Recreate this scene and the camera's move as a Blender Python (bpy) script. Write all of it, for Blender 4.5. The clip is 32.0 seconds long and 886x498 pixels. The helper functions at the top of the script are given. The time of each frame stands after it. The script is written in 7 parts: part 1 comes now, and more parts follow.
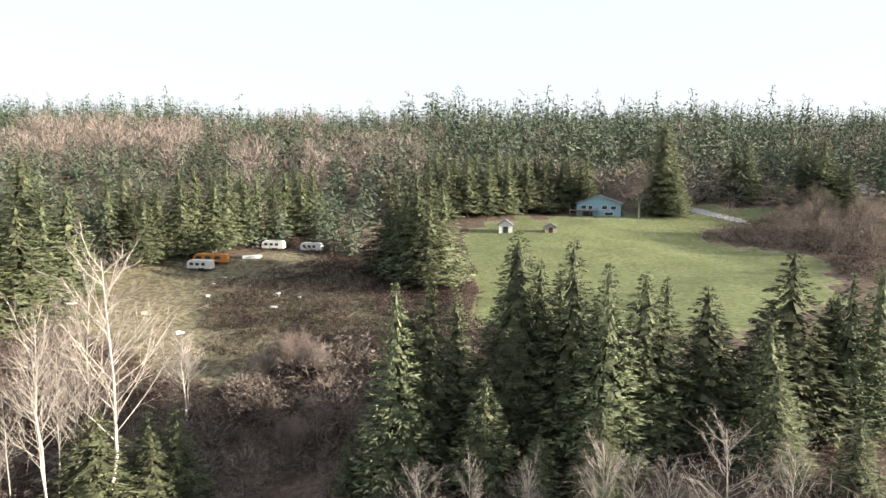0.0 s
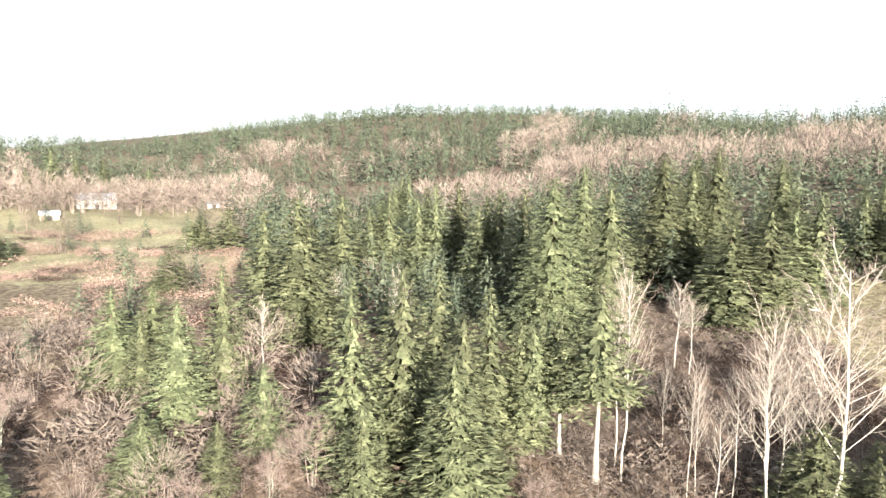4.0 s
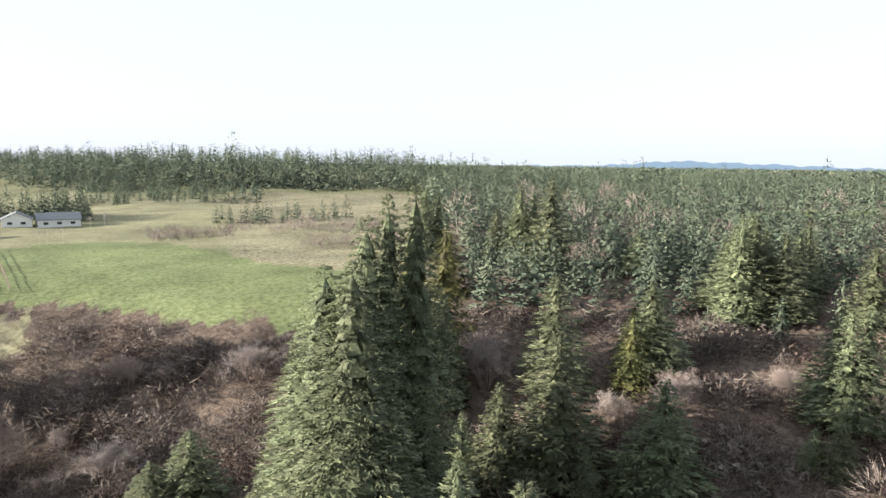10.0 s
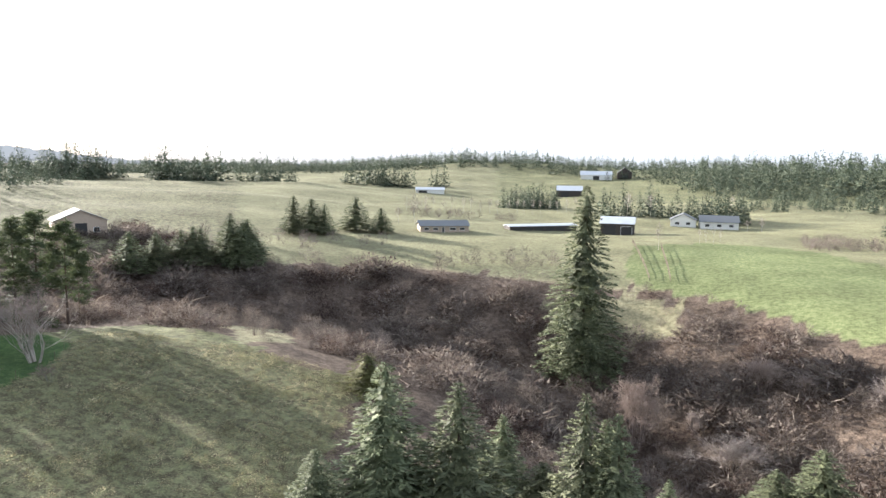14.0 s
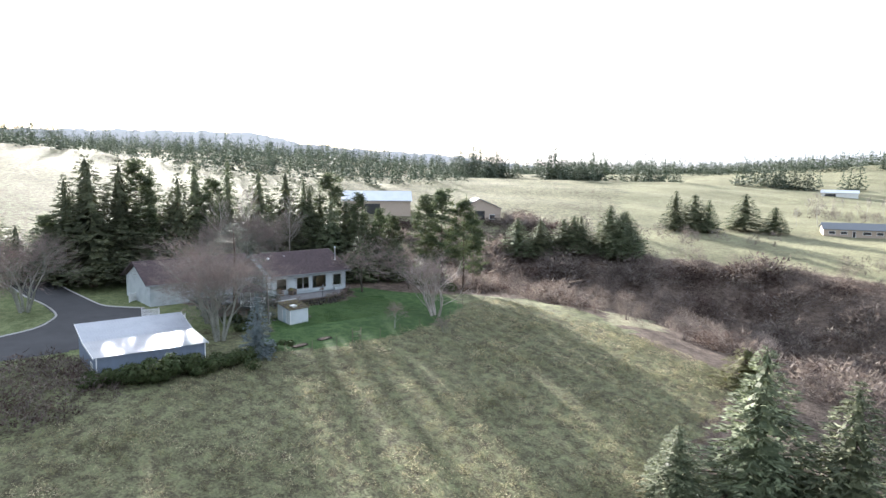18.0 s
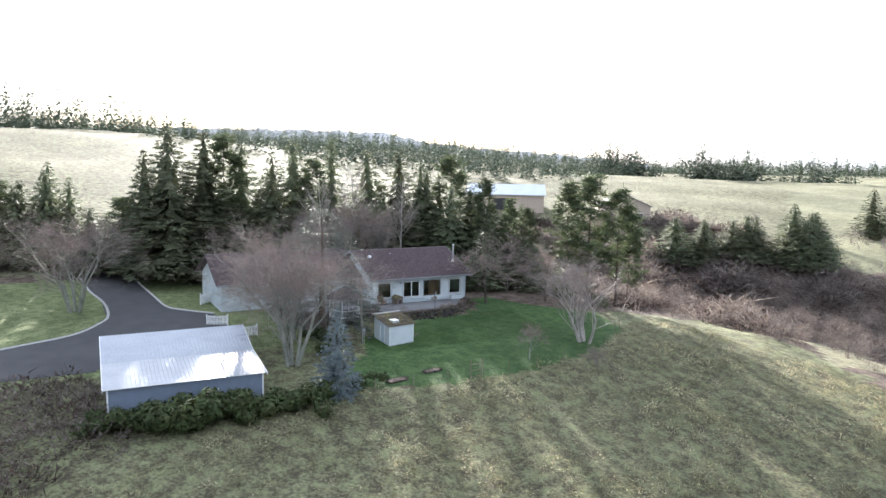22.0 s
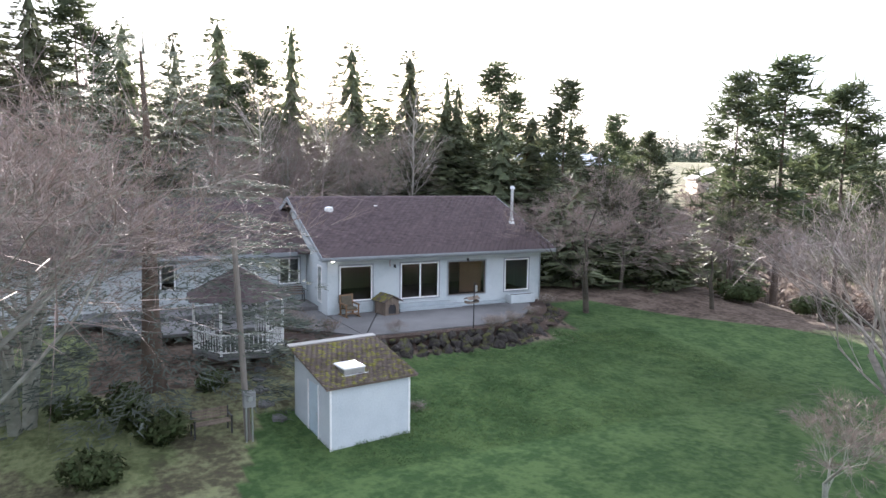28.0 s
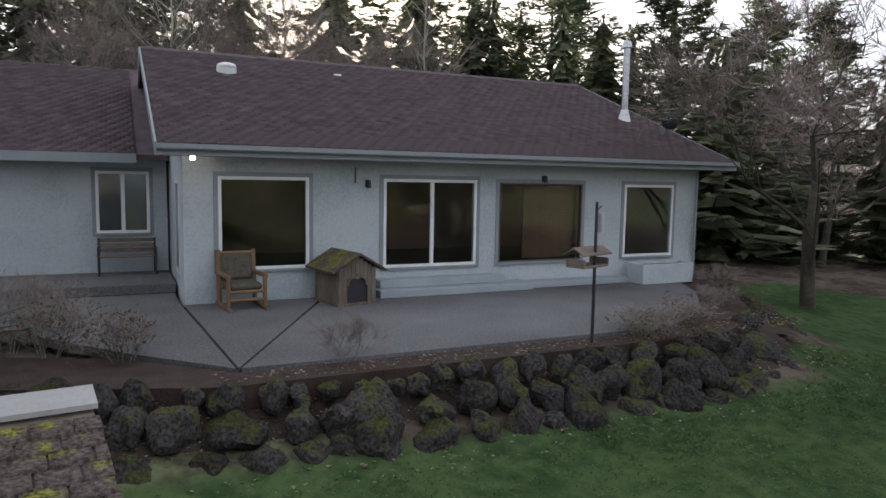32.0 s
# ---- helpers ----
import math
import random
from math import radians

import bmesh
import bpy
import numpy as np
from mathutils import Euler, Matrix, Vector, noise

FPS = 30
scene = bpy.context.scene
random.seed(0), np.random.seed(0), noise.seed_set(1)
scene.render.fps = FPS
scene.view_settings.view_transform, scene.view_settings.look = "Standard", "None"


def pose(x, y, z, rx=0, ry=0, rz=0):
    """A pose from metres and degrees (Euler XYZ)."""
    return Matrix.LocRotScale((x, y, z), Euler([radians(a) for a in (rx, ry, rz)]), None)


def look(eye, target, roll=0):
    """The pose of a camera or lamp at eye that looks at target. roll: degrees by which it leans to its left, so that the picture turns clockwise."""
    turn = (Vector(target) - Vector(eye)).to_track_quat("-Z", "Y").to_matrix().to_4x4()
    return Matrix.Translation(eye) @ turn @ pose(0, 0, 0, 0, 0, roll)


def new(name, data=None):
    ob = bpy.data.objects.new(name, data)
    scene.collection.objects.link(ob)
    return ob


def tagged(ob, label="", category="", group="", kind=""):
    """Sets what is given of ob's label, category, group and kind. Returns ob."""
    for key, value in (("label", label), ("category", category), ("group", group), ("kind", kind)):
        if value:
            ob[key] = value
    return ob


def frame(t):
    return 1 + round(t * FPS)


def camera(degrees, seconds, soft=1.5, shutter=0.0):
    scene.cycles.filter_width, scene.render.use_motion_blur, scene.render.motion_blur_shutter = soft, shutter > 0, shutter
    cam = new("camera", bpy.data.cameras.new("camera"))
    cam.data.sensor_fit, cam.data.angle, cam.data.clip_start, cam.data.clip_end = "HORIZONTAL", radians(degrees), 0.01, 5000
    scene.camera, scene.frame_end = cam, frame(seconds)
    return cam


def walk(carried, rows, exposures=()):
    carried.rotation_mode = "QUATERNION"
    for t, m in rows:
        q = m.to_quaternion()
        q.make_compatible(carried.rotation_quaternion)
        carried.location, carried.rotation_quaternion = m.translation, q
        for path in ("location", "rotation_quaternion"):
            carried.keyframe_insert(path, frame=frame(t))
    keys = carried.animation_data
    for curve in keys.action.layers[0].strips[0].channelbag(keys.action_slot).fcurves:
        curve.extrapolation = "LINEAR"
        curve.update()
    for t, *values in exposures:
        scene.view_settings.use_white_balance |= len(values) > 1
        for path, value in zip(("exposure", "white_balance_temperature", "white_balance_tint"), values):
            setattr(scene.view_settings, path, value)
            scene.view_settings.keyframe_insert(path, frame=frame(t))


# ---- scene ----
# ---- camera ----
cam = camera(65.0, 32.0)
ROWS = [
    (0, -22.34, -10.14, 28.15, -5.31, -6.85, -0.51),
    (0.5, -22.38, -10.05, 28.27, 1.2, -6.85, -0.51),
    (1, -22.42, -10, 28.23, 7.73, -6.85, -0.51),
    (1.5, -22.45, -9.97, 28.22, 14.61, -6.85, -0.51),
    (2, -22.48, -9.93, 28.21, 21.63, -6.86, -0.51),
    (2.5, -22.51, -9.89, 28.19, 28.57, -6.86, -0.51),
    (3, -22.56, -9.84, 28.16, 36.35, -6.87, -0.51),
    (3.5, -22.57, -9.79, 28.14, 44.38, -6.88, -0.52),
    (5.5, -22.81, -9.92, 28.26, 74.93, -6.97, -0.54),
    (6, -22.83, -10.12, 28.21, 85.27, -6.99, -0.55),
    (6.5, -22.85, -10.37, 28.12, 94.87, -7.01, -0.55),
    (7, -22.86, -10.53, 28.07, 103.06, -7.03, -0.56),
    (7.5, -22.93, -10.62, 27.82, 110.61, -7.06, -0.57),
    (8, -23.02, -10.7, 27.7, 118.03, -7.09, -0.59),
    (8.5, -23.18, -10.66, 27.52, 125.27, -7.13, -0.61),
    (9, -23.23, -10.85, 27.36, 132.62, -7.18, -0.63),
    (9.5, -23.41, -10.88, 27.14, 140.92, -7.24, -0.66),
    (10, -23.58, -10.97, 26.93, 148.9, -7.25, -0.66),
    (10.5, -23.57, -11.1, 26.86, 156.63, -7.3, -0.65),
    (11, -23.65, -11.32, 26.74, 163.99, -7.28, -0.6),
    (11.5, -23.76, -11.49, 26.51, 171.17, -7.22, -0.56),
    (12, -23.84, -11.63, 26.2, 178.09, -7.12, -0.53),
    (12.5, -23.78, -11.77, 25.89, 184.57, -7.07, -0.52),
    (13, -23.74, -11.82, 25.61, 189.79, -7.03, -0.54),
    (13.5, -23.86, -11.78, 25.26, 194.69, -7.01, -0.58),
    (14, -23.93, -11.87, 24.87, 199.64, -6.95, -0.6),
    (14.5, -23.97, -11.93, 24.41, 204.18, -6.9, -0.61),
    (16.5, -24.33, -11.6, 22.76, 219.75, -6.8, -0.39),
    (17, -24.34, -11.87, 22.16, 223.65, -6.76, -0.39),
    (17.5, -24.42, -12.07, 21.57, 227.41, -6.72, -0.42),
    (18, -24.14, -12.51, 20.93, 230.39, -6.77, -0.5),
    (18.5, -23.52, -13.17, 20.49, 233.25, -6.83, -0.6),
    (19, -22.34, -14.18, 19.93, 236.28, -6.82, -0.67),
    (19.5, -19.39, -15.97, 19.41, 238, -6.95, -0.79),
    (20, -16.15, -18, 18.99, 238.95, -7.01, -0.9),
    (20.5, -12.6, -20.19, 18.65, 239.33, -6.81, -0.99),
    (21, -8.95, -22.44, 18.3, 239.77, -6.8, -1.05),
    (21.5, -5.26, -24.7, 17.93, 240.17, -6.81, -1.09),
    (22, -1.6, -27, 17.58, 240.77, -6.83, -1.12),
    (22.5, 2.05, -29.29, 17.27, 241.67, -6.84, -1.12),
    (23, 5.68, -31.46, 16.95, 243.44, -6.76, -1.1),
    (23.5, 9.33, -33.63, 16.5, 243.57, -6.63, -1.04),
    (24, 12.99, -35.86, 15.7, 243.71, -6.64, -1.03),
    (24.5, 16.63, -38.07, 14.71, 243.82, -6.64, -1.01),
    (25, 20.29, -40.19, 13.72, 243.9, -6.62, -0.94),
    (25.5, 23.95, -42.14, 12.79, 243.9, -6.61, -0.79),
    (27.5, 38.98, -49.33, 8.63, 243.62, -6.3, -0.74),
    (28, 42.3, -50.9, 7.69, 243.67, -6.24, -0.78),
    (28.5, 45.42, -52.34, 6.83, 243.87, -6.18, -0.85),
    (29, 48.31, -53.65, 6.17, 244.62, -6.05, -0.89),
    (29.5, 50.99, -54.85, 5.37, 245.08, -6.02, -0.99),
    (30, 53.62, -56.03, 4.61, 245.03, -5.98, -1.05),
    (30.5, 56.21, -57.22, 4.02, 245.01, -5.9, -1.05),
    (31, 58.66, -58.4, 3.53, 245.05, -5.83, -1.01),
    (31.5, 61, -59.52, 3.08, 245.07, -5.79, -1.02),
    (32, 63.19, -60.56, 2.6, 244.96, -5.66, -0.94),
]
EXPOSURES = [(0.0, 1.88, 6480, 10), (3.0, 2.13, 6450, 10), (5.5, 2.5, 6350, 10), (7.0, 2.25, 6270, 10), (9.0, 1.97, 6180, 10), (11.0, 1.92, 6080, 10), (14.5, 2.25, 5950, 11), (19.0, 2.53, 5780, 12), (25.0, 2.75, 5780, 14), (28.0, 2.86, 5900, 17), (29.5, 2.82, 5960, 19), (30.5, 2.62, 6050, 19), (31.3, 2.26, 6180, 17), (32.0, 1.93, 6270, 16)]
walk(cam, [(t, pose(x, y, z, 90 + pitch, roll, yaw)) for t, x, y, z, yaw, pitch, roll in ROWS], EXPOSURES)

# ---- light ----
SUN_YAW, SUN_HEIGHT = 251.5, 14.5
sun_way = Vector((-math.sin(radians(SUN_YAW)) * math.cos(radians(SUN_HEIGHT)), math.cos(radians(SUN_YAW)) * math.cos(radians(SUN_HEIGHT)), math.sin(radians(SUN_HEIGHT))))
sun = new("sun", bpy.data.lights.new("sun", "SUN"))
sun.data.energy, sun.data.angle, sun.data.color = 5.0, radians(0.6), (1.0, 0.9, 0.76)
sun.matrix_world = look((0, 0, 300), Vector((0, 0, 300)) - sun_way)
world = bpy.data.worlds.new("sky")
scene.world = world
world.use_nodes = True
wn, wl = world.node_tree.nodes, world.node_tree.links
wn.clear()
sky = wn.new("ShaderNodeTexSky")
sky.sky_type, sky.sun_disc = "NISHITA", False
sky.sun_elevation, sky.sun_rotation = radians(SUN_HEIGHT), radians(360.0 - SUN_YAW)
sky.air_density, sky.dust_density, sky.ozone_density = 1.0, 2.0, 1.0
# thin high cloud over the whole sky
cloud = wn.new("ShaderNodeMix")
cloud.data_type = "RGBA"
cloud.inputs[0].default_value = 0.7
cloud.inputs[7].default_value = (7.0, 7.4, 7.9, 1)
back = wn.new("ShaderNodeBackground")
back.inputs[1].default_value = 0.047
wout = wn.new("ShaderNodeOutputWorld")
wl.new(sky.outputs[0], cloud.inputs[6])
wl.new(cloud.outputs[2], back.inputs[0])
wl.new(back.outputs[0], wout.inputs[0])


# ---- materials ----
def material(name, colours, scale=1.0, rough=0.8, bump=0.3, fine=12.0, metal=0.0, vary=0.0, island=False, detail=5.0, stretch=(1, 1, 1), distance=0.02, spec=0.3, thin=0.0, speckle=0.0):
    """A surface with colour at two scales of noise, fine relief, and a shift from thing to thing (vary)."""
    m = bpy.data.materials.new(name)
    m.use_nodes = True
    n, l = m.node_tree.nodes, m.node_tree.links
    b = n["Principled BSDF"]
    b.inputs["Roughness"].default_value, b.inputs["Metallic"].default_value = rough, metal
    b.inputs["Specular IOR Level"].default_value = spec
    co = n.new("ShaderNodeTexCoord")
    mp = n.new("ShaderNodeMapping")
    mp.inputs["Scale"].default_value = stretch
    l.new(co.outputs["Object"], mp.inputs[0])
    big, small = n.new("ShaderNodeTexNoise"), n.new("ShaderNodeTexNoise")
    for tex, s in ((big, scale), (small, scale * fine)):
        tex.inputs["Scale"].default_value, tex.inputs["Detail"].default_value = s, detail
        l.new(mp.outputs[0], tex.inputs["Vector"])
    mix = n.new("ShaderNodeMix")
    mix.inputs[0].default_value = 0.45
    l.new(big.outputs[0], mix.inputs[2])
    l.new(small.outputs[0], mix.inputs[3])
    ramp = n.new("ShaderNodeValToRGB")
    l.new(mix.outputs[0], ramp.inputs[0])
    els = ramp.color_ramp.elements
    for k, c in enumerate(colours):
        at = 0.32 + 0.36 * k / max(1, len(colours) - 1)
        e = els[k] if k < 2 else els.new(at)
        e.position, e.color = at, (*c, 1)
    last = ramp.outputs[0]
    if vary:
        if island:
            rnd = n.new("ShaderNodeNewGeometry").outputs["Random Per Island"]
        else:
            rnd = n.new("ShaderNodeObjectInfo").outputs["Random"]
        hsv, mr = n.new("ShaderNodeHueSaturation"), n.new("ShaderNodeMapRange")
        mr.inputs[3].default_value, mr.inputs[4].default_value = 1 - vary, 1 + vary
        l.new(rnd, mr.inputs[0])
        l.new(mr.outputs[0], hsv.inputs["Value"])
        mh = n.new("ShaderNodeMapRange")
        mh.inputs[3].default_value, mh.inputs[4].default_value = 0.5 - 0.05 * vary, 0.5 + 0.05 * vary
        l.new(rnd, mh.inputs[0])
        l.new(mh.outputs[0], hsv.inputs["Hue"])
        l.new(last, hsv.inputs["Color"])
        last = hsv.outputs[0]
    if speckle:
        # every spray or twig a little lighter or darker than its neighbours
        hs2, mr2 = n.new("ShaderNodeHueSaturation"), n.new("ShaderNodeMapRange")
        mr2.inputs[3].default_value, mr2.inputs[4].default_value = 1 - speckle, 1 + speckle
        l.new(n.new("ShaderNodeNewGeometry").outputs["Random Per Island"], mr2.inputs[0])
        l.new(mr2.outputs[0], hs2.inputs["Value"])
        l.new(last, hs2.inputs["Color"])
        last = hs2.outputs[0]
    l.new(last, b.inputs["Base Color"])
    if bump:
        bp = n.new("ShaderNodeBump")
        bp.inputs["Strength"].default_value, bp.inputs["Distance"].default_value = bump, distance
        l.new(mix.outputs[0], bp.inputs["Height"])
        l.new(bp.outputs[0], b.inputs["Normal"])
    if thin:
        # needles and leaves let some light through
        tr, ms = n.new("ShaderNodeBsdfTranslucent"), n.new("ShaderNodeMixShader")
        l.new(last, tr.inputs[0])
        ms.inputs[0].default_value = thin
        l.new(b.outputs[0], ms.inputs[1])
        l.new(tr.outputs[0], ms.inputs[2])
        l.new(ms.outputs[0], n["Material Output"].inputs[0])
    return m


def plain(name, colour, rough=0.5, metal=0.0, spec=0.4):
    return material(name, [tuple(c * 0.86 for c in colour), tuple(min(1, c * 1.1) for c in colour)], 2.0, rough, 0.08, 14.0, metal, spec=spec)


NEEDLE = material("fir_needles", [(0.052, 0.063, 0.036), (0.112, 0.127, 0.07), (0.2, 0.212, 0.12)], 0.5, 0.75, 0, 6, vary=0.25, thin=0.22, speckle=0.5)
NEEDLE_FAR = material("far_needles", [(0.03, 0.042, 0.03), (0.065, 0.084, 0.056), (0.15, 0.168, 0.108)], 0.11, 0.8, 0, 9, vary=0.22, island=True, thin=0.1)
CEDAR = material("cedar_sprays", [(0.055, 0.062, 0.022), (0.1, 0.102, 0.038), (0.15, 0.14, 0.055)], 0.5, 0.75, 0, 6, vary=0.2, thin=0.35, speckle=0.4)
PINE = material("pine_needles", [(0.035, 0.048, 0.024), (0.06, 0.075, 0.036), (0.095, 0.11, 0.05)], 0.6, 0.7, 0, 6, vary=0.2, thin=0.35)
SPRUCE = material("blue_spruce_needles", [(0.09, 0.115, 0.118), (0.165, 0.2, 0.205), (0.27, 0.305, 0.31)], 0.8, 0.7, 0, 6, vary=0.1, thin=0.35)
BARK = material("fir_bark", [(0.05, 0.036, 0.026), (0.09, 0.066, 0.05), (0.13, 0.1, 0.078)], 1.2, 0.9, 0.6, 6, vary=0.15, stretch=(1, 1, 0.25))
PALE_BARK = material("alder_bark", [(0.18, 0.16, 0.14), (0.29, 0.26, 0.23), (0.38, 0.345, 0.305)], 1.0, 0.85, 0.3, 8, vary=0.15)
WHITE_BARK = material("white_alder_bark", [(0.27, 0.245, 0.215), (0.4, 0.37, 0.325), (0.5, 0.465, 0.41)], 1.0, 0.85, 0.2, 8, vary=0.12)
TWIG = material("bare_twigs", [(0.15, 0.112, 0.096), (0.23, 0.18, 0.158), (0.31, 0.25, 0.222)], 0.6, 0.85, 0, 6, vary=0.25)
PALE_TWIG = material("pale_twigs", [(0.19, 0.155, 0.135), (0.28, 0.235, 0.21), (0.36, 0.31, 0.28)], 0.6, 0.85, 0, 6, vary=0.2)
LICHEN = material("mossy_branches", [(0.14, 0.142, 0.112), (0.22, 0.222, 0.182), (0.31, 0.308, 0.258)], 0.9, 0.9, 0, 7, vary=0.15)
BROWN_FAR = material("far_bare_crowns", [(0.12, 0.095, 0.082), (0.19, 0.155, 0.135), (0.27, 0.225, 0.2)], 0.03, 0.9, 0, 9, vary=0.3, island=True)
BRAMBLE = material("bramble_canes", [(0.024, 0.016, 0.014), (0.066, 0.045, 0.038), (0.17, 0.125, 0.105)], 0.16, 0.85, 0, 14, vary=0.45, island=True, thin=0.35)
GREY_BRUSH = material("grey_brush", [(0.06, 0.047, 0.042), (0.14, 0.114, 0.098), (0.28, 0.235, 0.205)], 0.16, 0.85, 0, 14, vary=0.35, island=True, thin=0.35)
PINK_SCRUB = material("russet_scrub", [(0.16, 0.106, 0.09), (0.3, 0.21, 0.178), (0.43, 0.315, 0.27)], 0.05, 0.9, 0, 14, vary=0.35, island=True, thin=0.3)
TUSSOCK = material("dry_grass_tufts", [(0.075, 0.085, 0.038), (0.23, 0.205, 0.115), (0.55, 0.48, 0.33)], 0.3, 0.9, 0, 16, vary=0.5, island=True, thin=0.35)


def ground_material():
    """Soil, rough pasture, lush grass and lawn, mixed by the ground's own zone values."""
    m = bpy.data.materials.new("ground_cover")
    m.use_nodes = True
    n, l = m.node_tree.nodes, m.node_tree.links
    b = n["Principled BSDF"]
    b.inputs["Roughness"].default_value, b.inputs["Specular IOR Level"].default_value = 0.95, 0.1
    co = n.new("ShaderNodeTexCoord")

    def noise_of(scale, detail=6.0):
        t = n.new("ShaderNodeTexNoise")
        t.inputs["Scale"].default_value, t.inputs["Detail"].default_value = scale, detail
        l.new(co.outputs["Object"], t.inputs["Vector"])
        return t

    wide, mid, fine = noise_of(0.06), noise_of(0.9), noise_of(4.0)
    both = n.new("ShaderNodeMix")
    both.inputs[0].default_value = 0.5
    l.new(mid.outputs[0], both.inputs[2])
    l.new(fine.outputs[0], both.inputs[3])

    def tint(cols):
        r = n.new("ShaderNodeValToRGB")
        r.color_ramp.elements[0].position, r.color_ramp.elements[0].color = 0.42, (*cols[0], 1)
        r.color_ramp.elements[1].position, r.color_ramp.elements[1].color = 0.58, (*cols[1], 1)
        l.new(both.outputs[0], r.inputs[0])
        return r.outputs[0]

    soil = tint([(0.062, 0.046, 0.036), (0.15, 0.115, 0.09)])
    dry = tint([(0.14, 0.13, 0.08), (0.27, 0.25, 0.16)])
    lush = tint([(0.09, 0.11, 0.048), (0.18, 0.2, 0.095)])
    lawn = tint([(0.034, 0.064, 0.022), (0.072, 0.112, 0.04)])
    zone = n.new("ShaderNodeAttribute")
    zone.attribute_name = "zone"
    sep = n.new("ShaderNodeSeparateColor")
    l.new(zone.outputs["Color"], sep.inputs[0])

    def over(under, top, weight):
        # edges broken up by noise
        mr = n.new("ShaderNodeMapRange")
        add = n.new("ShaderNodeMath")
        add.operation = "MULTIPLY_ADD"
        add.inputs[1].default_value, add.inputs[2].default_value = 0.8, -0.4
        l.new(both.outputs[0], add.inputs[0])
        plus = n.new("ShaderNodeMath")
        l.new(weight, plus.inputs[0])
        l.new(add.outputs[0], plus.inputs[1])
        l.new(plus.outputs[0], mr.inputs[0])
        mr.inputs[1].default_value, mr.inputs[2].default_value = 0.35, 0.65
        mx = n.new("ShaderNodeMix")
        mx.data_type = "RGBA"
        l.new(mr.outputs[0], mx.inputs[0])
        l.new(under, mx.inputs[6])
        l.new(top, mx.inputs[7])
        return mx.outputs[2]

    c = over(over(over(soil, dry, sep.outputs[0]), lush, sep.outputs[1]), lawn, sep.outputs[2])
    patch = n.new("ShaderNodeMapRange")
    patch.inputs[1].default_value, patch.inputs[2].default_value, patch.inputs[3].default_value, patch.inputs[4].default_value = 0.3, 0.7, 0.75, 1.2
    l.new(wide.outputs[0], patch.inputs[0])
    hsv = n.new("ShaderNodeHueSaturation")
    l.new(patch.outputs[0], hsv.inputs["Value"])
    l.new(c, hsv.inputs["Color"])
    l.new(hsv.outputs[0], b.inputs["Base Color"])
    bp = n.new("ShaderNodeBump")
    bp.inputs["Strength"].default_value, bp.inputs["Distance"].default_value = 0.8, 0.4
    l.new(both.outputs[0], bp.inputs["Height"])
    l.new(bp.outputs[0], b.inputs["Normal"])
    return m


# ---- meshes ----
def raw_mesh(name, verts, tris, mat, smooth=False, normals=None):
    verts, tris = np.asarray(verts, np.float32), np.asarray(tris, np.int32)
    me = bpy.data.meshes.new(name)
    me.vertices.add(len(verts))
    me.vertices.foreach_set("co", verts.ravel())
    me.loops.add(tris.size)
    me.loops.foreach_set("vertex_index", tris.ravel())
    k = tris.shape[1]
    me.polygons.add(len(tris))
    me.polygons.foreach_set("loop_start", np.arange(0, tris.size, k, dtype=np.int32))
    if smooth:
        me.polygons.foreach_set("use_smooth", np.ones(len(tris), bool))
    me.update(calc_edges=True)
    if normals is not None:
        me.attributes.new("custom_normal", "FLOAT_VECTOR", "POINT").data.foreach_set("vector", np.asarray(normals, np.float32).ravel())
    if mat:
        me.materials.append(mat)
    return me


def part(name, bm, mat, parent, label=""):
    me = bpy.data.meshes.new(name)
    bm.to_mesh(me)
    bm.free()
    me.materials.append(mat)
    ob = new(name, me)
    ob.parent = parent
    if label:
        tagged(ob, label)
    return ob


def shared(name, me, parent, m=None, label=""):
    ob = new(name, me)
    ob.parent = parent
    if m is not None:
        ob.matrix_local = m
    if label:
        tagged(ob, label)
    return ob


def thing(name, m, label, category, group="", kind=""):
    ob = new(name)
    ob.empty_display_size = 0.3
    ob.matrix_world = m
    return tagged(ob, label, category, group, kind)


def box(x0, y0, z0, x1, y1, z1, bevel=0.0, bm=None):
    bm = bm or bmesh.new()
    vs = bmesh.ops.create_cube(bm, size=1.0, matrix=Matrix.LocRotScale(((x0 + x1) / 2, (y0 + y1) / 2, (z0 + z1) / 2), None, (x1 - x0, y1 - y0, z1 - z0)))["verts"]
    if bevel:
        es = list({e for v in vs for e in v.link_edges})
        bmesh.ops.bevel(bm, geom=es, offset=bevel, segments=1, affect="EDGES", profile=0.5)
    return bm


def prism(points, axis, a, b, bm=None):
    """A closed outline (two coordinates each) pulled along an axis from a to b."""
    bm = bm or bmesh.new()
    def at(p, s):
        return {"x": (s, p[0], p[1]), "y": (p[0], s, p[1]), "z": (p[0], p[1], s)}[axis]
    lo, hi = [bm.verts.new(at(p, a)) for p in points], [bm.verts.new(at(p, b)) for p in points]
    bm.faces.new(lo)
    bm.faces.new(hi[::-1])
    for i in range(len(points)):
        j = (i + 1) % len(points)
        bm.faces.new((lo[j], lo[i], hi[i], hi[j]))
    bmesh.ops.recalc_face_normals(bm, faces=bm.faces)
    return bm


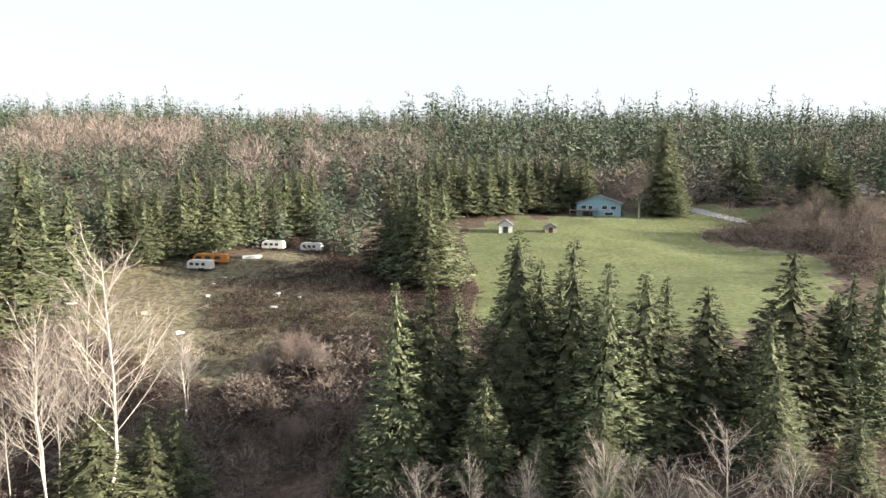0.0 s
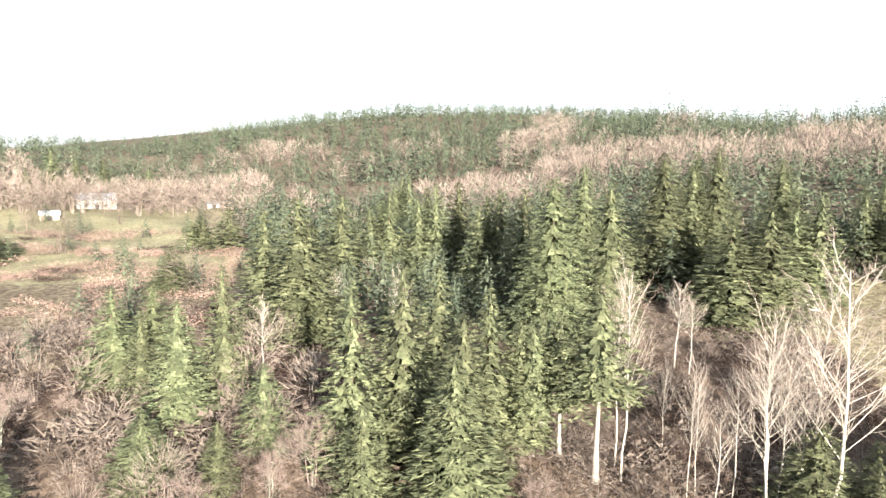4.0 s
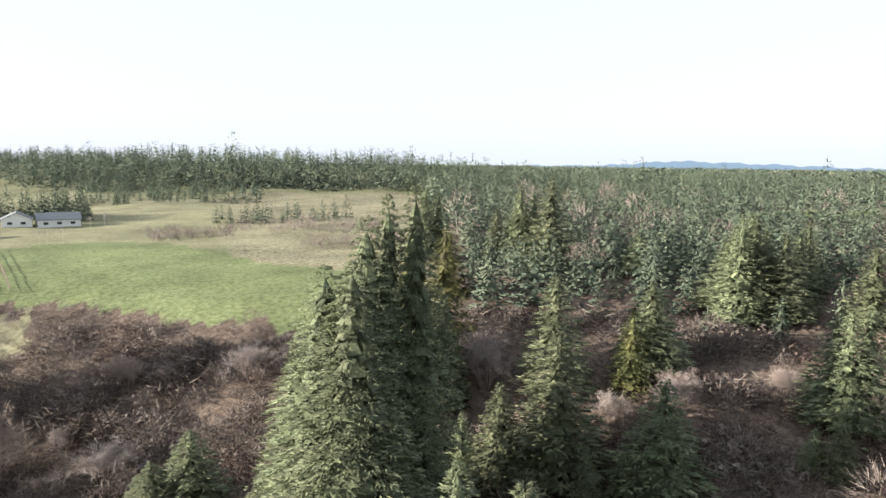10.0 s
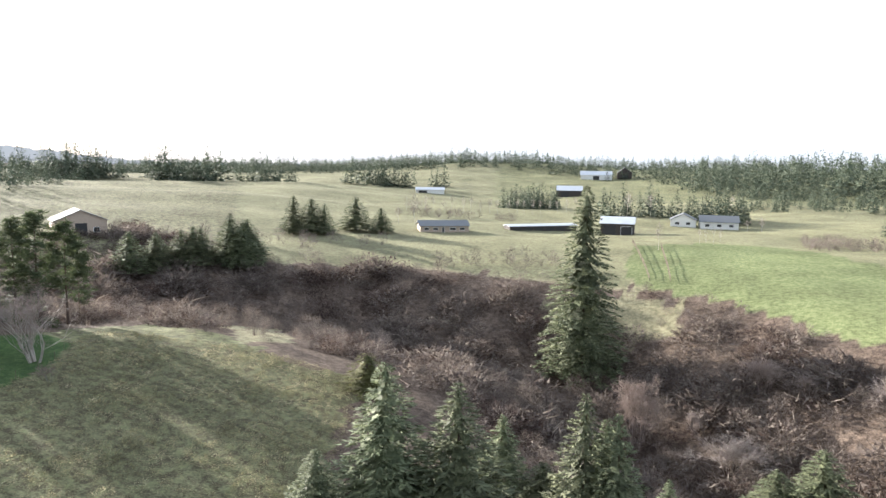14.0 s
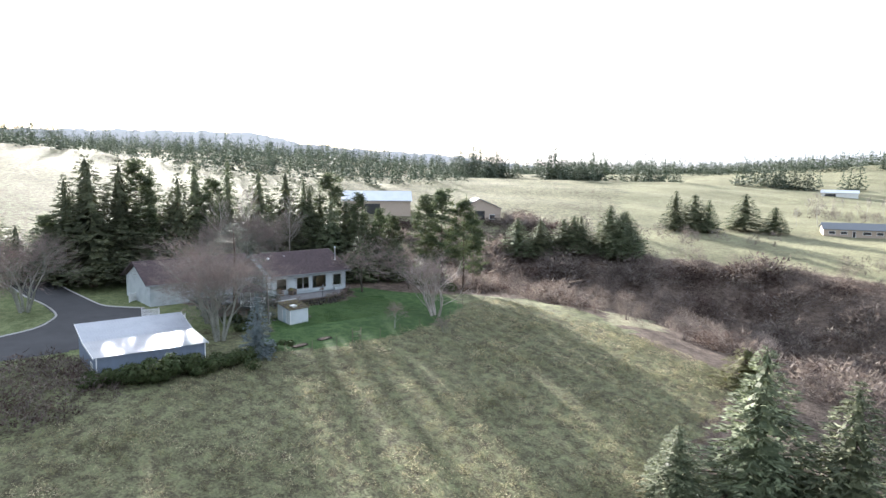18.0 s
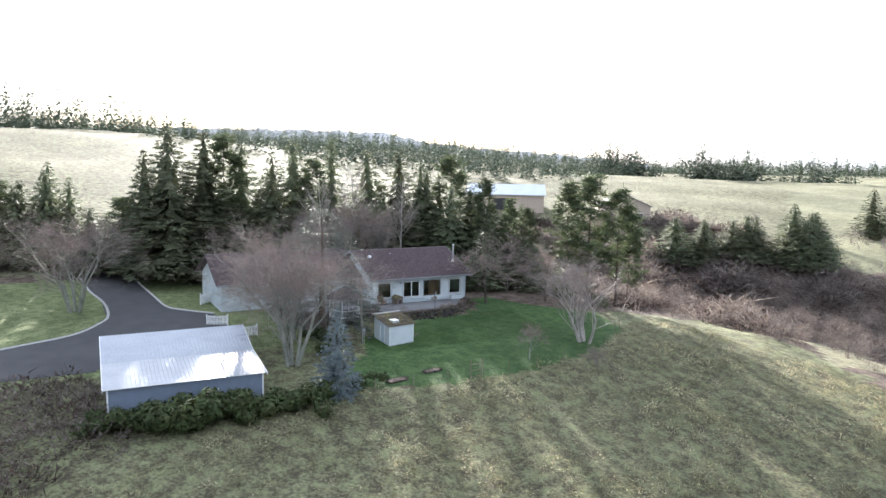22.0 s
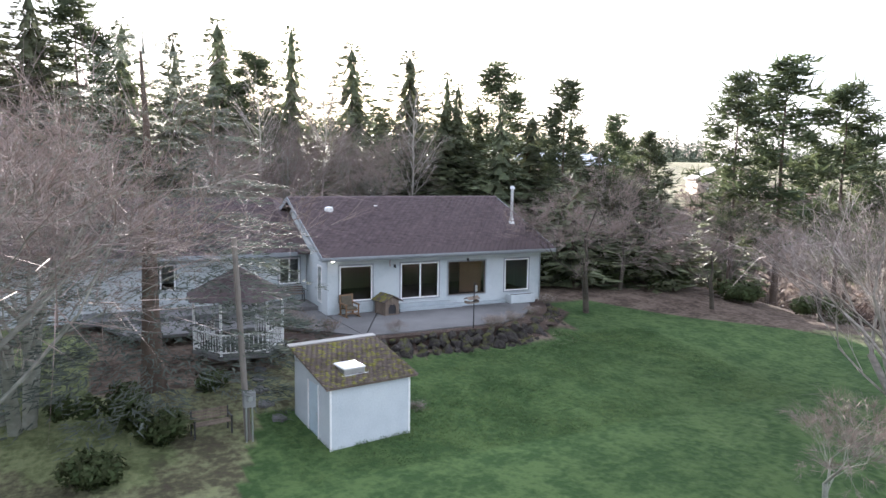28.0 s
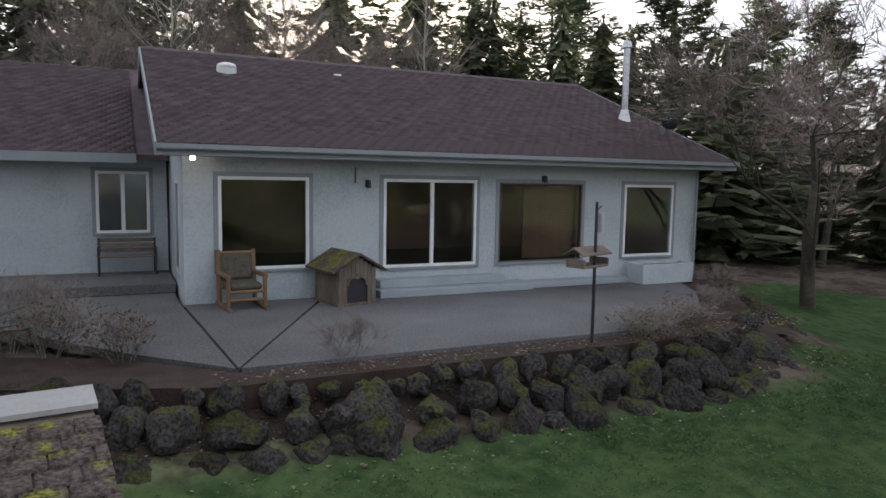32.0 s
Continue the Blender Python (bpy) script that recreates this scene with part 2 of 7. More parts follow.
def tube(p, q, r0, r1=None, sides=8, bm=None):
    bm = bm or bmesh.new()
    p, q = Vector(p), Vector(q)
    m = Matrix.Translation((p + q) / 2) @ (q - p).to_track_quat("Z", "Y").to_matrix().to_4x4()
    bmesh.ops.create_cone(bm, cap_ends=True, segments=sides, radius1=r0, radius2=r0 if r1 is None else r1, depth=(q - p).length, matrix=m)
    return bm


# ---- lie of the land ----
def smooth(t):
    t = np.clip(t, 0, 1)
    return t * t * (3 - 2 * t)


RAVINE = [(-75, 150, 3), (-42, 85, 11), (-46, 30, 12), (-80, -36, 16), (-66, -95, 17), (-5, -160, 17), (45, -160, 12), (90, -140, 6), (125, -150, 0)]


HILLS = [(-110, -62, -9, 46), (-290, -660, 16, 190), (190, -900, 16, 260), (600, -230, 20, 240), (-265, 440, 9, 150), (-60, -900, 12, 250)]


def ravine(x, y, line=RAVINE):
    """Distance to the ravine's line, and its depth there."""
    best, deep = np.full(np.shape(x), 1e9), np.zeros(np.shape(x))
    for (ax, ay, ad), (bx, by, bd) in zip(line, line[1:]):
        t = np.clip(((x - ax) * (bx - ax) + (y - ay) * (by - ay)) / ((bx - ax) ** 2 + (by - ay) ** 2), 0, 1)
        d = np.hypot(x - ax - t * (bx - ax), y - ay - t * (by - ay))
        near = d < best
        best, deep = np.where(near, d, best), np.where(near, ad + t * (bd - ad), deep)
    return best, deep


def waves(x, y, s, k):
    """Gentle unevenness without a visible repeat."""
    return (np.sin(x / s + 1.7 * k) * np.cos(y / (1.3 * s) + k) + 0.6 * np.sin((x + y) / (0.47 * s) + 2.3 * k) * np.cos((x - 0.6 * y) / (0.61 * s)) + 0.4 * np.sin((0.8 * x - y) / (0.23 * s) + k))


def terrain(x, y):
    x, y = np.asarray(x, float), np.asarray(y, float)
    h = -1.0 + 54 * smooth((y - 65) / 520) + 38 * smooth((-x - 250) / 480) * smooth((y + 300) / 220)
    h = h + 10 * smooth((x - 60) / 200) * smooth((600 - y) / 500) + 18 * smooth((x - 110) / 240) * np.exp(-(((y - 20) / 170) ** 2))
    h = h - 0.11 * np.clip(58 - x, 0, 75) * smooth((y + 170) / 70) * smooth((70 - y) / 60) * smooth((x + 75) / 70)
    for bx, by, bh, br in HILLS:
        h = h + bh * np.exp(-(((x - bx) ** 2 + (y - by) ** 2) / br**2))
    cut = np.zeros(np.shape(x))
    for a, b in zip(RAVINE, RAVINE[1:]):
        d, deep = ravine(x, y, [a, b])
        cut = np.maximum(cut, deep * np.exp(-((d / 32) ** 2)) + 0.33 * deep * np.exp(-((d / 72) ** 2)))
    h = h - cut
    far = np.hypot(x - 40, y + 60)
    h = h + waves(x, y, 60, 1.0) * 1.6 * smooth((far - 90) / 200) + waves(x, y, 9, 2.0) * 0.16 * smooth((far - 20) / 30)
    # the yard: lawn, and the house's terrace above it
    run = 1.7 + 9 * smooth((-72 - y) / 5) + 9 * smooth((y + 60) / 6)
    yard = -1.65 + 0.75 * smooth((x - 62) / 9) + 0.65 * smooth((x - 71.0) / run)
    inside = smooth((x - 44) / 14) * smooth((118 - x) / 26) * smooth((y + 104) / 18) * smooth((-14 - y) / 16)
    return h + (yard - h) * inside


def ground_z(x, y):
    return float(terrain(x, y))


def polar(x, y):
    """Bearing (degrees to the left of +y) and distance from the middle of the valley."""
    dx, dy = np.asarray(x, float) + 22, np.asarray(y, float) + 10
    return (np.degrees(np.arctan2(-dx, dy)) + 45) % 360 - 45, np.hypot(dx, dy)


def in_poly(x, y, pts):
    x, y = np.asarray(x, float), np.asarray(y, float)
    odd = np.zeros(x.shape, bool)
    for (ax, ay), (bx, by) in zip(pts, pts[1:] + pts[:1]):
        cut = ((ay > y) != (by > y)) & (x < (bx - ax) * (y - ay) / (by - ay + 1e-12) + ax)
        odd ^= cut
    return odd


LAWN = [(52.5, -50), (50.8, -58), (51.5, -68), (54, -78), (60, -87), (66, -89), (74, -82), (79, -79), (78, -76), (73, -74), (71.4, -71), (70.9, -66), (71, -60.5), (67.8, -59), (67.3, -56), (62, -54), (58, -50)]
FIELD = [(46, -30), (52, -44), (50.8, -58), (51.5, -68), (54, -78), (60, -87), (64, -95), (50, -104), (34, -107), (23, -104), (15, -86), (8, -64), (0, -44), (2, -20), (24, -12), (44, -14)]


# ---- ground ----
def spread(n, lo, hi, mid, tight):
    """Coordinates that lie close together round mid and widen towards lo and hi."""
    u = np.linspace(-1, 1, n)
    s = np.sinh(tight * u) / math.sinh(tight)
    return np.where(s < 0, mid + s * (mid - lo), mid + s * (hi - mid))


def make_ground():
    xs, ys = spread(430, -4200, 4200, 30, 6.6), spread(430, -4200, 4200, -50, 6.6)
    gx, gy = np.meshgrid(xs, ys)
    gz = terrain(gx, gy)
    n = len(xs)
    i = np.arange(n * n).reshape(n, n)
    quads = np.stack([i[:-1, :-1], i[:-1, 1:], i[1:, 1:], i[1:, :-1]], -1).reshape(-1, 4)
    me = raw_mesh("ground", np.stack([gx, gy, gz], -1).reshape(-1, 3), quads, ground_material(), True)
    x, y = gx.ravel(), gy.ravel()
    lawn_now = in_poly(x, y, LAWN)
    # borders wander
    x, y = x + 2.2 * waves(x, y, 7, 0.3), y + 2.2 * waves(x, y, 8, 1.9)
    az, d = polar(x, y)
    dr, deep = ravine(x, y)
    dry, lush, lawn = np.zeros(len(x)), np.zeros(len(x)), np.zeros(len(x))
    lawn[lawn_now] = 1
    field = in_poly(x, y, FIELD)
    dry[field], lush[field] = 0.3, 0.5
    scrubby = (x > 28) & (x < 70) & (y > -34) & (y < 10)
    dry[scrubby & ~field], lush[scrubby & ~field] = 0.55, 0.55
    margin = (x > 40) & (x < 70) & (y > -110) & (y < -24) & ~field
    dry[margin], lush[margin] = 0.12, 0.52
    yard = (x > 66) & (x < 110) & (y > -50) & (y < -16)
    lush[yard], dry[yard] = 0.75, 0.6
    meadow = in_poly(x, y, MEADOW)
    dry[meadow], lush[meadow] = 0.9, 0.62
    clearing = in_poly(x, y, CLEARING)
    dry[clearing], lush[clearing] = 0.5, 0.35
    brushy = in_poly(x, y, BRUSH)
    dry[brushy], lush[brushy] = 0.1, 0
    hill = (az > 62) & (az < 116) & (d > 120) & (d < 420)
    dry[hill] = 0.42
    upper = (az > 60) & (az < 92) & (d > 190) & (d < 380)
    dry[upper], lush[upper] = 0.8, 0.15
    plain_ = (az > 166) & (az < 285) & (d > 60) & (dr > 42) & (y < -120)
    dry[plain_], lush[plain_] = 0.9, 0.42
    west = (az > 148) & (az <= 166) & (d > 125) & (dr > 42)
    dry[west], lush[west] = 0.6, 0.1
    tan_ = west & (d > 235) & (d < 300)
    dry[tan_] = 0.95
    pasture = in_poly(x, y, PASTURE)
    lush[pasture], dry[pasture] = 0.85, 0.6
    for g in GLADES:
        dry[in_poly(x, y, g)] = 0.9
    east = (x > 112) & (az > 215) & (az < 290)
    dry[east], lush[east] = 0.45, 0.46
    outer = d > 1250
    dry[outer], lush[outer] = 0.1, 0.1
    far = (d > 480) & (az > 125) & (az < 195)
    dry[far], lush[far] = 0.5, 0.5
    green = (az > 117) & (az < 126) & (d > 380) & (d < 470)
    lush[green], dry[green] = 0.95, 0.8
    bank = in_poly(x, y, BANK)
    dry[bank], lush[bank], lawn[bank] = 0.05, 0.05, 0
    col = me.color_attributes.new("zone", "FLOAT_COLOR", "POINT")
    col.data.foreach_set("color", np.stack([dry, lush, lawn, np.ones(len(x))], -1).ravel().astype(np.float32))
    return tagged(new("ground", me), "rolling winter pasture and brown thicket soil", "ground", kind="structure")


BANK = [(71.0, -57.6), (70.9, -62), (70.9, -69.3), (71.5, -71.9), (73.2, -74.3), (76, -76.1), (78, -76.1), (78, -57.6)]
MEADOW = [(-5, 122), (0, 150), (2, 205), (14, 222), (40, 226), (100, 236), (125, 215), (98, 165), (72, 120), (40, 105)]
CLEARING = [(-88, 128), (-95, 165), (-70, 186), (-40, 186), (-22, 160), (-22, 120), (-52, 108)]
PASTURE = [(-6, -258), (-27, -268), (-54, -270), (-74, -226), (-95, -187), (-112, -165), (-90, -140), (-70, -146), (-57, -163), (-42, -179), (-32, -192), (-17, -199), (-9, -206)]
BRUSH = [(76, 196), (86, 183), (98, 168), (88, 140), (120, 140), (150, 190), (140, 226), (112, 214)]
GLADES = [[(15.6, -185), (9, -190), (-8, -200), (-23, -195), (-23.6, -181.6), (-14, -181.5)], [(65, -124), (70, -140), (60, -146), (43, -119), (47.6, -108)]]
make_ground()


# ---- growing things ----
def conifer_arrays(seed, h, r, levels, per, sprays, bare=0.06, droop=0.25, power=0.75, size=0.75, core=9, slim=0.4):
    """Verts and triangles of a conifer's crown: whorled boughs, each a fan of short sprays, over a shaded inner mass."""
    g = np.random.default_rng(seed)
    f, z, az, L = [], [], [], []
    for i in range(levels):
        t = (i + 0.3) / levels
        n = max(3, int(round(per * (1 - 0.5 * t))))
        f.append(np.full(n, t) + g.uniform(-0.5, 0.5, n) / levels)
        az.append(2 * math.pi * (np.arange(n) + g.uniform(-0.35, 0.35, n)) / n + g.uniform(0, 6.28))
    f, az = np.clip(np.concatenate(f), 0, 1), np.concatenate(az)
    n = len(f)
    L = 1.12 * r * ((1 - f) ** power) * g.uniform(0.75, 1.15, n) * (0.8 + 0.2 * np.minimum(1, f * 7)) + 0.1 * size
    z = h * (bare + (1 - bare) * f)
    rise, fall = 0.05 + 0.55 * f + g.uniform(-0.12, 0.12, n), droop * g.uniform(0.6, 1.4, n)
    k = np.repeat(np.arange(n), sprays)
    m = len(k)
    t = 0.35 + 0.65 * g.random(m) ** 0.6
    o = np.stack([np.cos(az[k]), np.sin(az[k]), np.zeros(m)], -1)
    sd = np.stack([-np.sin(az[k]), np.cos(az[k]), np.zeros(m)], -1)
    u = g.uniform(-1, 1, m)
    p = o * (L[k] * t)[:, None] + sd * (u * (0.34 * L[k] * (1.15 - t) + 0.05))[:, None]
    p[:, 2] = z[k] + L[k] * (rise[k] * t - fall[k] * t * t) + g.normal(0, 0.12, m) * size
    e = o * g.uniform(0.5, 1.0, m)[:, None] + sd * (np.sign(u) * g.uniform(0.0, 0.9, m))[:, None]
    e[:, 2] += g.uniform(-0.45, 0.4, m)
    e /= np.linalg.norm(e, axis=1)[:, None]
    w = np.cross(e, g.normal(size=(m, 3)))
    w /= np.linalg.norm(w, axis=1)[:, None] + 1e-9
    ln = size * g.uniform(0.6, 1.4, m) * (1 - 0.7 * f[k])
    wd = (ln * slim * 0.5)[:, None]
    V = [np.stack([p - w * wd, p + w * wd, p + e * ln[:, None]], 1).reshape(-1, 3)]
    # inner mass of short ragged boughs
    q = levels * core
    fc = np.clip((np.arange(q) + g.uniform(-2, 2, q)) / max(q, 1), 0, 0.9)
    ac, half = g.uniform(0, 6.28, q), g.uniform(0.22, 0.45, q)
    Lc, zc = r * (1 - fc) ** (power + 0.1) * g.uniform(0.45, 0.75, q), h * (bare + (1 - bare) * fc)
    top = np.stack([np.zeros(q), np.zeros(q), np.minimum(h * 0.97, zc + 0.06 * h)], -1)
    lo = np.stack([Lc * np.cos(ac - half), Lc * np.sin(ac - half), zc - 0.35 * Lc * g.random(q)], -1)
    hi = np.stack([Lc * np.cos(ac + half), Lc * np.sin(ac + half), zc - 0.35 * Lc * g.random(q)], -1)
    V.append(np.stack([top, lo, hi], 1).reshape(-1, 3))
    # leader
    la = np.arange(3) * 2.1
    V.append(np.stack([np.tile((0, 0, h * 1.02), (3, 1)), np.stack([0.05 * np.cos(la), 0.05 * np.sin(la), np.full(3, h * 0.95)], -1), np.stack([0.05 * np.cos(la + 2), 0.05 * np.sin(la + 2), np.full(3, h * 0.95)], -1)], 1).reshape(-1, 3))
    V = np.concatenate(V)
    return V, np.arange(len(V)).reshape(-1, 3)


def bough_normals(V, own, seed):
    """Normals that follow the crown's round form, roughened by each spray; the triangles are turned to face outwards with them."""
    T = V.reshape(-1, 3, 3)
    g = np.random.default_rng(seed)
    flat = np.cross(T[:, 1] - T[:, 0], T[:, 2] - T[:, 0])
    flat /= np.linalg.norm(flat, axis=1)[:, None] + 1e-9
    c = T.mean(1)
    out = np.stack([c[:, 0], c[:, 1], np.zeros(len(c))], -1)
    out /= np.linalg.norm(out, axis=1)[:, None] + 1e-6
    out[:, 2] = 0.45
    turn = (flat * out).sum(1) < 0
    T[turn] = T[turn][:, ::-1]
    flat[turn] *= -1
    n = out * (1 - own) + flat * own + g.normal(0, 0.12, out.shape)
    n /= np.linalg.norm(n, axis=1)[:, None]
    return T.reshape(-1, 3), np.repeat(n, 3, 0)


def conifer_mesh(name, mat, *args, **kw):
    V, F = conifer_arrays(*args, **kw)
    V, N = bough_normals(V, 0.55, args[0])
    return raw_mesh(name, V, F, mat, True, N)


def pine_mesh(name, seed, h, r, mat, bare=0.3, clumps=80, blades=48):
    """A pine's crown: separate tufted clumps on tiered boughs, with sky between them."""
    rng = np.random.default_rng(seed)
    verts, tris = [], []
    for i in range(clumps):
        f = (i + rng.uniform(0, 1)) / clumps
        z0 = h * (bare + (0.98 - bare) * f)
        reach = r * (0.55 + 0.45 * math.sin(math.pi * min(1, f * 0.9 + 0.15))) * (1 - 0.55 * f * f) * math.sqrt(rng.uniform(0.12, 1.0))
        a = rng.uniform(0, 2 * math.pi)
        c = np.array((reach * math.cos(a), reach * math.sin(a), z0 + 0.1 * reach))
        size = r * rng.uniform(0.2, 0.34)
        # bough
        k = len(verts)
        verts.extend((np.array((0, 0, z0 - 0.25 * reach)), c + np.array((0, 0, -0.06)), c + np.array((0, 0, 0.06))))
        tris.append((k, k + 1, k + 2))
        for _ in range(blades):
            d = rng.normal(size=3)
            d[2] = abs(d[2]) * 0.5 - 0.12
            d /= np.linalg.norm(d)
            e = np.cross(d, rng.normal(size=3))
            e /= np.linalg.norm(e) + 1e-9
            s = size * rng.uniform(0.6, 1.15)
            b = c + rng.normal(size=3) * size * np.array((0.42, 0.42, 0.16))
            k = len(verts)
            verts.extend((b - e * s * 0.075, b + e * s * 0.075, b + d * s))
            tris.append((k, k + 1, k + 2))
    return raw_mesh(name, verts, tris, mat)


def trunk_mesh(name, h, r, mat, seed=0, bend=0.02):
    rng = np.random.default_rng(seed)
    sides, rings = 7, 6
    verts, quads = [], []
    for i in range(rings):
        f = i / (rings - 1)
        cx, cy = rng.normal(0, bend * h * 0.3, 2) * f
        rad = r * (1 - 0.88 * f) * (1.35 if i == 0 else 1)
        for k in range(sides):
            a = 2 * math.pi * k / sides
            verts.append((cx + rad * math.cos(a), cy + rad * math.sin(a), h * f - (0.6 if i == 0 else 0)))
    for i in range(rings - 1):
        for k in range(sides):
            quads.append((i * sides + k, i * sides + (k + 1) % sides, (i + 1) * sides + (k + 1) % sides, (i + 1) * sides + k))
    return raw_mesh(name, verts, quads, mat, True)


def bare_tree(seed, h, spread_, stems=1, levels=5, fork=3, lean=0.0, start=0.25, thick=0.02, twigs=5, upright=0.35, shrink=0.68):
    """Trunk and limbs (verts, quads) and fine twigs (verts, tris) of a leafless tree."""
    rng = np.random.default_rng(seed)
    lv, lq, tv, tt = [], [], [], []

    def limb(p, q, r0, r1):
        d = q - p
        d = d / (np.linalg.norm(d) + 1e-9)
        u = np.cross(d, (0.3, 0.2, 0.93))
        u /= np.linalg.norm(u) + 1e-9
        v = np.cross(d, u)
        k = len(lv)
        n = 5 if r0 > 0.06 else 3
        for c, r in ((p, r0), (q, r1)):
            for i in range(n):
                a = 2 * math.pi * i / n
                lv.append(c + (u * math.cos(a) + v * math.sin(a)) * r)
        for i in range(n):
            j = (i + 1) % n
            lq.append((k + i, k + j, k + n + j, k + n + i))

    def twig(p, d, ln):
        e = np.cross(d, rng.normal(size=3))
        e /= np.linalg.norm(e) + 1e-9
        k = len(tv)
        w = 0.004 + 0.002 * ln
        tv.extend((p - e * w, p + e * w, p + d * ln))
        tt.append((k, k + 1, k + 2))

    def grow(p, d, ln, r, level):
        q, n = p, 2 if level < 2 else 1
        for _ in range(n):
            d = d + rng.normal(0, 0.12 if level else 0.04, 3)
            d /= np.linalg.norm(d)
            e = q + d * (ln / n)
            limb(q, e, r, r * (0.86 if n > 1 else 0.7))
            q, r = e, r * (0.86 if n > 1 else 0.7)
        if level >= levels:
            for _ in range(twigs):
                t = d + rng.normal(0, 0.55, 3)
                t[2] += 0.15
                t /= np.linalg.norm(t)
                twig(p + (q - p) * rng.uniform(0.2, 1), t, ln * rng.uniform(0.6, 1.25))
            return
        for k in range(fork + (rng.random() < 0.35)):
            t = d + rng.normal(0, spread_, 3)
            t[2] += upright * (1 - level / levels)
            t /= np.linalg.norm(t)
            grow(p + (q - p) * rng.uniform(0.45, 1.0) if k else q, t, ln * shrink * rng.uniform(0.75, 1.2), r * (0.68 if k == 0 else 0.46), level + 1)

    for s in range(stems):
        a = rng.uniform(0, 6.28)
        tilt = (0.12 + 0.22 * rng.random()) if stems > 1 else lean
        d = np.array((math.cos(a) * tilt, math.sin(a) * tilt, 1.0))
        d /= np.linalg.norm(d)
        p = np.array((0.25 * math.cos(a), 0.25 * math.sin(a), -0.4)) if stems > 1 else np.array((0, 0, -0.4))
        grow(p, d, h * start, h * thick, 0)
    return np.array(lv), np.array(lq), None, np.array(tv), np.array(tt)


def bare_meshes(name, seed, h, wood, twig, **kw):
    """Limb meshes with quads and triangles apart; the crown scaled to the height asked for."""
    lv, lq, _, tv, tt = bare_tree(seed, h, **kw)
    top = max(lv[:, 2].max(), tv[:, 2].max())
    k = h / top
    return raw_mesh(name + "_limbs", lv * k, lq, wood, True), raw_mesh(name + "_twigs", tv * k, tt, twig)


def alder_meshes(name, seed, h, wood, twig, first=0.38, boughs=30, reach=0.3):
    """A slender leafless tree: one pale stem to the top, ascending side limbs with fine twigs."""
    g = np.random.default_rng(seed)
    lv, lq, tv, tt = [], [], [], []

    def limb(pts, r0, r1, n):
        for i in range(len(pts) - 1):
            d = pts[i + 1] - pts[i]
            d = d / (np.linalg.norm(d) + 1e-9)
            u = np.cross(d, (0.31, 0.9, 0.2))
            u /= np.linalg.norm(u) + 1e-9
            v = np.cross(d, u)
            k = len(lv)
            for c, t in ((pts[i], i / (len(pts) - 1)), (pts[i + 1], (i + 1) / (len(pts) - 1))):
                rad = r0 + (r1 - r0) * t
                for j in range(n):
                    a = 6.283 * j / n
                    lv.append(c + (u * math.cos(a) + v * math.sin(a)) * rad)
            for j in range(n):
                lq.append((k + j, k + (j + 1) % n, k + n + (j + 1) % n, k + n + j))

    bend = g.normal(0, 0.02 * h, (8, 2))
    bend[0] = 0
    stem = [np.array((*(bend[:i + 1].sum(0) * 0.5), h * i / 7 - (0.5 if i == 0 else 0))) for i in range(8)]
    limb(stem, 0.0085 * h, 0.0018 * h, 6)
    for b in range(boughs):
        f = first + (0.97 - first) * (b + g.random()) / boughs
        i = min(6, int(f * 7))
        p = stem[i] + (stem[i + 1] - stem[i]) * (f * 7 - i)
        a, up = g.uniform(0, 6.28), g.uniform(0.7, 1.5)
        d = np.array((math.cos(a), math.sin(a), up))
        d /= np.linalg.norm(d)
        ln = h * reach * (1.15 - 0.75 * (f - first) / (1 - first)) * g.uniform(0.6, 1.2)
        mid = p + d * ln * 0.5
        end = mid + (d + np.array((0, 0, 0.35)) + g.normal(0, 0.15, 3)) * ln * 0.45
        limb([p, mid, end], 0.002 * h, 0.0008 * h, 4)
        for j in range(9):
            t = g.uniform(0.25, 1)
            q = p + (mid - p) * t * 2 if t < 0.5 else mid + (end - mid) * (t - 0.5) * 2
            e = d + g.normal(0, 0.55, 3) + np.array((0, 0, 0.25))
            e /= np.linalg.norm(e)
            l2 = ln * g.uniform(0.2, 0.5)
            limb([q, q + e * l2], 0.0008 * h, 0.0004 * h, 3)
            for _ in range(5):
                x = e + g.normal(0, 0.5, 3)
                x /= np.linalg.norm(x)
                w = np.cross(x, g.normal(size=3))
                w *= 0.012 / (np.linalg.norm(w) + 1e-9)
                c = q + e * l2 * g.uniform(0.2, 1)
                k = len(tv)
                tv.extend((c - w, c + w, c + x * l2 * g.uniform(0.5, 1.0)))
                tt.append((k, k + 1, k + 2))
    return raw_mesh(name + "_limbs", np.array(lv), np.array(lq), wood, True), raw_mesh(name + "_twigs", np.array(tv), np.array(tt), twig)


def put_tree(name, parts, x, y, h, base_h, fat, turn, label, category="tree", group="", sink=0.0, scale_trunk=True):
    """A tree as a thing: an empty at its foot and its parts, scaled to the height h and the girth fat."""
    z = ground_z(x, y) - sink
    s = h / base_h
    m = Matrix.Translation((x, y, z)) @ Matrix.Rotation(turn, 4, "Z") @ Matrix.Diagonal((s * fat, s * fat, s, 1))
    t = thing(name, m, label, category, group)
    for nm, me in parts:
        shared(nm, me, t)
    return t


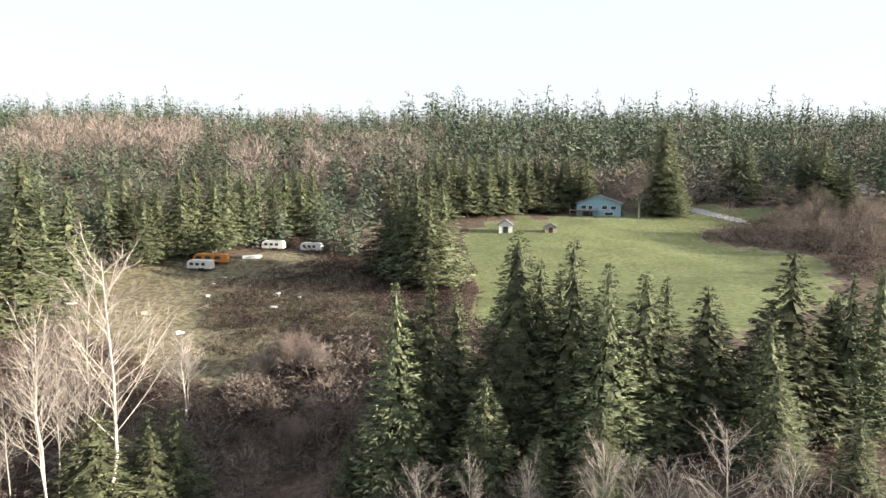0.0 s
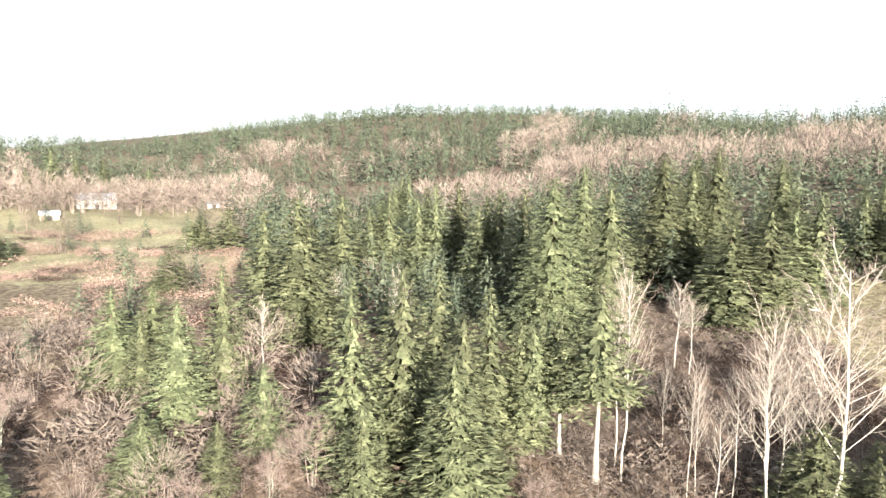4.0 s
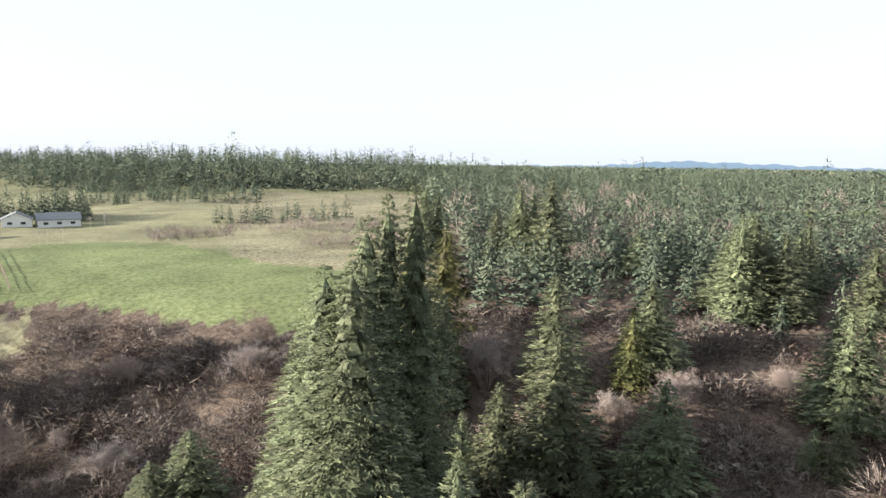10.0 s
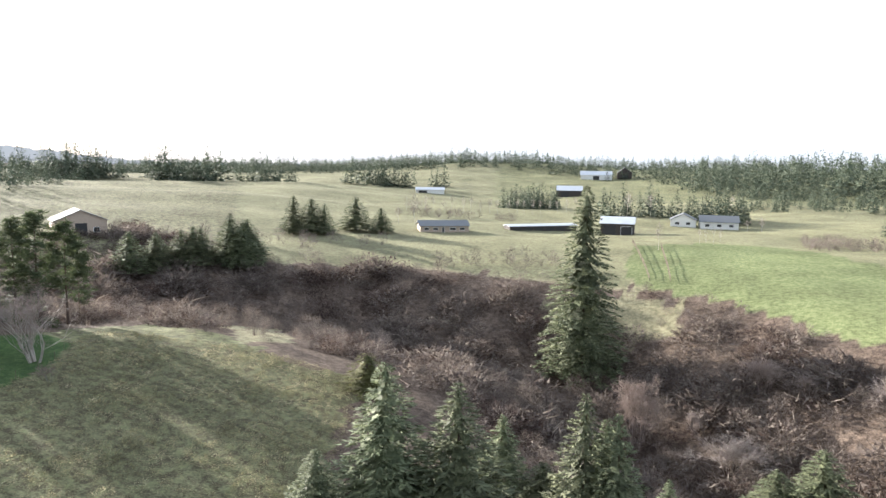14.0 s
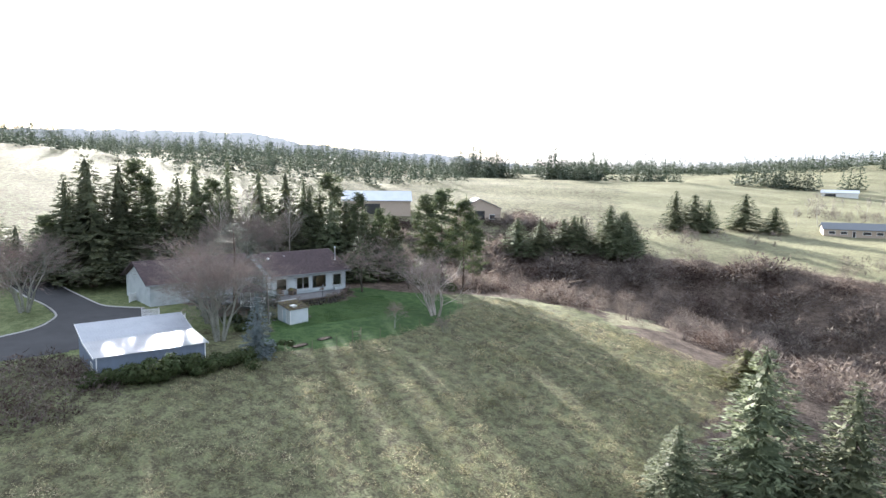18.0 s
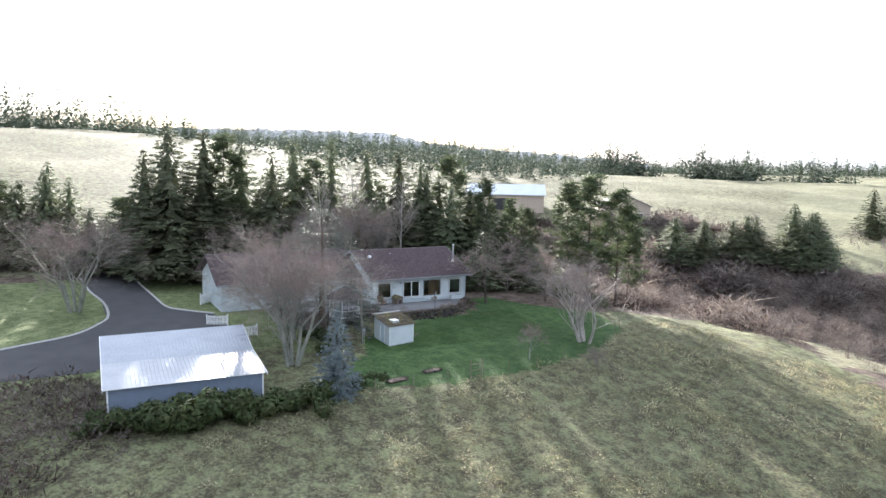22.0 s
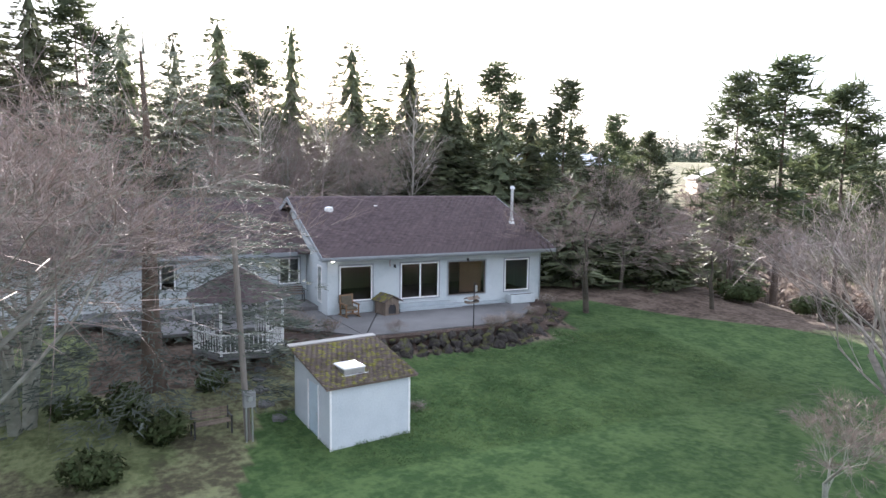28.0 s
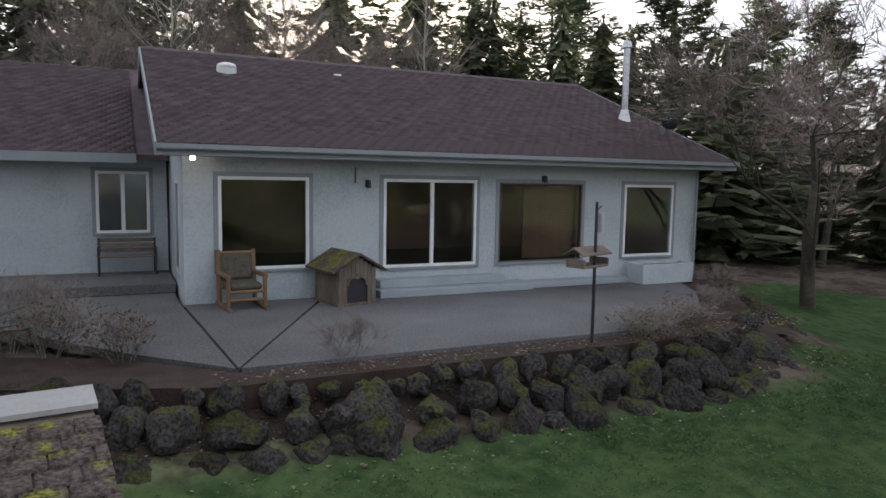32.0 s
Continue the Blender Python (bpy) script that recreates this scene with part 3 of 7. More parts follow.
FIRS = []
for k in range(6):
    FIRS.append([("trunk", trunk_mesh("fir_trunk", 22, 0.28, BARK, k)), ("crown", conifer_mesh("fir_crown", NEEDLE, 10 + k, 25, 4.0, 27, 11, 22, bare=(0.05, 0.08, 0.04, 0.06, 0.1, 0.07)[k], droop=(0.3, 0.42, 0.25, 0.35, 0.45, 0.3)[k], power=(0.88, 0.78, 0.95, 0.72, 0.84, 0.8)[k]))])
GIANTS = [[("trunk", trunk_mesh("giant_fir_trunk", 36, 0.5, BARK, 28 + k)), ("crown", conifer_mesh("giant_fir_crown", NEEDLE, 46 + k, 40, 6.0, 48, 15, 46, bare=0.04, droop=0.45, power=(0.7, 0.6)[k], size=0.62))] for k in range(2)]
STEMMED = [[("trunk", trunk_mesh("fir_trunk", 23, 0.3, PALE_BARK, 20 + k)), ("crown", conifer_mesh("stemmed_fir_crown", NEEDLE, 30 + k, 25, 4.0, 20, 10, 17, bare=0.38 + 0.08 * k, droop=0.35, power=0.62))] for k in range(2)]
YOUNG = [[("trunk", trunk_mesh("young_fir_trunk", 22, 0.4, BARK, 26 + k)), ("crown", conifer_mesh("young_fir_crown", NEEDLE, 36 + k, 25, 4.0, 16, 9, 12, bare=0.03, droop=0.2, power=0.85, size=1.5))] for k in range(2)]
CEDARS = [[("trunk", trunk_mesh("cedar_trunk", 15, 0.3, BARK, 30 + k)), ("crown", conifer_mesh("cedar_crown", CEDAR, 40 + k, 16, 3.4, 20, 10, 18, bare=0.03, droop=0.6, power=0.6, size=0.6))] for k in range(2)]
PINES = [[("trunk", trunk_mesh("pine_trunk", 17, 0.26, BARK, 50 + k)), ("crown", pine_mesh("pine_crown", 60 + k, 18, 4.2, PINE, bare=0.22 + 0.08 * k))] for k in range(3)]
DEODAR = material("deodar_sprays", [(0.055, 0.068, 0.056), (0.095, 0.112, 0.092), (0.15, 0.162, 0.13)], 0.7, 0.75, 0, 6, vary=0.1, thin=0.3)
DEODARS = [[("trunk", trunk_mesh("deodar_trunk", 12, 0.3, BARK, 72)), ("crown", conifer_mesh("deodar_crown", DEODAR, 73, 12.5, 4.6, 40, 12, 70, bare=0.08, droop=0.3, power=0.55, size=0.3, core=0, slim=0.16))]]
SPRUCES = [[("trunk", trunk_mesh("spruce_trunk", 7.5, 0.16, BARK, 70)), ("crown", conifer_mesh("spruce_crown", SPRUCE, 71, 8, 2.0, 26, 12, 20, bare=0.02, droop=0.15, power=0.9, size=0.32))]]
ALDERS = []
for k in range(4):
    a, b = alder_meshes("alder", 80 + k, 20, WHITE_BARK, TWIG, (0.32, 0.42, 0.36, 0.48)[k])
    ALDERS.append([("trunk", a), ("crown", b)])
MAPLES = []
for k in range(3):
    a, b = bare_meshes("maple", 90 + k, 12, LICHEN, TWIG, spread_=0.52, stems=5, levels=5, fork=3, start=0.25, thick=0.0115, twigs=7, upright=0.42, shrink=0.74)
    MAPLES.append([("trunk", a), ("crown", b)])
DARK_BARK = material("mossy_bark", [(0.035, 0.03, 0.022), (0.065, 0.056, 0.042), (0.1, 0.09, 0.07)], 1.2, 0.9, 0.4, 7)
LONE = []
for k in range(3):
    a, b = bare_meshes("single_tree", 130 + k, 10, (LICHEN, DARK_BARK, LICHEN)[k], (TWIG, TWIG, TWIG)[k], spread_=0.5, stems=1, levels=5, fork=3, start=0.2, thick=0.012, twigs=13, upright=0.6, shrink=0.76)
    LONE.append([("trunk", a), ("crown", b)])
a, b = bare_meshes("vase_tree", 150, 10, PALE_BARK, PALE_TWIG, spread_=0.3, stems=6, levels=4, fork=3, start=0.3, thick=0.011, twigs=6, upright=0.45, shrink=0.72)
VASE = [("trunk", a), ("crown", b)]
SHRUBS = []
for k in range(3):
    a, b = bare_meshes("shrub", 100 + k, 5, LICHEN, (PALE_TWIG, TWIG, PALE_TWIG)[k], spread_=0.45, stems=7, levels=3, fork=3, start=0.34, thick=0.008, twigs=16, upright=0.5, shrink=0.66)
    SHRUBS.append([("trunk", a), ("crown", b)])

BUSHES = []
for k in range(3):
    a, b = bare_meshes("round_bush", 110 + k, 5, TWIG, (PALE_TWIG, TWIG, PALE_TWIG)[k], spread_=0.5, stems=16, levels=3, fork=3, start=0.3, thick=0.0045, twigs=14, upright=0.5, shrink=0.62)
    BUSHES.append([("stem", a), ("crown", b)])
rng = np.random.default_rng(7)


def grove(name, kinds, base, rows, label, group, category="conifer"):
    """Trees one by one: x, y, height, crown radius. base: height and radius of the kinds. Very wide crowns are three trees close together."""
    i = 0
    for x, y, h, r in rows:
        near = [(x, y, h, r)]
        if category == "conifer" and r > 0.23 * h and r > 4.5:
            near = [(x + 0.42 * r * math.cos(a), y + 0.42 * r * math.sin(a), h * k, 0.58 * r) for a, k in ((0.4, 1.0), (2.5, 0.93), (4.6, 0.86))]
        for px, py, ph, pr in near:
            kind, size = kinds[i % len(kinds)], base
            if kinds is FIRS and ph > 27:
                kind, size = GIANTS[i % len(GIANTS)], (40, 4.3)
            put_tree(name, kind, px, py, ph, size[0], pr / size[1] * size[0] / ph, rng.uniform(0, 6.28), label, category, group)
            i += 1


# ---- single trees ----
STAND = [(-20.4, 66.3, 26.5, 3.3), (-16.1, 71.8, 24.8, 3.8), (-11.9, 81.0, 20.4, 3.1), (-5.7, 70.8, 27.3, 4.2), (-2.9, 70.8, 23.2, 3.1), (0.0, 67.2, 25.3, 3.7), (2.2, 61.1, 23.6, 3.4), (7.6, 64.4, 21.1, 3.6), (10.3, 64.9, 20.0, 3.0), (15.1, 64.7, 18.3, 3.6), (24.9, 64.3, 22.0, 4.3), (19.7, 59.5, 15.7, 2.8), (31.2, 62.8, 19.1, 3.0), (34.2, 62.2, 19.7, 2.9), (28.2, 63.5, 14.0, 2.6)]
STAND_FRONT = [(-18.8, 66.3, 13.5, 2.6), (-10.8, 62.4, 13.9, 2.7), (-25.7, 69.7, 9.5, 1.5), (0.3, 56.3, 10.3, 2.3), (18.2, 55.1, 11.4, 2.5), (22.8, 48.9, 8.8, 1.9), (-5.6, 58.7, 7.5, 1.8), (-48.9, 73.5, 14.5, 4.8), (-55.1, 70.6, 14.9, 4.0), (-10.4, 150.0, 23.7, 7.9), (-15.4, 155.7, 25.8, 6.1), (-19.4, 162.5, 24.6, 5.0), (76.4, 225.0, 32.2, 6.4), (78.8, 222.5, 17.9, 5.4), (113.9, 241.3, 22.2, 6.4), (128.7, 218.9, 24.7, 8.9), (135.5, 213.7, 15.7, 5.8), (-84.1, 176.8, 19.2, 6.7), (-94.4, 176.1, 5.6, 2.2)]
PLANTED = [(-76.0, 34.2, 19.0, 4.3), (-88.6, 36.6, 23.7, 3.6), (-89.6, 30.1, 23.0, 3.4), (-82.8, 27.3, 12.9, 2.5), (-124.5, 41.2, 25.8, 4.7), (-124.2, 42.8, 21.1, 4.3), (-113.1, 24.2, 19.0, 2.7), (-137.0, 40.9, 22.2, 4.1), (-80.4, 52.5, 18.6, 4.7), (-73.6, 54.3, 23.3, 3.5), (-84.2, 46.4, 20.4, 3.8), (-81.1, 39.7, 19.5, 3.5), (-97.3, 48.8, 19.4, 3.1), (-82.0, 49.6, 17.2, 2.8)]
PLANTED_BACK = [(-92.6, 122.2, 24.8, 10.4), (-91.7, 144.5, 25.1, 7.5), (-100.0, 150.8, 30.0, 6.5), (-112.3, 137.8, 32.9, 7.8), (-115.7, 127.7, 31.1, 6.8), (-102.4, 92.0, 27.8, 4.8), (-122.7, 108.6, 29.1, 5.1), (-104.4, 79.2, 28.8, 5.5), (-118.4, 86.3, 25.5, 5.0), (-131.3, 88.5, 24.8, 5.9), (-152.8, 98.2, 24.2, 5.4), (-155.5, 90.5, 24.9, 5.9), (-161.6, 81.1, 23.1, 6.4), (-157.9, 68.7, 23.6, 4.7), (-219.8, 128.3, 22.3, 6.5), (-81.9, 176.6, 18.9, 6.1), (-73.7, 181.4, 24.0, 6.0), (-66.3, 186.2, 23.2, 6.0), (-59.6, 194.4, 20.5, 6.1), (-52.3, 200.0, 19.7, 6.1), (-44.8, 204.2, 21.1, 6.1), (-90.7, 177.1, 22.6, 6.3)]
SLOPE = [(-130.7, -42.1, 14.9, 4.2), (-113.9, -32.8, 11.2, 3.0), (-142.6, -31.7, 12.6, 3.2), (-125.3, -32.6, 8.5, 2.0), (-109.6, -18.0, 13.7, 3.5), (-123.5, -15.8, 10.8, 3.6), (-104.1, -10.2, 14.2, 3.7), (-101.5, -5.4, 13.3, 3.3), (-101.1, 10.2, 8.7, 2.9), (-94.9, 16.3, 8.5, 1.6), (-109.2, 16.9, 16.6, 3.0), (-118.3, 14.9, 12.6, 2.1), (-128.2, 13.7, 14.6, 3.4), (-136.9, 21.7, 12.0, 3.0), (-184.7, 39.2, 10.5, 3.8), (-98.9, 23.6, 10.7, 2.4)]
HILLSIDE = [(-217.4, -20.9, 13.3, 3.0), (-190.5, -13.2, 8.0, 3.3), (-269.4, -38.0, 8.5, 3.3), (-275.3, -50.2, 9.0, 3.3), (-271.5, 1.9, 12.0, 4.5), (-273.4, 14.9, 6.5, 4.1), (-240.6, 64.8, 11.7, 4.7), (-251.4, 79.0, 14.0, 4.2), (-189.0, -6.8, 6.3, 3.0), (-255.6, 4.6, 14.7, 3.7), (-260.8, 10.3, 10.3, 3.7), (-267.4, -4.0, 9.7, 3.9), (-262.4, -36.4, 9.8, 3.9), (-273.4, -50.1, 10.4, 4.1)]
YELLOW = [(-122.2, -25.9, 11.6, 4.3), (-138.1, -22.3, 9.2, 2.3), (-155.3, -15.3, 11.2, 1.7), (-116.7, -98.0, 12.3, 2.8), (-141.6, -58.8, 12.9, 2.6), (-112.8, -94.6, 13.2, 3.0), (-107.9, -147.6, 15.1, 4.0), (-92.2, -123.4, 24.5, 4.5), (-86.9, -128.3, 24.4, 4.5), (-73.2, -96.5, 9.4, 3.7), (20.0, -102.5, 5.8, 3.3)]
RAVINE_FIRS = [(-129.9, -66.7, 19.8, 6.2), (-100.1, -76.0, 17.5, 4.5), (-118.0, -95.3, 17.1, 3.8), (-152.6, -100.7, 21.9, 4.9), (-150.1, -104.4, 15.7, 4.2), (-162.8, -96.1, 18.1, 3.2), (-158.2, -101.0, 18.3, 3.8), (-165.1, -81.8, 16.1, 3.8), (-162.6, -69.2, 15.0, 3.7), (-118.5, -60.9, 8.7, 1.9), (-117.4, -64.1, 6.9, 1.4), (-102.5, -102.8, 21.3, 4.5), (-91.3, -88.7, 23.8, 5.4), (-119.7, -96.1, 15.4, 4.2), (-84.8, -116.5, 20.1, 4.9), (-84.1, -93.7, 16.5, 3.4), (-80.4, -98.4, 11.5, 2.2), (-91.1, -81.8, 9.2, 1.8), (-93.9, -77.0, 10.1, 2.2)]
# the last five firs are added, mostly out of view, to shade the hollow
RAVINE_TALL = [(-141.8, -151.6, 25.9, 4.6), (-143.2, -164.8, 23.4, 5.9), (-138.9, -170.2, 16.1, 4.7), (-125.0, -185.8, 21.2, 5.7), (-156.7, -134.8, 11.7, 3.3), (-149.0, -99.5, 23.1, 5.7), (-155.3, -94.5, 18.8, 3.9), (-174.5, -101.5, 17.5, 3.6), (-67.5, -90.5, 49.9, 5.2), (-63.5, -90.5, 48.7, 5.2), (-60.1, -89.8, 45.5, 6.0), (-54.8, -82.2, 39.3, 7.2), (-53.3, -86.7, 38.4, 6.4), (-51.9, -92.9, 28.8, 5.0), (-83.7, -113.4, 22.0, 5.3), (-88.3, -79.2, 11.9, 2.0), (-60, -57, 22, 4.6), (-57, -63, 22, 4.6), (-65, -51, 19, 4.4), (-66, -63, 21, 4.6), (-71, -57, 17, 4.0)]
BELOW_FIELD = [(-2.4, -166.6, 43.2, 6.8), (3.8, -73.2, 15.0, 3.6), (-3.1, -75.3, 14.7, 4.0), (7.9, -66.4, 6.9, 2.0), (-5.0, -86.2, 9.5, 2.1), (-16.7, -82.0, 16.3, 4.6), (-23.3, -86.5, 8.6, 1.9), (-43.3, -116.9, 12.9, 3.9), (-37.6, -117.4, 9.1, 3.5), (-10.0, -84.8, 6.0, 2.6)]
PASTURE_FIRS = [(111.8, -162.3, 8.7, 2.8), (107.2, -166.3, 9.6, 3.2), (103.1, -169.2, 10.5, 3.3), (94.7, -175.3, 13.7, 6.3), (109.5, -227.5, 13.8, 3.6), (104.7, -231.8, 13.0, 4.4), (101.1, -234.7, 11.2, 3.1), (95.4, -248.5, 12.8, 4.3), (85.6, -250.1, 9.5, 3.3), (111.6, -152.1, 11.1, 3.6), (108.7, -158.2, 10.4, 3.2), (103.4, -166.5, 11.2, 4.0), (97.6, -179.7, 13.1, 6.6)]
WINDBREAK = [(118.2, -27.7, 15.3, 3.7), (120.8, -23.3, 14.2, 3.3), (121.6, -20.1, 12.5, 2.8), (108.5, -39.7, 18.7, 3.5), (107.5, -44.1, 20.9, 6.0), (107.1, -47.1, 20.3, 4.0), (106.9, -49.8, 21.3, 3.2), (108.7, -53.8, 19.3, 3.0), (108.7, -57.9, 21.1, 3.1), (108.2, -61.0, 20.9, 3.1), (107.5, -63.9, 18.1, 2.7), (107.6, -67.6, 21.2, 2.3), (107.9, -78.9, 21.2, 3.4), (107.0, -85.7, 20.9, 3.0), (106.9, -89.5, 19.6, 3.5), (100.3, -91.6, 15.7, 3.4), (107.2, -82.1, 16.8, 3.0), (108.2, -72.5, 19.3, 3.0), (111.2, -36.0, 11.5, 3.0), (114.6, -32.0, 10.5, 2.8), (124.0, -17.0, 14.0, 3.2)]
YARD_PINES = [(78.3, -97.2, 18.8, 4.0), (80.4, -94.7, 17.0, 3.2), (75.7, -100.5, 17.8, 3.6), (77.7, -104.8, 14.6, 3.0), (88.2, -89.5, 13.2, 2.2), (86.4, -91.6, 12.0, 2.2), (90.8, -86.2, 16.0, 2.6)]
ALDER_ROWS = [(-72.1, 57.3, 24.8, 3.8), (-86.5, 89.9, 13.7, 3.2), (-66.9, 63.3, 16.9, 2.0), (-58.9, 66.5, 25.3, 4.8), (-53.0, 69.9, 32.7, 6.8), (-51.8, 96.6, 14.2, 4.2), (-73.3, 67.3, 12.7, 1.8), (-63.1, 67.0, 15.8, 2.4), (-57.3, 70.6, 23.5, 4.0), (-132.2, 52.0, 9.6, 1.9), (-117.7, 31.6, 11.5, 2.3), (-108.8, 35.2, 6.0, 1.8), (-135.0, -8.5, 9.7, 2.3), (-105.2, 47.6, 16.1, 1.6)]
ALDER_LOW = [(-3.3, 44.7, 13.0, 2.7), (5.8, 41.7, 14.1, 3.5), (11.2, 40.0, 11.9, 2.3), (-18.1, 50.8, 12.2, 2.9), (-9.3, 46.9, 11.6, 1.8), (-14.1, 49.2, 12.5, 1.8), (2.0, 42.9, 11.0, 1.9), (-0.4, 44.4, 11.2, 1.7)]
ROUND_ROWS = [(66.2, 219.5, 16.7, 6.7), (61.1, 234.0, 11.2, 4.1), (-90.1, 25.2, 9.1, 2.6), (-91.9, 21.3, 7.1, 2.3), (-71.3, 43.0, 7.7, 2.8), (-119.9, -1.4, 9.3, 3.8), (-239.6, -59.0, 14.9, 6.5), (-118.5, 5.8, 7.5, 2.6), (-93.8, 27.2, 7.9, 2.7), (-107.7, 34.1, 7.2, 2.4), (-95.6, 2.6, 8.6, 2.5), (-91.5, 11.9, 8.4, 2.8), (-88.2, 19.1, 9.5, 2.7), (-145.0, -138.5, 13.2, 7.6), (-208.8, -87.3, 17.0, 4.6), (-230.3, -56.2, 12.1, 6.0)]
ORCHARD = [(83.6, -279.0, 12.1, 4.0), (4.7, -356.4, 12.6, 3.1), (-5.2, -379.2, 11.0, 4.5), (-43.7, -405.9, 10.3, 3.4), (-14.5, -250.2, 8.2, 1.9), (-27.4, -268.3, 5.2, 0.8), (-29.5, -268.6, 5.6, 0.8), (-31.9, -268.2, 5.8, 0.8), (-34.1, -269.4, 5.4, 0.8), (88.1, -272.5, 6.3, 1.6), (-53.2, -338.5, 5.7, 2.6), (-47.7, -340.2, 4.4, 2.1)]
BUSH_ROWS = [(-113.7, -86.1, 7.3, 3.6), (-130.7, -78.0, 5.2, 2.0), (-95.8, -116.0, 7.8, 5.3), (-104.5, -90.7, 6.7, 2.8), (-116.7, -86.5, 6.1, 4.0), (-130.5, -77.5, 5.1, 2.4), (-94.0, -111.7, 9.8, 4.0), (-16.5, -140.0, 13.9, 4.9), (-32.5, -134.2, 7.3, 6.1), (-26.6, -144.7, 6.3, 2.2), (-39.0, -154.3, 7.3, 4.6), (-59.8, -139.1, 7.7, 6.0), (-46.1, -150.3, 5.1, 3.3), (-36.9, 111.2, 9.4, 4.6), (-32.2, 110.5, 6.7, 3.0), (-42.8, 112.7, 5.3, 2.6), (-35.0, 89.5, 7.0, 3.0)]
FIR, CEDAR_BASE, PINE_BASE = (25, 2.55), (16, 2.5), (18, 4.2)
grove("fir_tree", FIRS, FIR, STAND + STAND_FRONT + [(x + rng.uniform(-4, 4), y + rng.uniform(2, 7), h * rng.uniform(0.7, 0.85), r) for x, y, h, r in STAND], "tall dark green Douglas fir at the edge of the meadow", "firs below the meadow")
grove("fir_tree", FIRS, FIR, PLANTED[:8] + PLANTED[10:] + PLANTED_BACK, "tall sunlit Douglas fir in a dense plantation", "firs of the plantation")
grove("fir_tree", STEMMED, FIR, PLANTED[8:10], "Douglas fir with a long bare pale stem", "firs of the plantation")
grove("fir_tree", FIRS, FIR, SLOPE + RAVINE_FIRS + RAVINE_TALL, "tall green Douglas fir standing among winter brush", "firs on the ravine slope")
grove("fir_tree", YOUNG, FIR, HILLSIDE, "young dark fir on the scrubby hillside", "hillside firs")
grove("cedar_tree", CEDARS, CEDAR_BASE, YELLOW, "yellow-green cedar with drooping sprays", "cedars on the ravine slope")
grove("fir_tree", FIRS, FIR, BELOW_FIELD, "green fir rising out of the bramble ravine", "firs in the ravine")
grove("fir_tree", FIRS, FIR, PASTURE_FIRS, "dark conifer in a cluster beside the pasture", "pasture conifers")
grove("fir_tree", FIRS, FIR, [(x + rng.uniform(-2, 3), y + rng.uniform(-0.8, 0.8), h * rng.uniform(0.9, 1.08), rng.uniform(1.05, 1.6) * r) for i, (x, y, h, r) in enumerate(WINDBREAK) if i % 4 != 2], "dark conifer in the windbreak behind the house", "windbreak conifers")
grove("fir_tree", FIRS, FIR, [(x + rng.uniform(5, 10), y + rng.uniform(-3, 3), h * rng.uniform(0.5, 0.75), 1.3 * r) for x, y, h, r in WINDBREAK[3:]], "dark conifer in the windbreak behind the house", "windbreak conifers")
grove("pine_tree", PINES, PINE_BASE, [(x, y, h * 1.02, 1.25 * r) for x, y, h, r in WINDBREAK[2::4]], "tall dark pine rising behind the house roof", "pines behind the house")
grove("fir_tree", FIRS, FIR, [(95, -90, 14, 2.4), (99, -85, 15, 2.6), (92, -95, 12, 2.2), (86, -100, 12, 2.2), (97, -98, 13, 2.4), (101, -92, 14, 2.4)], "dark conifer in the shade beside the house", "windbreak conifers")
row_ = [(-6 + 3.6 * k + rng.uniform(-0.6, 0.6), 222 + 1.1 * k + 5 * (k % 2) + rng.uniform(-1.5, 1.5), rng.uniform(19, 22.5), rng.uniform(3.2, 4.0)) for k in range(18)]
grove("fir_tree", FIRS, FIR, row_, "dark fir in the row behind the meadow", "firs behind the meadow")
grove("pine_tree", PINES, PINE_BASE, YARD_PINES, "dark pine with open tufted crown beside the house", "yard pines")
grove("fir_tree", YOUNG, FIR, [(83, -81.5, 8.5, 2.2), (87, -85, 10, 2.4), (80.5, -87.5, 8, 2.0), (90, -90, 11, 2.4)], "young dark fir in the trees beside the house", "young firs")
grove("alder_tree", ALDERS, (20, 4.2), ALDER_ROWS + [(x + rng.uniform(-2.5, 2.5), y + rng.uniform(-2.5, 2.5), h * rng.uniform(0.75, 0.95), 0.8 * r) for x, y, h, r in ALDER_ROWS if h > 13] + ALDER_LOW, "leafless alder with slender pale grey trunk", "bare alders", "tree")
grove("broadleaf_tree", LONE, (10, 4.5), ROUND_ROWS, "leafless round-crowned broadleaf tree", "bare broadleaf trees", "tree")
grove("broadleaf_tree", ALDERS, (20, 5.0), ORCHARD + [(110 - 3.9 * k + rng.uniform(-1, 1), -331 - 3.4 * k + rng.uniform(-2, 2), rng.uniform(6, 9), 1.6) for k in range(20)], "thin leafless tree beside the farm", "farm trees", "tree")
grove("round_bush", BUSHES, (5, 2.2), BUSH_ROWS, "rounded tan leafless bush in the shaded hollow", "hollow bushes", "bush")
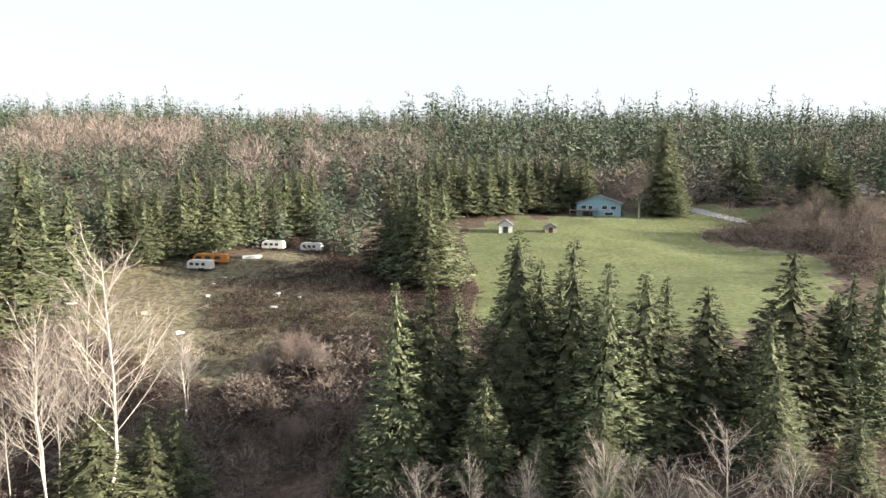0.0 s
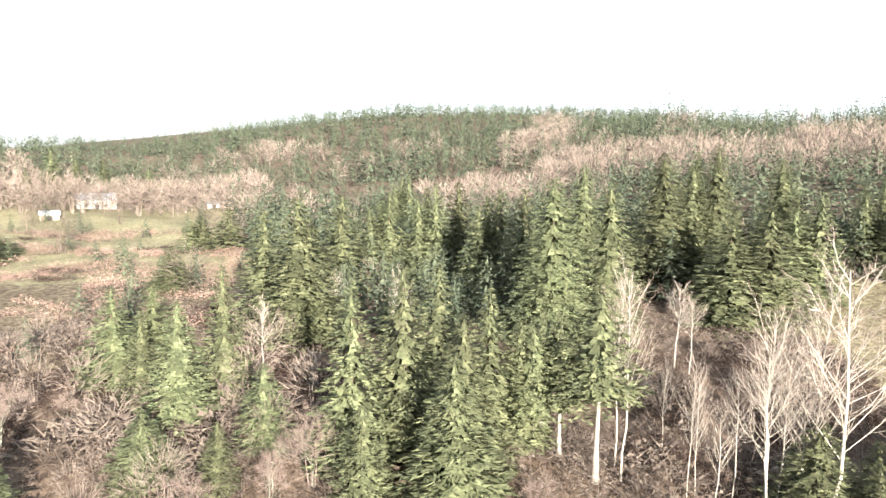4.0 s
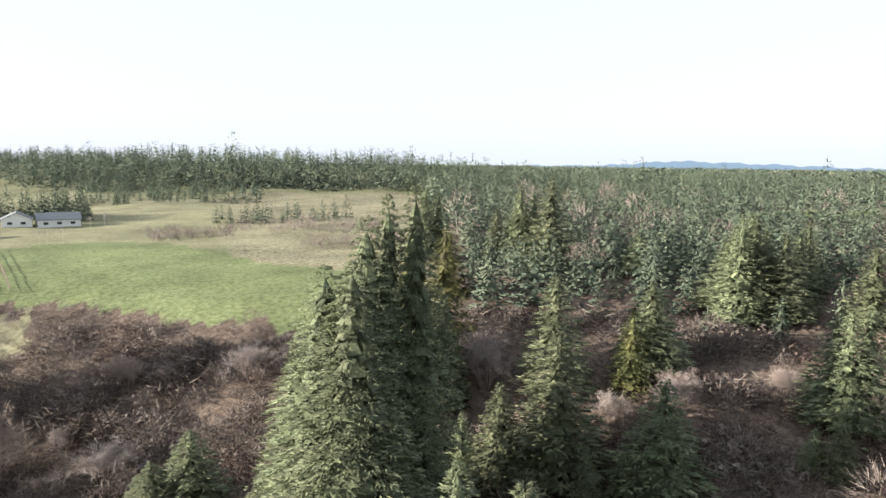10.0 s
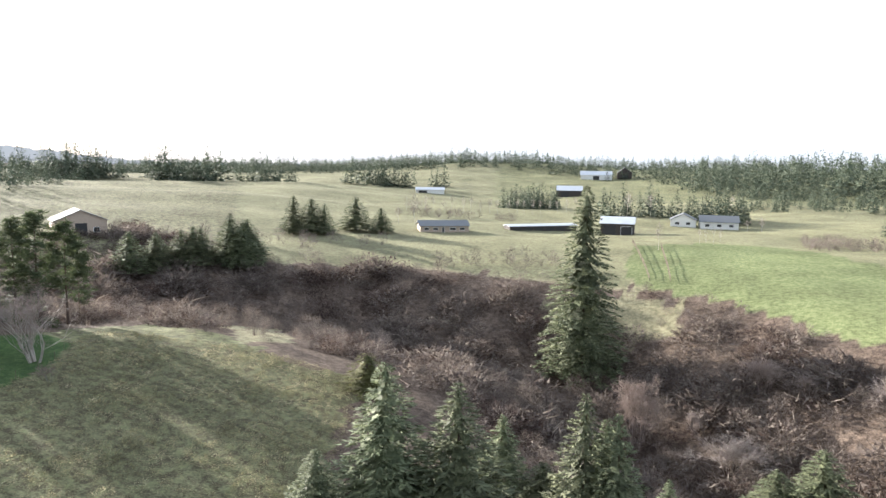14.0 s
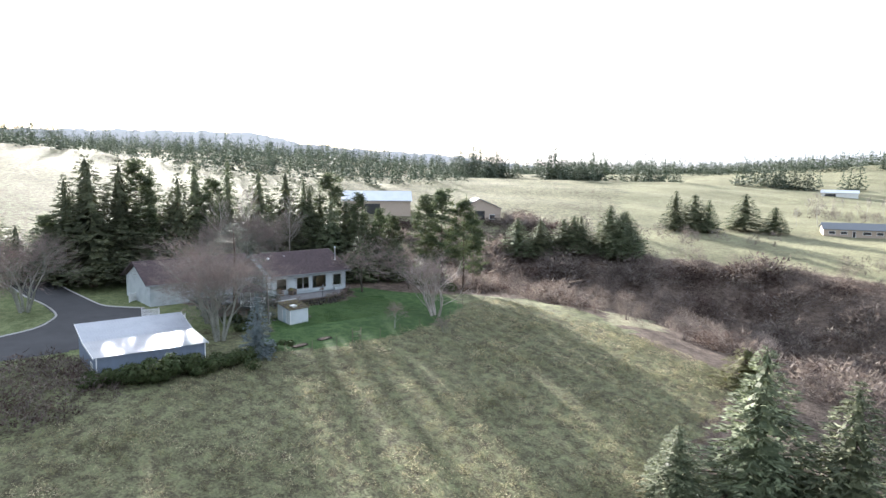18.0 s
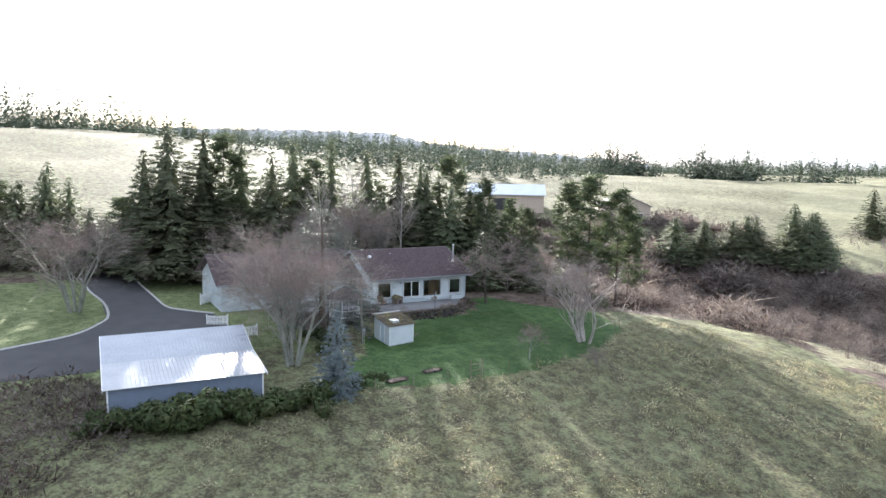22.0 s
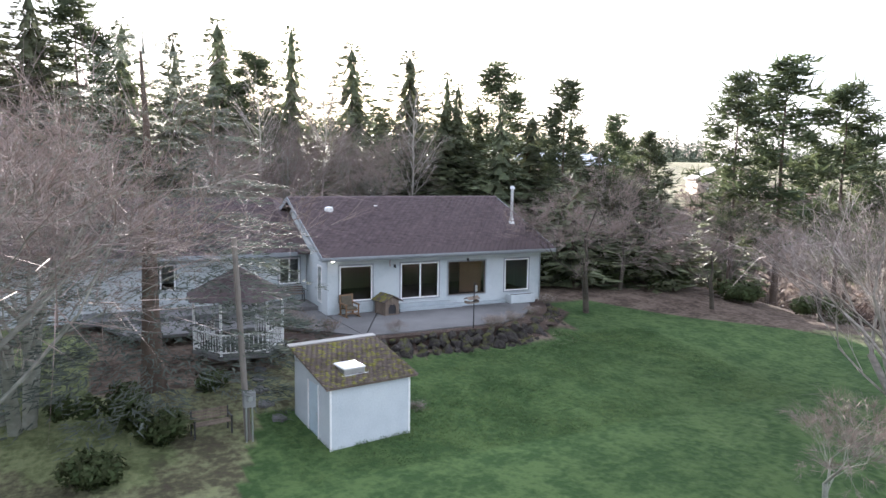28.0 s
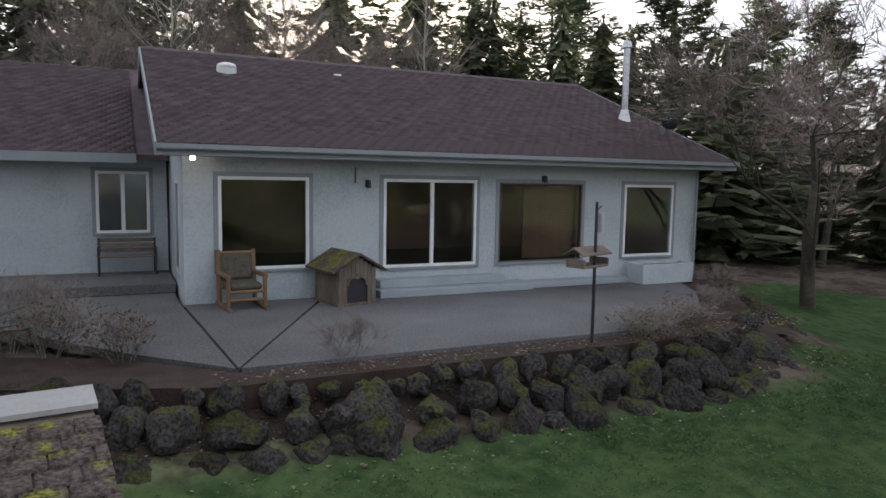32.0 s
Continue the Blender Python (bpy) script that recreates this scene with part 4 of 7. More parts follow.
# yard trees
for nm, kinds, bh, x, y, h, fat, label in (
    ("maple_tree", MAPLES[0], 12, 61.2, -46.2, 15.0, 1.15, "large leafless maple with lichen-grey limbs beside the workshop"),
    ("maple_tree", MAPLES[1], 12, 69.0, -48.2, 14.5, 1.35, "large leafless maple with reddish twigs on the lawn"),
    ("maple_tree", MAPLES[2], 12, 89.0, -28.8, 13.5, 1.3, "leafless spreading tree on the driveway island"),
    ("alder_tree", VASE, 10, 56.5, -78.0, 10.5, 1.6, "pale leafless tree at the lawn's corner"),
    ("fruit_tree", LONE[0], 10, 54.0, -68.6, 4.4, 1.25, "small leafless fruit tree on the lawn"),
    ("maple_tree", LONE[1], 10, 75.7, -77.3, 10.5, 1.3, "mossy leafless tree beside the house"),
    ("maple_tree", LONE[1], 10, 80.0, -83.5, 9.0, 1.3, "tangled leafless tree under the pines"),
    ("maple_tree", LONE[1], 10, 74.0, -86.0, 8.0, 1.3, "tangled leafless tree under the pines"),
    ("blue_spruce", SPRUCES[0], 8, 52.0, -47.2, 7.6, 1.1, "silvery blue spruce at the lawn's edge"),
    ("deodar_tree", DEODARS[0], 12.5, 71.0, -52.6, 13.5, 1.3, "soft grey-green cedar with drooping sprays beside the gazebo"),
    ("maple_tree", MAPLES[0], 12, 98.0, -66.0, 15.0, 0.8, "tall leafless tree behind the house"),
    ("maple_tree", MAPLES[2], 12, 100.0, -72.0, 14.0, 0.8, "tall leafless tree behind the house"),
    ("maple_tree", MAPLES[1], 12, 99.0, -60.0, 14.0, 0.8, "tall leafless tree behind the house"),
    ("alder_tree", ALDERS[0], 20, 103.0, -78.0, 15.0, 0.9, "tall leafless tree behind the house"),
    ("alder_tree", ALDERS[1], 20, 104.0, -69.0, 16.0, 0.9, "tall leafless tree behind the house"),
    ("alder_tree", ALDERS[2], 20, 102.0, -63.0, 15.0, 0.9, "tall leafless tree behind the house"),
    ("maple_tree", LONE[1], 10, 84.0, -90.0, 10.0, 1.3, "tangled leafless tree under the pines"),
    ("maple_tree", LONE[1], 10, 79.0, -93.0, 9.0, 1.3, "tangled leafless tree under the pines"),
    ("maple_tree", LONE[1], 10, 70.0, -91.0, 8.0, 1.3, "tangled leafless tree at the lawn's end"),
    ("blue_spruce", SPRUCES[0], 8, 84.0, -16.0, 8.0, 1.1, "silvery blue spruce beside the driveway"),
):
    put_tree(nm, kinds, x, y, h, bh, fat, rng.uniform(0, 6.28), label, "tree", "yard trees")


# ---- woods and thickets ----
def scatter(name, base, xs, ys, hs, fats, mat, label, category, sink=0.3):
    """One joined mesh of many like plants. base: verts and faces of unit height."""
    bv, bf = base[:2]
    n = len(xs)
    if not n:
        return
    zs = terrain(xs, ys) - sink
    a = rng.uniform(0, 2 * math.pi, n)
    c, s = np.cos(a)[:, None], np.sin(a)[:, None]
    x, y, z = bv[:, 0][None], bv[:, 1][None], bv[:, 2][None]
    w = (hs * fats)[:, None]
    V = np.stack([xs[:, None] + w * (x * c - y * s), ys[:, None] + w * (x * s + y * c), zs[:, None] + hs[:, None] * z], -1).reshape(-1, 3)
    F = (bf[None] + (np.arange(n) * len(bv))[:, None, None]).reshape(-1, bf.shape[1])
    N = None
    if len(base) > 2:
        q = base[2]
        N = np.stack([q[:, 0] * c - q[:, 1] * s, q[:, 0] * s + q[:, 1] * c, np.tile(q[:, 2], (n, 1))], -1).reshape(-1, 3)
    return tagged(new(name, raw_mesh(name, V, F, mat, N is not None, N)), label, category, kind="stuff")


def crown_of(seed, levels, per, sprays, size, core=4):
    """A simpler conifer of unit height for woods seen from afar."""
    v, f = conifer_arrays(seed, 20, 3.9, levels, per, sprays, bare=0.05, droop=0.3, power=0.72, size=size, core=core, slim=0.5)
    v, n = bough_normals(v, 0.42, seed)
    return (v / 20).astype(np.float32), f, n


MID = [crown_of(200 + k, 11, 6, 5, 1.6) for k in range(3)]
CLOSE = [crown_of(190 + k, 17, 7, 7, 1.1) for k in range(3)]
FAR = [crown_of(210 + k, 9, 5, 4, 1.5, 3) for k in range(4)]


def crown_cloud(seed, n, flat=1.0, wide=0.009):
    """Loose slivers filling a rounded crown of unit height."""
    r = np.random.default_rng(seed)
    v, f = [], []
    for i in range(n):
        d = r.normal(size=3)
        d /= np.linalg.norm(d)
        p = d * (r.uniform(0.25, 1) ** 0.5) * np.array((0.34, 0.34, 0.42)) * np.array((flat, flat, 1)) + np.array((0, 0, 0.55))
        e = d + r.normal(0, 0.5, 3) + np.array((0, 0, 0.5))
        e /= np.linalg.norm(e)
        w = np.cross(e, r.normal(size=3))
        w /= np.linalg.norm(w) + 1e-9
        k = len(v)
        v.extend((p - w * wide, p + w * wide, p + e * 0.24))
        f.append((k, k + 1, k + 2))
    for i in range(3):
        k = len(v)
        b = np.array(((i - 1) * 0.03, (i % 2) * 0.03, 0))
        v.extend((b - (0.015, 0, 0), b + (0.015, 0, 0), b * 3 + (0, 0, 0.6)))
        f.append((k, k + 1, k + 2))
    return np.array(v, np.float32), np.array(f)


def bramble_clump(seed, n, wide=1.0):
    """A mound of arching canes and small leaves, of unit height and about twice that width."""
    r = np.random.default_rng(seed)
    v, f = [], []
    for i in range(n):
        a, q = r.uniform(0, 6.28), math.sqrt(r.uniform(0, 1))
        p = np.array((math.cos(a) * q, math.sin(a) * q, (1 - q * q) * r.uniform(0.25, 1.0)))
        e = np.array((math.cos(a) * q, math.sin(a) * q, r.uniform(0.1, 0.9))) + r.normal(0, 0.5, 3)
        e /= np.linalg.norm(e)
        w = np.cross(e, r.normal(size=3))
        w /= np.linalg.norm(w) + 1e-9
        s, b = (0.55, 0.045 * wide) if i % 3 else (0.24 * wide ** 0.5, 0.13 * wide)
        k = len(v)
        v.extend((p - w * b, p + w * b, p + e * s))
        f.append((k, k + 1, k + 2))
    return np.array(v, np.float32), np.array(f)


ROUND = [crown_cloud(220 + k, 110) for k in range(3)]
CLUMP = [bramble_clump(230 + k, 64, 0.6) for k in range(4)]
ROUND_FINE = [crown_cloud(226 + k, 420, 1.0, 0.0028) for k in range(3)]
ROUND_MID = [crown_cloud(223 + k, 240, 1.0, 0.0042) for k in range(3)]
CLUMP_FINE = [bramble_clump(236 + k, 150, 0.32) for k in range(4)]


def candidates(x0, x1, y0, y1, step):
    gx, gy = np.meshgrid(np.arange(x0, x1, step), np.arange(y0, y1, step))
    x, y = gx.ravel() + rng.uniform(-0.48, 0.48, gx.size) * step, gy.ravel() + rng.uniform(-0.48, 0.48, gy.size) * step
    return x, y


def steps(az, *knots):
    return np.interp(az, [k[0] for k in knots], [k[1] for k in knots])


def wood_zone(x, y):
    """Where closed conifer wood stands."""
    az, d = polar(x, y)
    front = steps(az, (-45, 275), (-14, 275), (-13, 252), (0, 252), (1, 188), (16, 188), (18, 195), (24, 190), (30, 165), (38, 135), (46, 120), (60, 118), (66, 150), (68, 330), (70, 385), (92, 385), (95, 275), (116, 260), (118, 175), (126, 150), (146, 150), (149, 300), (151, 500), (179, 530), (184, 690), (196, 760), (215, 700), (225, 700), (226.5, 425), (231, 335), (236, 290), (242, 295), (250, 315), (260, 350), (264, 400), (300, 420), (315, 400))
    back = steps(az, (-45, 900), (14, 900), (20, 362), (66, 362), (68, 700), (100, 900), (150, 1300), (315, 1100))
    ridge = (az > 16) & (az < 70) & (d > 415) & (d < 900)
    gap = (az > 116) & (az < 127) & (d > 375) & (d < 475)
    return (((d > front) & (d < back)) | ridge) & ~gap & ~in_poly(x, y, MEADOW) & ~in_poly(x, y, CLEARING)


def tall(x, y):
    """Lower wood to the west and south."""
    return steps(polar(x, y)[0], (-45, 1.2), (-8, 1.15), (4, 0.8), (30, 0.85), (60, 0.8), (75, 0.75), (116, 0.78), (125, 0.85), (150, 0.85), (152, 1.05), (178, 1.0), (184, 0.75), (200, 0.85), (224, 0.85), (227, 0.5), (232, 0.65), (237, 0.72), (245, 0.65), (258, 0.6), (263, 0.7), (268, 0.9), (315, 0.9))


x, y = candidates(-330, 330, -330, 330, 7.2)
az, d = polar(x, y)
ok = wood_zone(x, y) & (d < 235)
x, y = x[ok], y[ok]
hs, ft = rng.uniform(12, 21, len(x)) * tall(x, y) * (1 + 0.12 * waves(x, y, 24, 0.6)), rng.uniform(1.0, 1.5, len(x))
for k in range(3):
    for kinds, sel in ((CLOSE, polar(x, y)[1] < 140), (MID, polar(x, y)[1] >= 140)):
        scatter("conifer_wood", kinds[k], x[sel][k::3], y[sel][k::3], hs[sel][k::3], ft[sel][k::3], NEEDLE_FAR, "dense conifer wood on the valley side", "wood")
x, y = candidates(-660, 660, -760, 660, 9.2)
az, d = polar(x, y)
ok = wood_zone(x, y) & (d >= 235) & (d < 620)
x, y = x[ok], y[ok]
hs, ft = rng.uniform(8.5, 24, len(x)) * tall(x, y) * (1 + 0.22 * waves(x, y, 31, 0.6)), rng.uniform(0.95, 1.5, len(x))
hs = np.where(rng.random(len(x)) < 0.06, hs * 1.4, hs)
keep = waves(x, y, 19, 1.3) + 0.6 * waves(x, y, 47, 0.2) > -1.15
x, y, hs, ft = x[keep], y[keep], hs[keep], ft[keep]
for k in range(4):
    scatter("conifer_wood", FAR[k], x[k::4], y[k::4], hs[k::4], ft[k::4], NEEDLE_FAR, "dense conifer wood on the far hills", "wood")
x, y = candidates(-1350, 1350, -1350, 1000, 15)
az, d = polar(x, y)
ok = wood_zone(x, y) & (d >= 620)
x, y = x[ok], y[ok]
hs, ft = rng.uniform(14, 22, len(x)) * tall(x, y) * (1 + 0.15 * waves(x, y, 60, 0.6)), rng.uniform(1.3, 2.2, len(x))
scatter("conifer_wood", FAR[1], x, y, hs, ft, NEEDLE_FAR, "distant conifer wood along the skyline", "wood")

x, y = candidates(-2500, 700, -2500, 300, 38)
az, d = polar(x, y)
ok = (az > 95) & (az < 232) & (d > 1250) & (d < 2450)
x, y = x[ok], y[ok]
scatter("conifer_wood", bramble_clump(250, 60, 1.2), x, y, rng.uniform(9, 15, len(x)), rng.uniform(1.8, 2.6, len(x)), NEEDLE_FAR, "distant conifer wood along the skyline", "wood", 1.0)

# bare broadleaf belts
x, y = candidates(-520, 260, -520, 480, 6.5)
az, d = polar(x, y)
belt = (wood_zone(x, y) & (d > 150) & (d < 480) & (rng.random(len(x)) < 0.025)) | (wood_zone(x, y) & (d > 235) & (az < 100) & (waves(x, y, 19, 1.3) + 0.6 * waves(x, y, 47, 0.2) < -1.15)) | ((az > 14) & (az < 44) & (d > 338) & (d < 425) & (waves(x, y, 24, 0.8) > -0.7)) | ((az > -4) & (az < 12) & (d > 290) & (d < 360) & (rng.random(len(x)) < 0.5)) | ((az > 66) & (az < 100) & (d > 350) & (d < 400)) | ((az > 60) & (az < 118) & (d > 72) & (d < 125) & (rng.random(len(x)) < 0.45)) | ((az > 0) & (az < 24) & (d > 55) & (d < 122) & (rng.random(len(x)) < 0.4)) | ((az > -30) & (az < -8) & (d > 268) & (d < 300) & (rng.random(len(x)) < 0.5))
x, y, d = x[belt], y[belt], d[belt]
hs = np.where(d > 200, rng.uniform(9, 17, len(x)), rng.uniform(5, 10, len(x)))
for k in range(3):
    for kinds, sel in ((ROUND_MID, d < 200), (ROUND, d >= 200)):
        scatter("bare_wood", kinds[k], x[sel][k::3], y[sel][k::3], hs[sel][k::3], rng.uniform(0.8, 1.2, len(x[sel][k::3])), BROWN_FAR, "belt of leafless broadleaf trees", "wood")

# brambles
x, y = candidates(-165, 150, -235, 170, 1.75)
az, d = polar(x, y)
dr, deep = ravine(x, y)
edge = 38 + 6 * waves(x, y, 14, 0.4)
br = (dr < edge) & ~in_poly(x, y, FIELD) & ~in_poly(x, y, LAWN) & ~in_poly(x, y, CLEARING) & ~in_poly(x, y, PASTURE) & ~in_poly(x, y, MEADOW) & ~((x > 52) & (y > -98))
br |= (az > 60) & (az < 150) & (d > 45) & (d < 150) & (rng.random(len(x)) < 0.75)
br |= (d < 110) & (az < 60) & (rng.random(len(x)) < 0.6)
br &= ~in_poly(x, y, FIELD) & ~((x > 30) & (y > -98))
x, y = x[br], y[br]
hs = rng.uniform(0.7, 1.7, len(x)) * (1 + 0.35 * waves(x, y, 11, 1.1))
hs = np.clip(hs * (1 + 0.8 * waves(x, y, 3.3, 0.8)), 0.18, 3.6)
glade = in_poly(x, y, GLADES[0]) | in_poly(x, y, GLADES[1])
x, y, hs = x[~glade], y[~glade], hs[~glade]
grey = waves(x, y, 9, 2.2) + 0.5 * waves(x, y, 4, 0.2) > 0.0
for k in range(4):
    for mat, sel, nm, lb in ((BRAMBLE, ~grey, "bramble_thicket", "red-brown bramble thicket filling the ravine"), (GREY_BRUSH, grey, "brush_thicket", "grey leafless brush in the ravine")):
        xs, ys, h2 = x[sel][k::4], y[sel][k::4], hs[sel][k::4]
        for kinds, near in ((CLUMP_FINE, polar(xs, ys)[1] < 75), (CLUMP, polar(xs, ys)[1] >= 75)):
            scatter(nm, kinds[k], xs[near], ys[near], h2[near] * (1.0 if mat is BRAMBLE else 1.4), rng.uniform(1.0, 1.5, near.sum()), mat, lb, "brush", 0.15)

# scrub of the western hillside
x, y = candidates(-330, -90, -150, 130, 2.8)
az, d = polar(x, y)
ok = (az > 58) & (az < 120) & (d > 130) & (d < 300) & (waves(x, y, 22, 0.7) + 0.5 * waves(x, y, 8, 1.0) > -0.1)
x, y = x[ok], y[ok]
for k in range(4):
    scatter("hillside_scrub", CLUMP[k], x[k::4], y[k::4], rng.uniform(0.8, 2.2, len(x[k::4])), rng.uniform(1.0, 1.6, len(x[k::4])), (PINK_SCRUB, GREY_BRUSH, PINK_SCRUB, PINK_SCRUB)[k], "russet scrub on the hillside", "brush", 0.2)

# young conifers, pale bare trees and dark bramble patches scattered over that hillside
x, y = candidates(-380, -90, -190, 150, 9.0)
az, d = polar(x, y)
ok = (az > 62) & (az < 128) & (d > 120) & (d < 340) & (rng.random(len(x)) < 0.09 + 0.1 * (az > 95) + 0.06 * (waves(x, y, 30, 0.4) > 0.4))
x, y = x[ok], y[ok]
for k in range(3):
    scatter("hillside_conifers", CLOSE[k], x[k::3], y[k::3], rng.uniform(4.5, 11, len(x[k::3])), rng.uniform(1.0, 1.5, len(x[k::3])), NEEDLE_FAR, "young conifers scattered over the hillside", "conifers")
x, y = candidates(-420, -90, -330, 150, 8.0)
az, d = polar(x, y)
ok = (az > 62) & (az < 116) & (d > 150) & (d < 400) & (rng.random(len(x)) < 0.1 + 0.06 * (az > 92))
x, y = x[ok], y[ok]
scatter("bare_wood", ROUND_MID[0], x, y, rng.uniform(6, 14, len(x)), rng.uniform(0.9, 1.3, len(x)), GREY_BRUSH, "pale leafless trees on the hillside", "wood")
x, y = candidates(-330, -120, -120, 110, 1.9)
az, d = polar(x, y)
ok = (az > 64) & (az < 112) & (d > 120) & (d < 320) & (waves(x, y, 13, 1.9) > 1.05)
x, y = x[ok], y[ok]
scatter("bramble_thicket", CLUMP[1], x, y, rng.uniform(0.8, 1.6, len(x)), rng.uniform(1.0, 1.5, len(x)), BRAMBLE, "dark bramble patches on the hillside", "brush", 0.1)
grove("fir_tree", FIRS, FIR, [(-408, 52, 26, 5.5), (-415, 64, 21, 4), (-400, 40, 17, 3.4), (-420, 78, 19, 3.6), (-404, 96, 17, 3.4)], "tall fir beside the western farmhouse", "farmhouse firs")

# scrub at the corner of the near field, and below the clearing
x, y = candidates(26, 68, -30, 20, 1.5)
ok = ~in_poly(x, y, FIELD) & ~in_poly(x, y, [(64, -12), (80, -14), (80, -44), (66, -44)]) & (waves(x, y, 6, 0.9) > -0.15)
x, y = x[ok], y[ok]
for k in range(4):
    scatter("corner_scrub", CLUMP[k], x[k::4], y[k::4], rng.uniform(0.6, 1.9, len(x[k::4])), rng.uniform(0.9, 1.3, len(x[k::4])), (GREY_BRUSH, BRAMBLE)[k % 2], "tangled grey-brown scrub beside the field", "brush", 0.1)
x, y = candidates(-85, 6, 100, 200, 2.0)
ok = (~in_poly(x, y, CLEARING) | (waves(x, y, 9, 0.3) + (x + 58) / 16 > 0.4)) & ~in_poly(x, y, MEADOW)
x, y = x[ok], y[ok]
for k in range(2):
    scatter("clearing_scrub", CLUMP[k], x[k::2], y[k::2], rng.uniform(0.8, 2.4, len(x[k::2])), rng.uniform(0.9, 1.3, len(x[k::2])), BRAMBLE, "dark bramble scrub between clearing and meadow", "brush", 0.1)

# brush and bare trees at the meadow's far side
x, y = candidates(70, 155, 135, 230, 2.4)
ok = in_poly(x, y, BRUSH)
x, y = x[ok], y[ok]
for k in range(2):
    scatter("meadow_brush", CLUMP[k], x[k::2], y[k::2], rng.uniform(1.0, 2.6, len(x[k::2])), rng.uniform(0.9, 1.3, len(x[k::2])), (BRAMBLE, GREY_BRUSH)[k], "brown brush at the meadow's side", "brush", 0.1)
sel = rng.random(len(x)) < 0.07
scatter("bare_wood", ROUND_FINE[1], x[sel], y[sel], rng.uniform(7, 13, sel.sum()), rng.uniform(0.8, 1.1, sel.sum()), GREY_BRUSH, "belt of leafless broadleaf trees", "wood")

# tree rows and hedges across the southern farmland
x, y = candidates(-200, 420, -660, -150, 5.5)
az, d = polar(x, y)
q = rng.random(len(x))
row = ((az > 190) & (az < 194.5) & (d > 405) & (d < 440)) | ((az > 179.5) & (az < 187) & (d > 362) & (d < 382)) | ((az > 175.5) & (az < 179.5) & (d > 350) & (d < 376) & (q < 0.8)) | ((az > 156) & (az < 167) & (d > 305) & (d < 330) & (q < 0.7)) | ((az > 163) & (az < 176) & (d > 430) & (d < 520) & (q < 0.4)) | ((az > 210) & (az < 222) & (d > 500) & (d < 540) & (waves(x, y, 11, 0.9) > 0.15)) | ((az > 199) & (az < 209) & (d > 540) & (d < 575) & (waves(x, y, 15, 0.5) > 0.3)) | ((az > 222) & (az < 232) & (d > 520) & (d < 560) & (waves(x, y, 13, 0.5) > 0.2))
x, y, az, d = x[row], y[row], az[row], d[row]
hs = np.where((az < 176), rng.uniform(6, 11, len(x)), np.where(az > 196, rng.uniform(14, 24, len(x)), rng.uniform(11, 17, len(x))))
for k in range(3):
    scatter("tree_row", (MID[0], MID[2], MID[1])[k], x[k::3], y[k::3], hs[k::3] * rng.uniform(0.6, 1.15, len(x[k::3])), rng.uniform(0.9, 1.5, len(x[k::3])), NEEDLE_FAR, "row of dark conifers between fields", "tree row")
x, y = candidates(-260, 330, -420, -170, 3.2)
az, d = polar(x, y)
q = rng.random(len(x))
row = ((az > 153) & (az < 172) & (d > 262) & (d < 292) & (waves(x, y, 20, 0.3) > -0.6)) | ((az > 150) & (az < 160) & (d > 225) & (d < 242)) | ((az > 193) & (az < 203) & (d > 330) & (d < 352) & (q < 0.35)) | ((az > 204) & (az < 226) & (d > 228) & (d < 240) & (q < 0.35)) | ((az > 186) & (az < 200) & (d > 205) & (d < 213) & (q < 0.6))
x, y, az, d = x[row], y[row], az[row], d[row]
for k in range(3):
    scatter("hedge_row", ROUND[k], x[k::3], y[k::3], rng.uniform(2.5, 5.0, len(x[k::3])), rng.uniform(0.8, 1.2, len(x[k::3])), BROWN_FAR, "leafless hedge between pastures", "hedge")

# tall shrubs standing out of the brambles
x, y = candidates(-130, 110, -200, 120, 5.5)
dr, deep = ravine(x, y)
ok = (dr < 46) & (rng.random(len(x)) < 0.6) & ~in_poly(x, y, FIELD) & ~in_poly(x, y, LAWN) & ~in_poly(x, y, PASTURE) & ~in_poly(x, y, CLEARING) & ~((x > 50) & (y > -98))
x, y = x[ok], y[ok]
for k in range(3):
    scatter("ravine_shrubs", ROUND_FINE[k], x[k::3], y[k::3], rng.uniform(2.5, 5.5, len(x[k::3])), rng.uniform(0.9, 1.4, len(x[k::3])), (GREY_BRUSH, BROWN_FAR, GREY_BRUSH)[k], "pale leafless shrubs in the ravine", "shrub")

# grass tufts of the near field
TUFT = bramble_clump(240, 46, 0.5)
x, y = candidates(-2, 66, -108, -12, 0.85)
ok = in_poly(x, y, FIELD) & ~in_poly(x, y, LAWN)
x, y = x[ok], y[ok]
scatter("field_grass", TUFT, x, y, rng.uniform(0.14, 0.58, len(x)) * (0.75 + 0.75 * (np.sin(x * 2.6 + y * 1.1) > 0.2)) * (1 + 0.3 * waves(x, y, 3, 0.5)), rng.uniform(0.9, 1.5, len(x)), TUSSOCK, "tussocky half-dry field grass", "grass", 0.03)

# old furrows along the field's lower edge
edge_ = [(34, -107), (23, -104), (15, -86), (8, -64), (0, -44), (2, -20)]
fx, fy = [], []
for (ax, ay), (bx, by) in zip(edge_, edge_[1:]):
    n = int(math.dist((ax, ay), (bx, by)) / 0.4)
    L = math.dist((ax, ay), (bx, by))
    for off in (0.5, 1.7, 2.9, 4.1, 5.3, 6.6, 8.0):
        t = (np.arange(n) + rng.uniform(-0.3, 0.3, n)) / n
        fx.append(ax + (bx - ax) * t - (by - ay) / L * -off + rng.normal(0, 0.1, n))
        fy.append(ay + (by - ay) * t - (bx - ax) / L * off + rng.normal(0, 0.1, n))
fx, fy = np.concatenate(fx), np.concatenate(fy)
ok = in_poly(fx, fy, FIELD)
